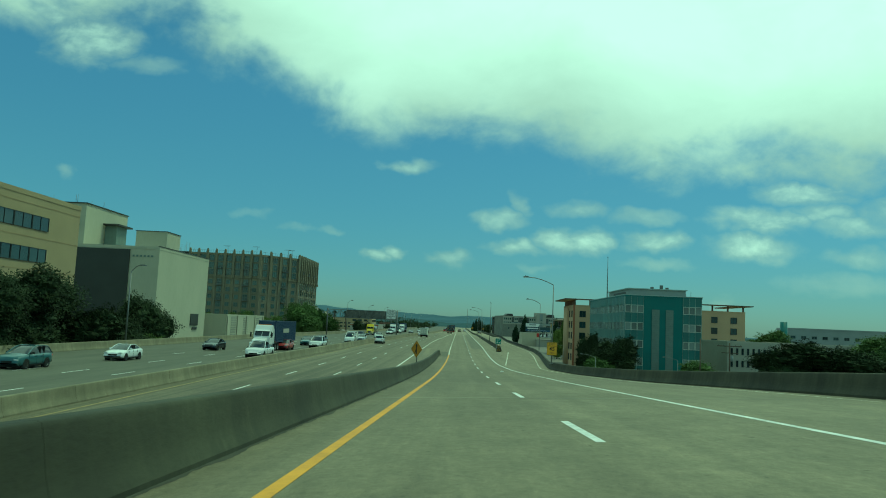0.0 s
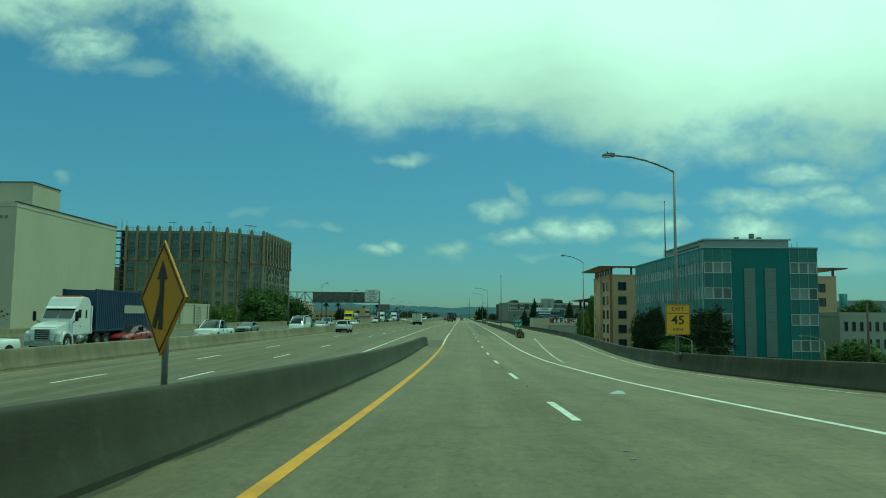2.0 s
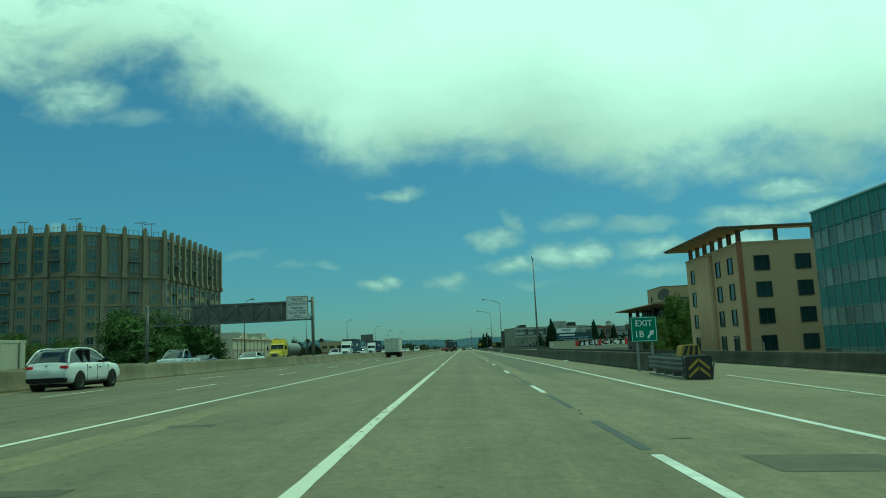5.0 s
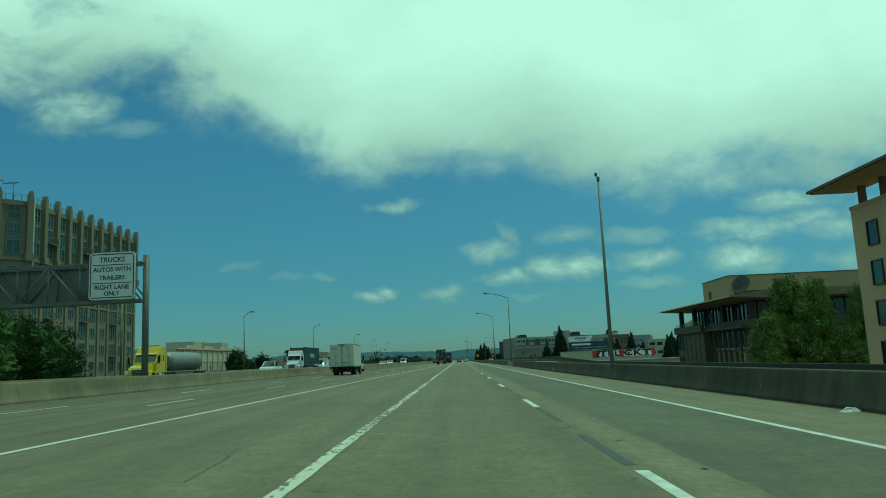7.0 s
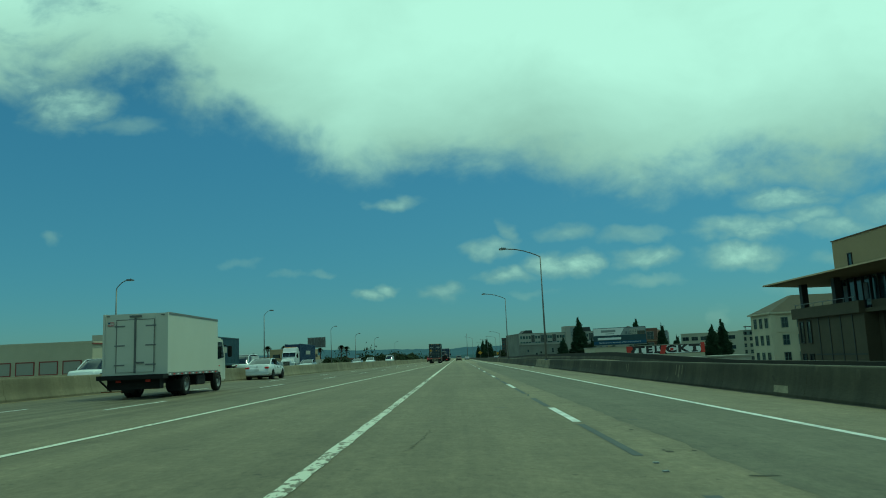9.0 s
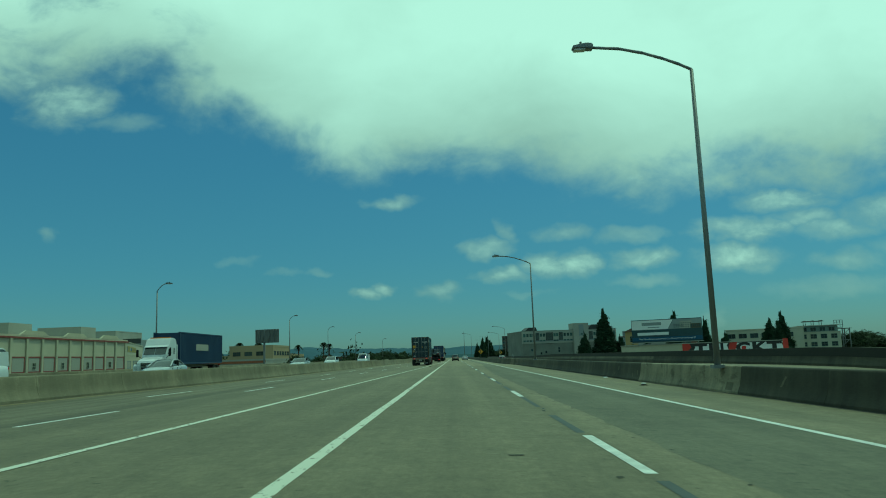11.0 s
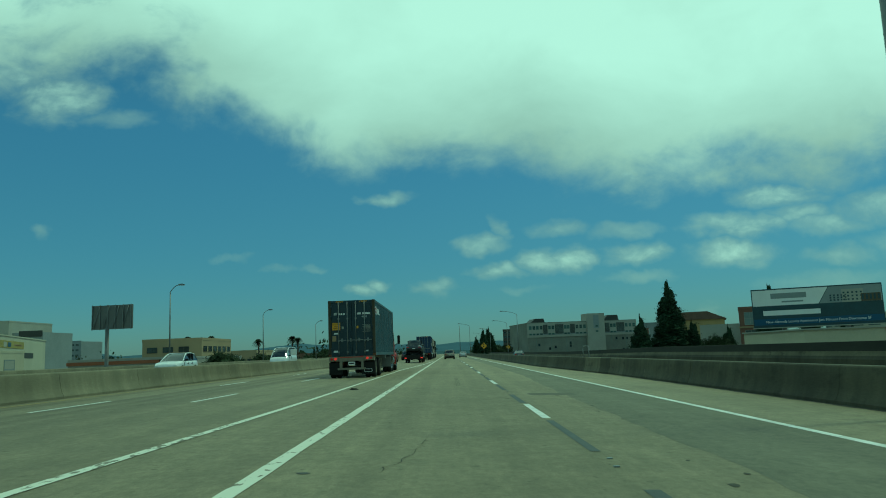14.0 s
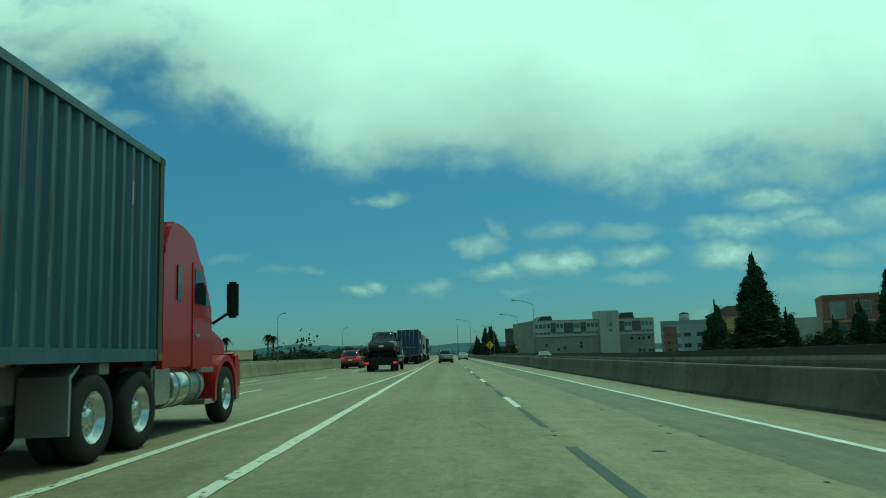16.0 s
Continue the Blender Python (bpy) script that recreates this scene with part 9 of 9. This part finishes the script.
def box_truck(x, y, z):
    r = thing("box_truck", "white box truck with twin rear doors", "truck", (x, y, z))
    zb, zt, w, L = 0.84, 3.06, 1.18, 5.62
    b = part("cargo_box", box(-w, 0.02, zb, w, L, zt), "box_white", r)
    for sgn in (-1, 1):
        part("corner_trim", box(min(sgn * (w - 0.06), sgn * (w + 0.012)), -0.01, zb, max(sgn * (w - 0.06), sgn * (w + 0.012)), 0.08, zt + 0.01), "box_white", b)
        part("top_rail", box(min(sgn * (w - 0.05), sgn * (w + 0.015)), 0.08, zt - 0.06, max(sgn * (w - 0.05), sgn * (w + 0.015)), L, zt + 0.02), "steel", b)
        part("bottom_rail", box(min(sgn * (w - 0.05), sgn * (w + 0.015)), 0.08, zb - 0.05, max(sgn * (w - 0.05), sgn * (w + 0.015)), L, zb + 0.06), "steel", b)
        for i in range(14):
            part("reflector_tape", box(min(sgn * (w + 0.014), sgn * (w + 0.02)), 0.15 + i * 0.39, zb - 0.03, max(sgn * (w + 0.014), sgn * (w + 0.02)), 0.33 + i * 0.39, zb + 0.02), "mural_red" if i % 2 else "sign_white", b)
        xa, xb = sorted((sgn * 0.01, sgn * 0.68))
        d = part("rear_door", box(xa, -0.012, zb + 0.12, xb, 0.02, zt - 0.22), "box_white", b)
        for zz in (zb + 0.35, zb + 1.05, zb + 1.75):
            part("hinge_strap", box(min(sgn * 0.38, sgn * 0.76), -0.03, zz, max(sgn * 0.38, sgn * 0.76), -0.012, zz + 0.05), "steel", d)
        part("door_seal", box(min(sgn * 0.675, sgn * 0.70), -0.02, zb + 0.1, max(sgn * 0.675, sgn * 0.70), -0.008, zt - 0.2), "dark_steel", d)
        part("top_seal", box(xa, -0.02, zt - 0.225, xb, -0.008, zt - 0.20), "dark_steel", d)
        part("marker_lamp", box(sgn * 1.0 - 0.06, -0.02, zt - 0.09, sgn * 1.0 + 0.06, 0.0, zt - 0.05), "dark_steel", b)
        part("tail_lamp", box(min(sgn * 0.45, sgn * 0.62), -0.14, 0.60, max(sgn * 0.45, sgn * 0.62), -0.10, 0.68), "lamp_red", r)
        part("inner_arch", box(min(sgn * 0.6, sgn * 1.02), 5.55, 0.42, max(sgn * 0.6, sgn * 1.02), 6.5, 0.80), "black", r)
        wheel(r, sgn * 1.04, 2.0, 0.42, 0.24, sgn, "steel", True)
        wheel(r, sgn * 0.98, 6.0, 0.42, 0.24, sgn, "steel")
        part("mud_flap", box(min(sgn * 0.62, sgn * 1.14), 1.45, 0.18, max(sgn * 0.62, sgn * 1.14), 1.48, 0.62), "black", r)
        part("side_box", box(min(sgn * 0.7, sgn * 1.1), 3.3, 0.35, max(sgn * 0.7, sgn * 1.1), 4.3, 0.75, 0.03), "black", r)
        part("side_skirt", box(min(sgn * 0.5, sgn * 0.6), 0.3, 0.52, max(sgn * 0.5, sgn * 0.6), 5.5, 0.8), "black", r)
    part("lock_bar", box(-0.035, -0.04, zb + 0.08, 0.035, -0.012, zt - 0.15), "dark_steel", b)
    part("lock_handle", box(0.06, -0.06, zb + 0.42, 0.34, -0.03, zb + 0.48), "dark_steel", b)
    part("top_lamp_cluster", box(-0.22, -0.03, zt - 0.13, 0.22, 0.0, zt - 0.06), "dark_steel", b)
    flag = part("flag_decal", box(-1.02, -0.006, zt - 0.42, -0.80, 0.012, zt - 0.28), "mural_red", b, "small striped flag decal")
    part("flag_canton", box(-1.02, -0.010, zt - 0.35, -0.93, -0.006, zt - 0.28), "board_blue", flag)
    for i in range(3):
        part("flag_stripe", box(-1.02, -0.009, zt - 0.41 + 0.045 * i, -0.80, -0.0065, zt - 0.39 + 0.045 * i), "sign_white", flag)
    part("lift_platform", box(-1.2, -0.42, 0.70, 1.2, 0.02, 0.86), "black", r, "black folded tail lift")
    part("lift_frame", box(-0.95, -0.1, 0.34, 0.95, 0.25, 0.70), "black", r)
    part("lift_arm", tube((-1.1, -0.35, 0.7), (-0.85, 0.0, 0.3), 0.035, n=6), "black", r)
    part("step_bar", box(-1.15, -0.13, 0.27, -0.4, -0.08, 0.30), "rust", r)
    part("frame_rails", box(-0.45, 0.2, 0.5, 0.45, 6.6, 0.80), "black", r)
    cab = part("cab", prism([(5.75, 0.55), (5.75, 2.2), (5.95, 2.32), (6.9, 2.30), (7.25, 1.55), (7.32, 0.9), (7.3, 0.4), (6.55, 0.4), (6.5, 0.75), (5.95, 0.75)], -1.0, 1.0, bevel=0.06), "box_white", r)
    part("windscreen", prism([(6.93, 2.2), (6.97, 2.2), (7.27, 1.55), (7.23, 1.52)], -0.88, 0.88), "car_glass", cab)
    for sgn in (-1, 1):
        a, c = sorted((sgn * 0.995, sgn * 1.012))
        part("side_window", prism([(6.05, 1.35), (6.05, 2.12), (6.8, 2.12), (7.05, 1.45)], a, c), "car_glass", cab)
        part("mirror_arm", tube((sgn * 1.0, 7.0, 2.0), (sgn * 1.25, 7.15, 1.9), 0.02, n=6), "black", cab)
        part("mirror", box(min(sgn * 1.16, sgn * 1.34), 7.08, 1.45, max(sgn * 1.16, sgn * 1.34), 7.2, 1.95, 0.03), "black", cab)
        part("door_badge", box(min(a, c) - 0.002, 6.3, 1.05, max(a, c) + 0.002, 6.48, 1.09), "mural_red", cab)
    part("air_deflector", box(-0.9, 5.63, 0.9, 0.9, 5.74, 2.1), "black", r)
    return r


box_truck(-11.85, 243.3, main_z(-11.85))


def semi(label, x, y, z, turn, cab_colour, load, load_len=12.2):
    """y: the back end of the load."""
    r = thing("semi_truck", label, "truck", (x, y, z), turn)
    if load == "tank":
        part("tank", lathe_tank(0.5, load_len - 1.5), "steel", r, "polished steel tank")
        chassis_frame(r, 0.3, load_len, 1.05)
    elif load in M:
        c = container(r, 0, load_len, 1.15, load, load)
        part("emblem_bar", box(-1.235, 4.5, 2.4, -1.225, 8.0, 3.0), "pale_wall", c)
        part("emblem_bar", box(1.225, 4.5, 2.4, 1.235, 8.0, 3.0), "pale_wall", c)
        chassis_frame(r, 0.2, load_len, 1.12)
    for sgn in (-1, 1):
        for wy in (1.1, 2.35, load_len - 1.7, load_len - 0.45):
            wheel(r, sgn * 1.05, wy, 0.5, 0.26, sgn, "steel", True)
        part("tail_lamp", box(sgn * 0.9 - 0.1, -0.05, 0.95, sgn * 0.9 + 0.1, 0.02, 1.08), "lamp_red", r)
    chassis_frame(r, load_len - 2.2, load_len + 3.8, 0.86, "dark_steel")
    semi_cab(r, load_len + 0.45, cab_colour, 3.5)
    return r


def lathe_tank(y0, y1):
    bm = bmesh.new()
    prof = [(0.25, y0), (0.75, y0 + 0.1), (0.95, y0 + 0.4), (0.95, y1 - 0.4), (0.75, y1 - 0.1), (0.25, y1)]
    for (ra, a), (rb, b) in zip(prof, prof[1:]):
        bm_tube(bm, (0, a, 2.05), (0, b, 2.05), ra, rb, 20, False)
    return bm


M["cab_white"] = paint("cab white", (0.68, 0.69, 0.68))
M["cab_yellow"] = paint("cab yellow", (0.62, 0.48, 0.02))
M["blue_box"] = material("navy container paint", (0.015, 0.035, 0.085), 0.5, vary=0.25, scale=1.0)
M["tan_box"] = material("tan trailer paint", (0.36, 0.32, 0.25), 0.6, vary=0.15, scale=1.0)
semi("white tractor with a navy blue container coming the other way", -26.4, 110.0, zo, 180, "cab_white", "blue_box", 12.2)
semi("yellow tractor with a polished tank coming the other way", -29.0, 250.0, zo, 180, "cab_yellow", "tank", 11.0)
semi("white tractor with a dark grey container coming the other way", -26.0, 300.0, zo, 180, "cab_white", "container_side", 12.2)
semi("white tractor with a blue container far along the opposite lanes", -26.0, 345.0, zo, 180, "cab_white", "blue_box", 12.2)
semi("navy blue container on a truck in the queue ahead", -4.2, 461.8, mz(-4.2), 0, "cab_white", "blue_box", 12.2)
semi("tan box trailer in the queue ahead", -4.3, 486.0, mz(-4.3), 0, "cab_white", "tan_box", 12.2)
semi("dark container on a truck far along the queue", -4.4, 512.0, mz(-4.4), 0, "cab_white", "container", 12.2)


def tow_truck(x, y, z):
    r = thing("tow_truck", "black flatbed tow truck carrying a dark pickup", "truck", (x, y, z))
    part("bed", box(-1.2, 0, 0.85, 1.2, 6.4, 1.0), "black", r)
    part("rear_skirt", box(-1.2, -0.02, 0.45, 1.2, 0.12, 0.95), "black", r)
    for sgn in (-1, 1):
        part("tail_lamp", box(sgn * 1.0 - 0.14, -0.05, 0.55, sgn * 1.0 + 0.14, -0.02, 0.68), "lamp_lit", r)
        part("side_rail", box(min(sgn * 1.14, sgn * 1.2), 0, 1.0, max(sgn * 1.14, sgn * 1.2), 6.4, 1.12), "steel", r)
        for wy in (1.6, 7.6):
            wheel(r, sgn * 1.0, wy, 0.46, 0.26, sgn, "steel", wy < 3)
    part("headboard", box(-1.15, 6.3, 1.0, 1.15, 6.45, 2.3), "steel", r)
    cab = part("cab", prism([(6.6, 0.6), (6.6, 2.3), (7.6, 2.35), (8.3, 1.6), (9.3, 1.45), (9.4, 0.6)], -1.05, 1.05, bevel=0.06), "cab_white", r)
    part("rear_window", box(-0.7, 6.58, 1.6, 0.7, 6.60, 2.15), "car_glass", cab)
    part("light_bar", box(-0.6, 6.8, 2.35, 0.6, 7.1, 2.48), "lamp_amber", cab)
    car("pickup", "dark pickup riding on a flatbed tow truck", DARK, x, y + 0.5, z + 1.0, 0, "pickup_truck")
    return r


tow_truck(-4.3, 426.4, mz(-4.3))

# ---- litter and marks on the roadway ----
for x, y, s, mt, lab in ((8.3, 184.4, 0.32, "bag", "crumpled white plastic litter on the shoulder"), (8.2, 307.6, 0.2, "bag", "small pale litter on the shoulder"), (-3.1, 358.5, 0.2, "black", "black scrap of tyre on the road"),
                         (-1.42, 180.6, 0.10, "pale_wall", "flattened pale litter beside the lane line"), (-1.45, 212.0, 0.11, "tan", "flattened cardboard scrap on the road"), (7.6, 130.0, 0.12, "bark", "small debris on the gore"), (-4.0, 117.6, 0.13, "dark_steel", "dark grey crumpled rag beside a crack"), (-3.1, 120.6, 0.05, "bag", "white scrap beside a crack"), (-2.6, 121.4, 0.06, "bag", "white scrap on stained concrete"), (-4.6, 117.2, 0.08, "bark", "brown scrap beside a crack"),
                         (2.2, 372.0, 0.08, "pale_wall", "pale scrap on the road"), (-2.3, 90.0, 0.2, "tan", "scrap of cardboard by the yellow line"), (7.5, 296.5, 0.24, "black", "dark rag on the shoulder"), (8.05, 298.6, 0.17, "bag", "white scrap by the barrier"), (3.9, 66.0, 0.25, "bag", "pale scrap on the lane")):
    rnd = random.Random(int(y))
    bm = bmesh.new()
    vs = [bm.verts.new((s * math.cos(a) * rnd.uniform(0.5, 1), s * math.sin(a) * 0.6 * rnd.uniform(0.5, 1), 0)) for a in [i * 0.7 for i in range(9)]]
    mid = [bm.verts.new((v.co.x * 0.5, v.co.y * 0.5, s * rnd.uniform(0.05, 0.3))) for v in vs]
    for i in range(9):
        bm.faces.new((vs[i], vs[(i + 1) % 9], mid[(i + 1) % 9], mid[i]))
    bm.faces.new(mid)
    tagged(part("litter", bm, mt, None, "", (x, y, surface_z(x, y) + 0.004)), lab, "litter")
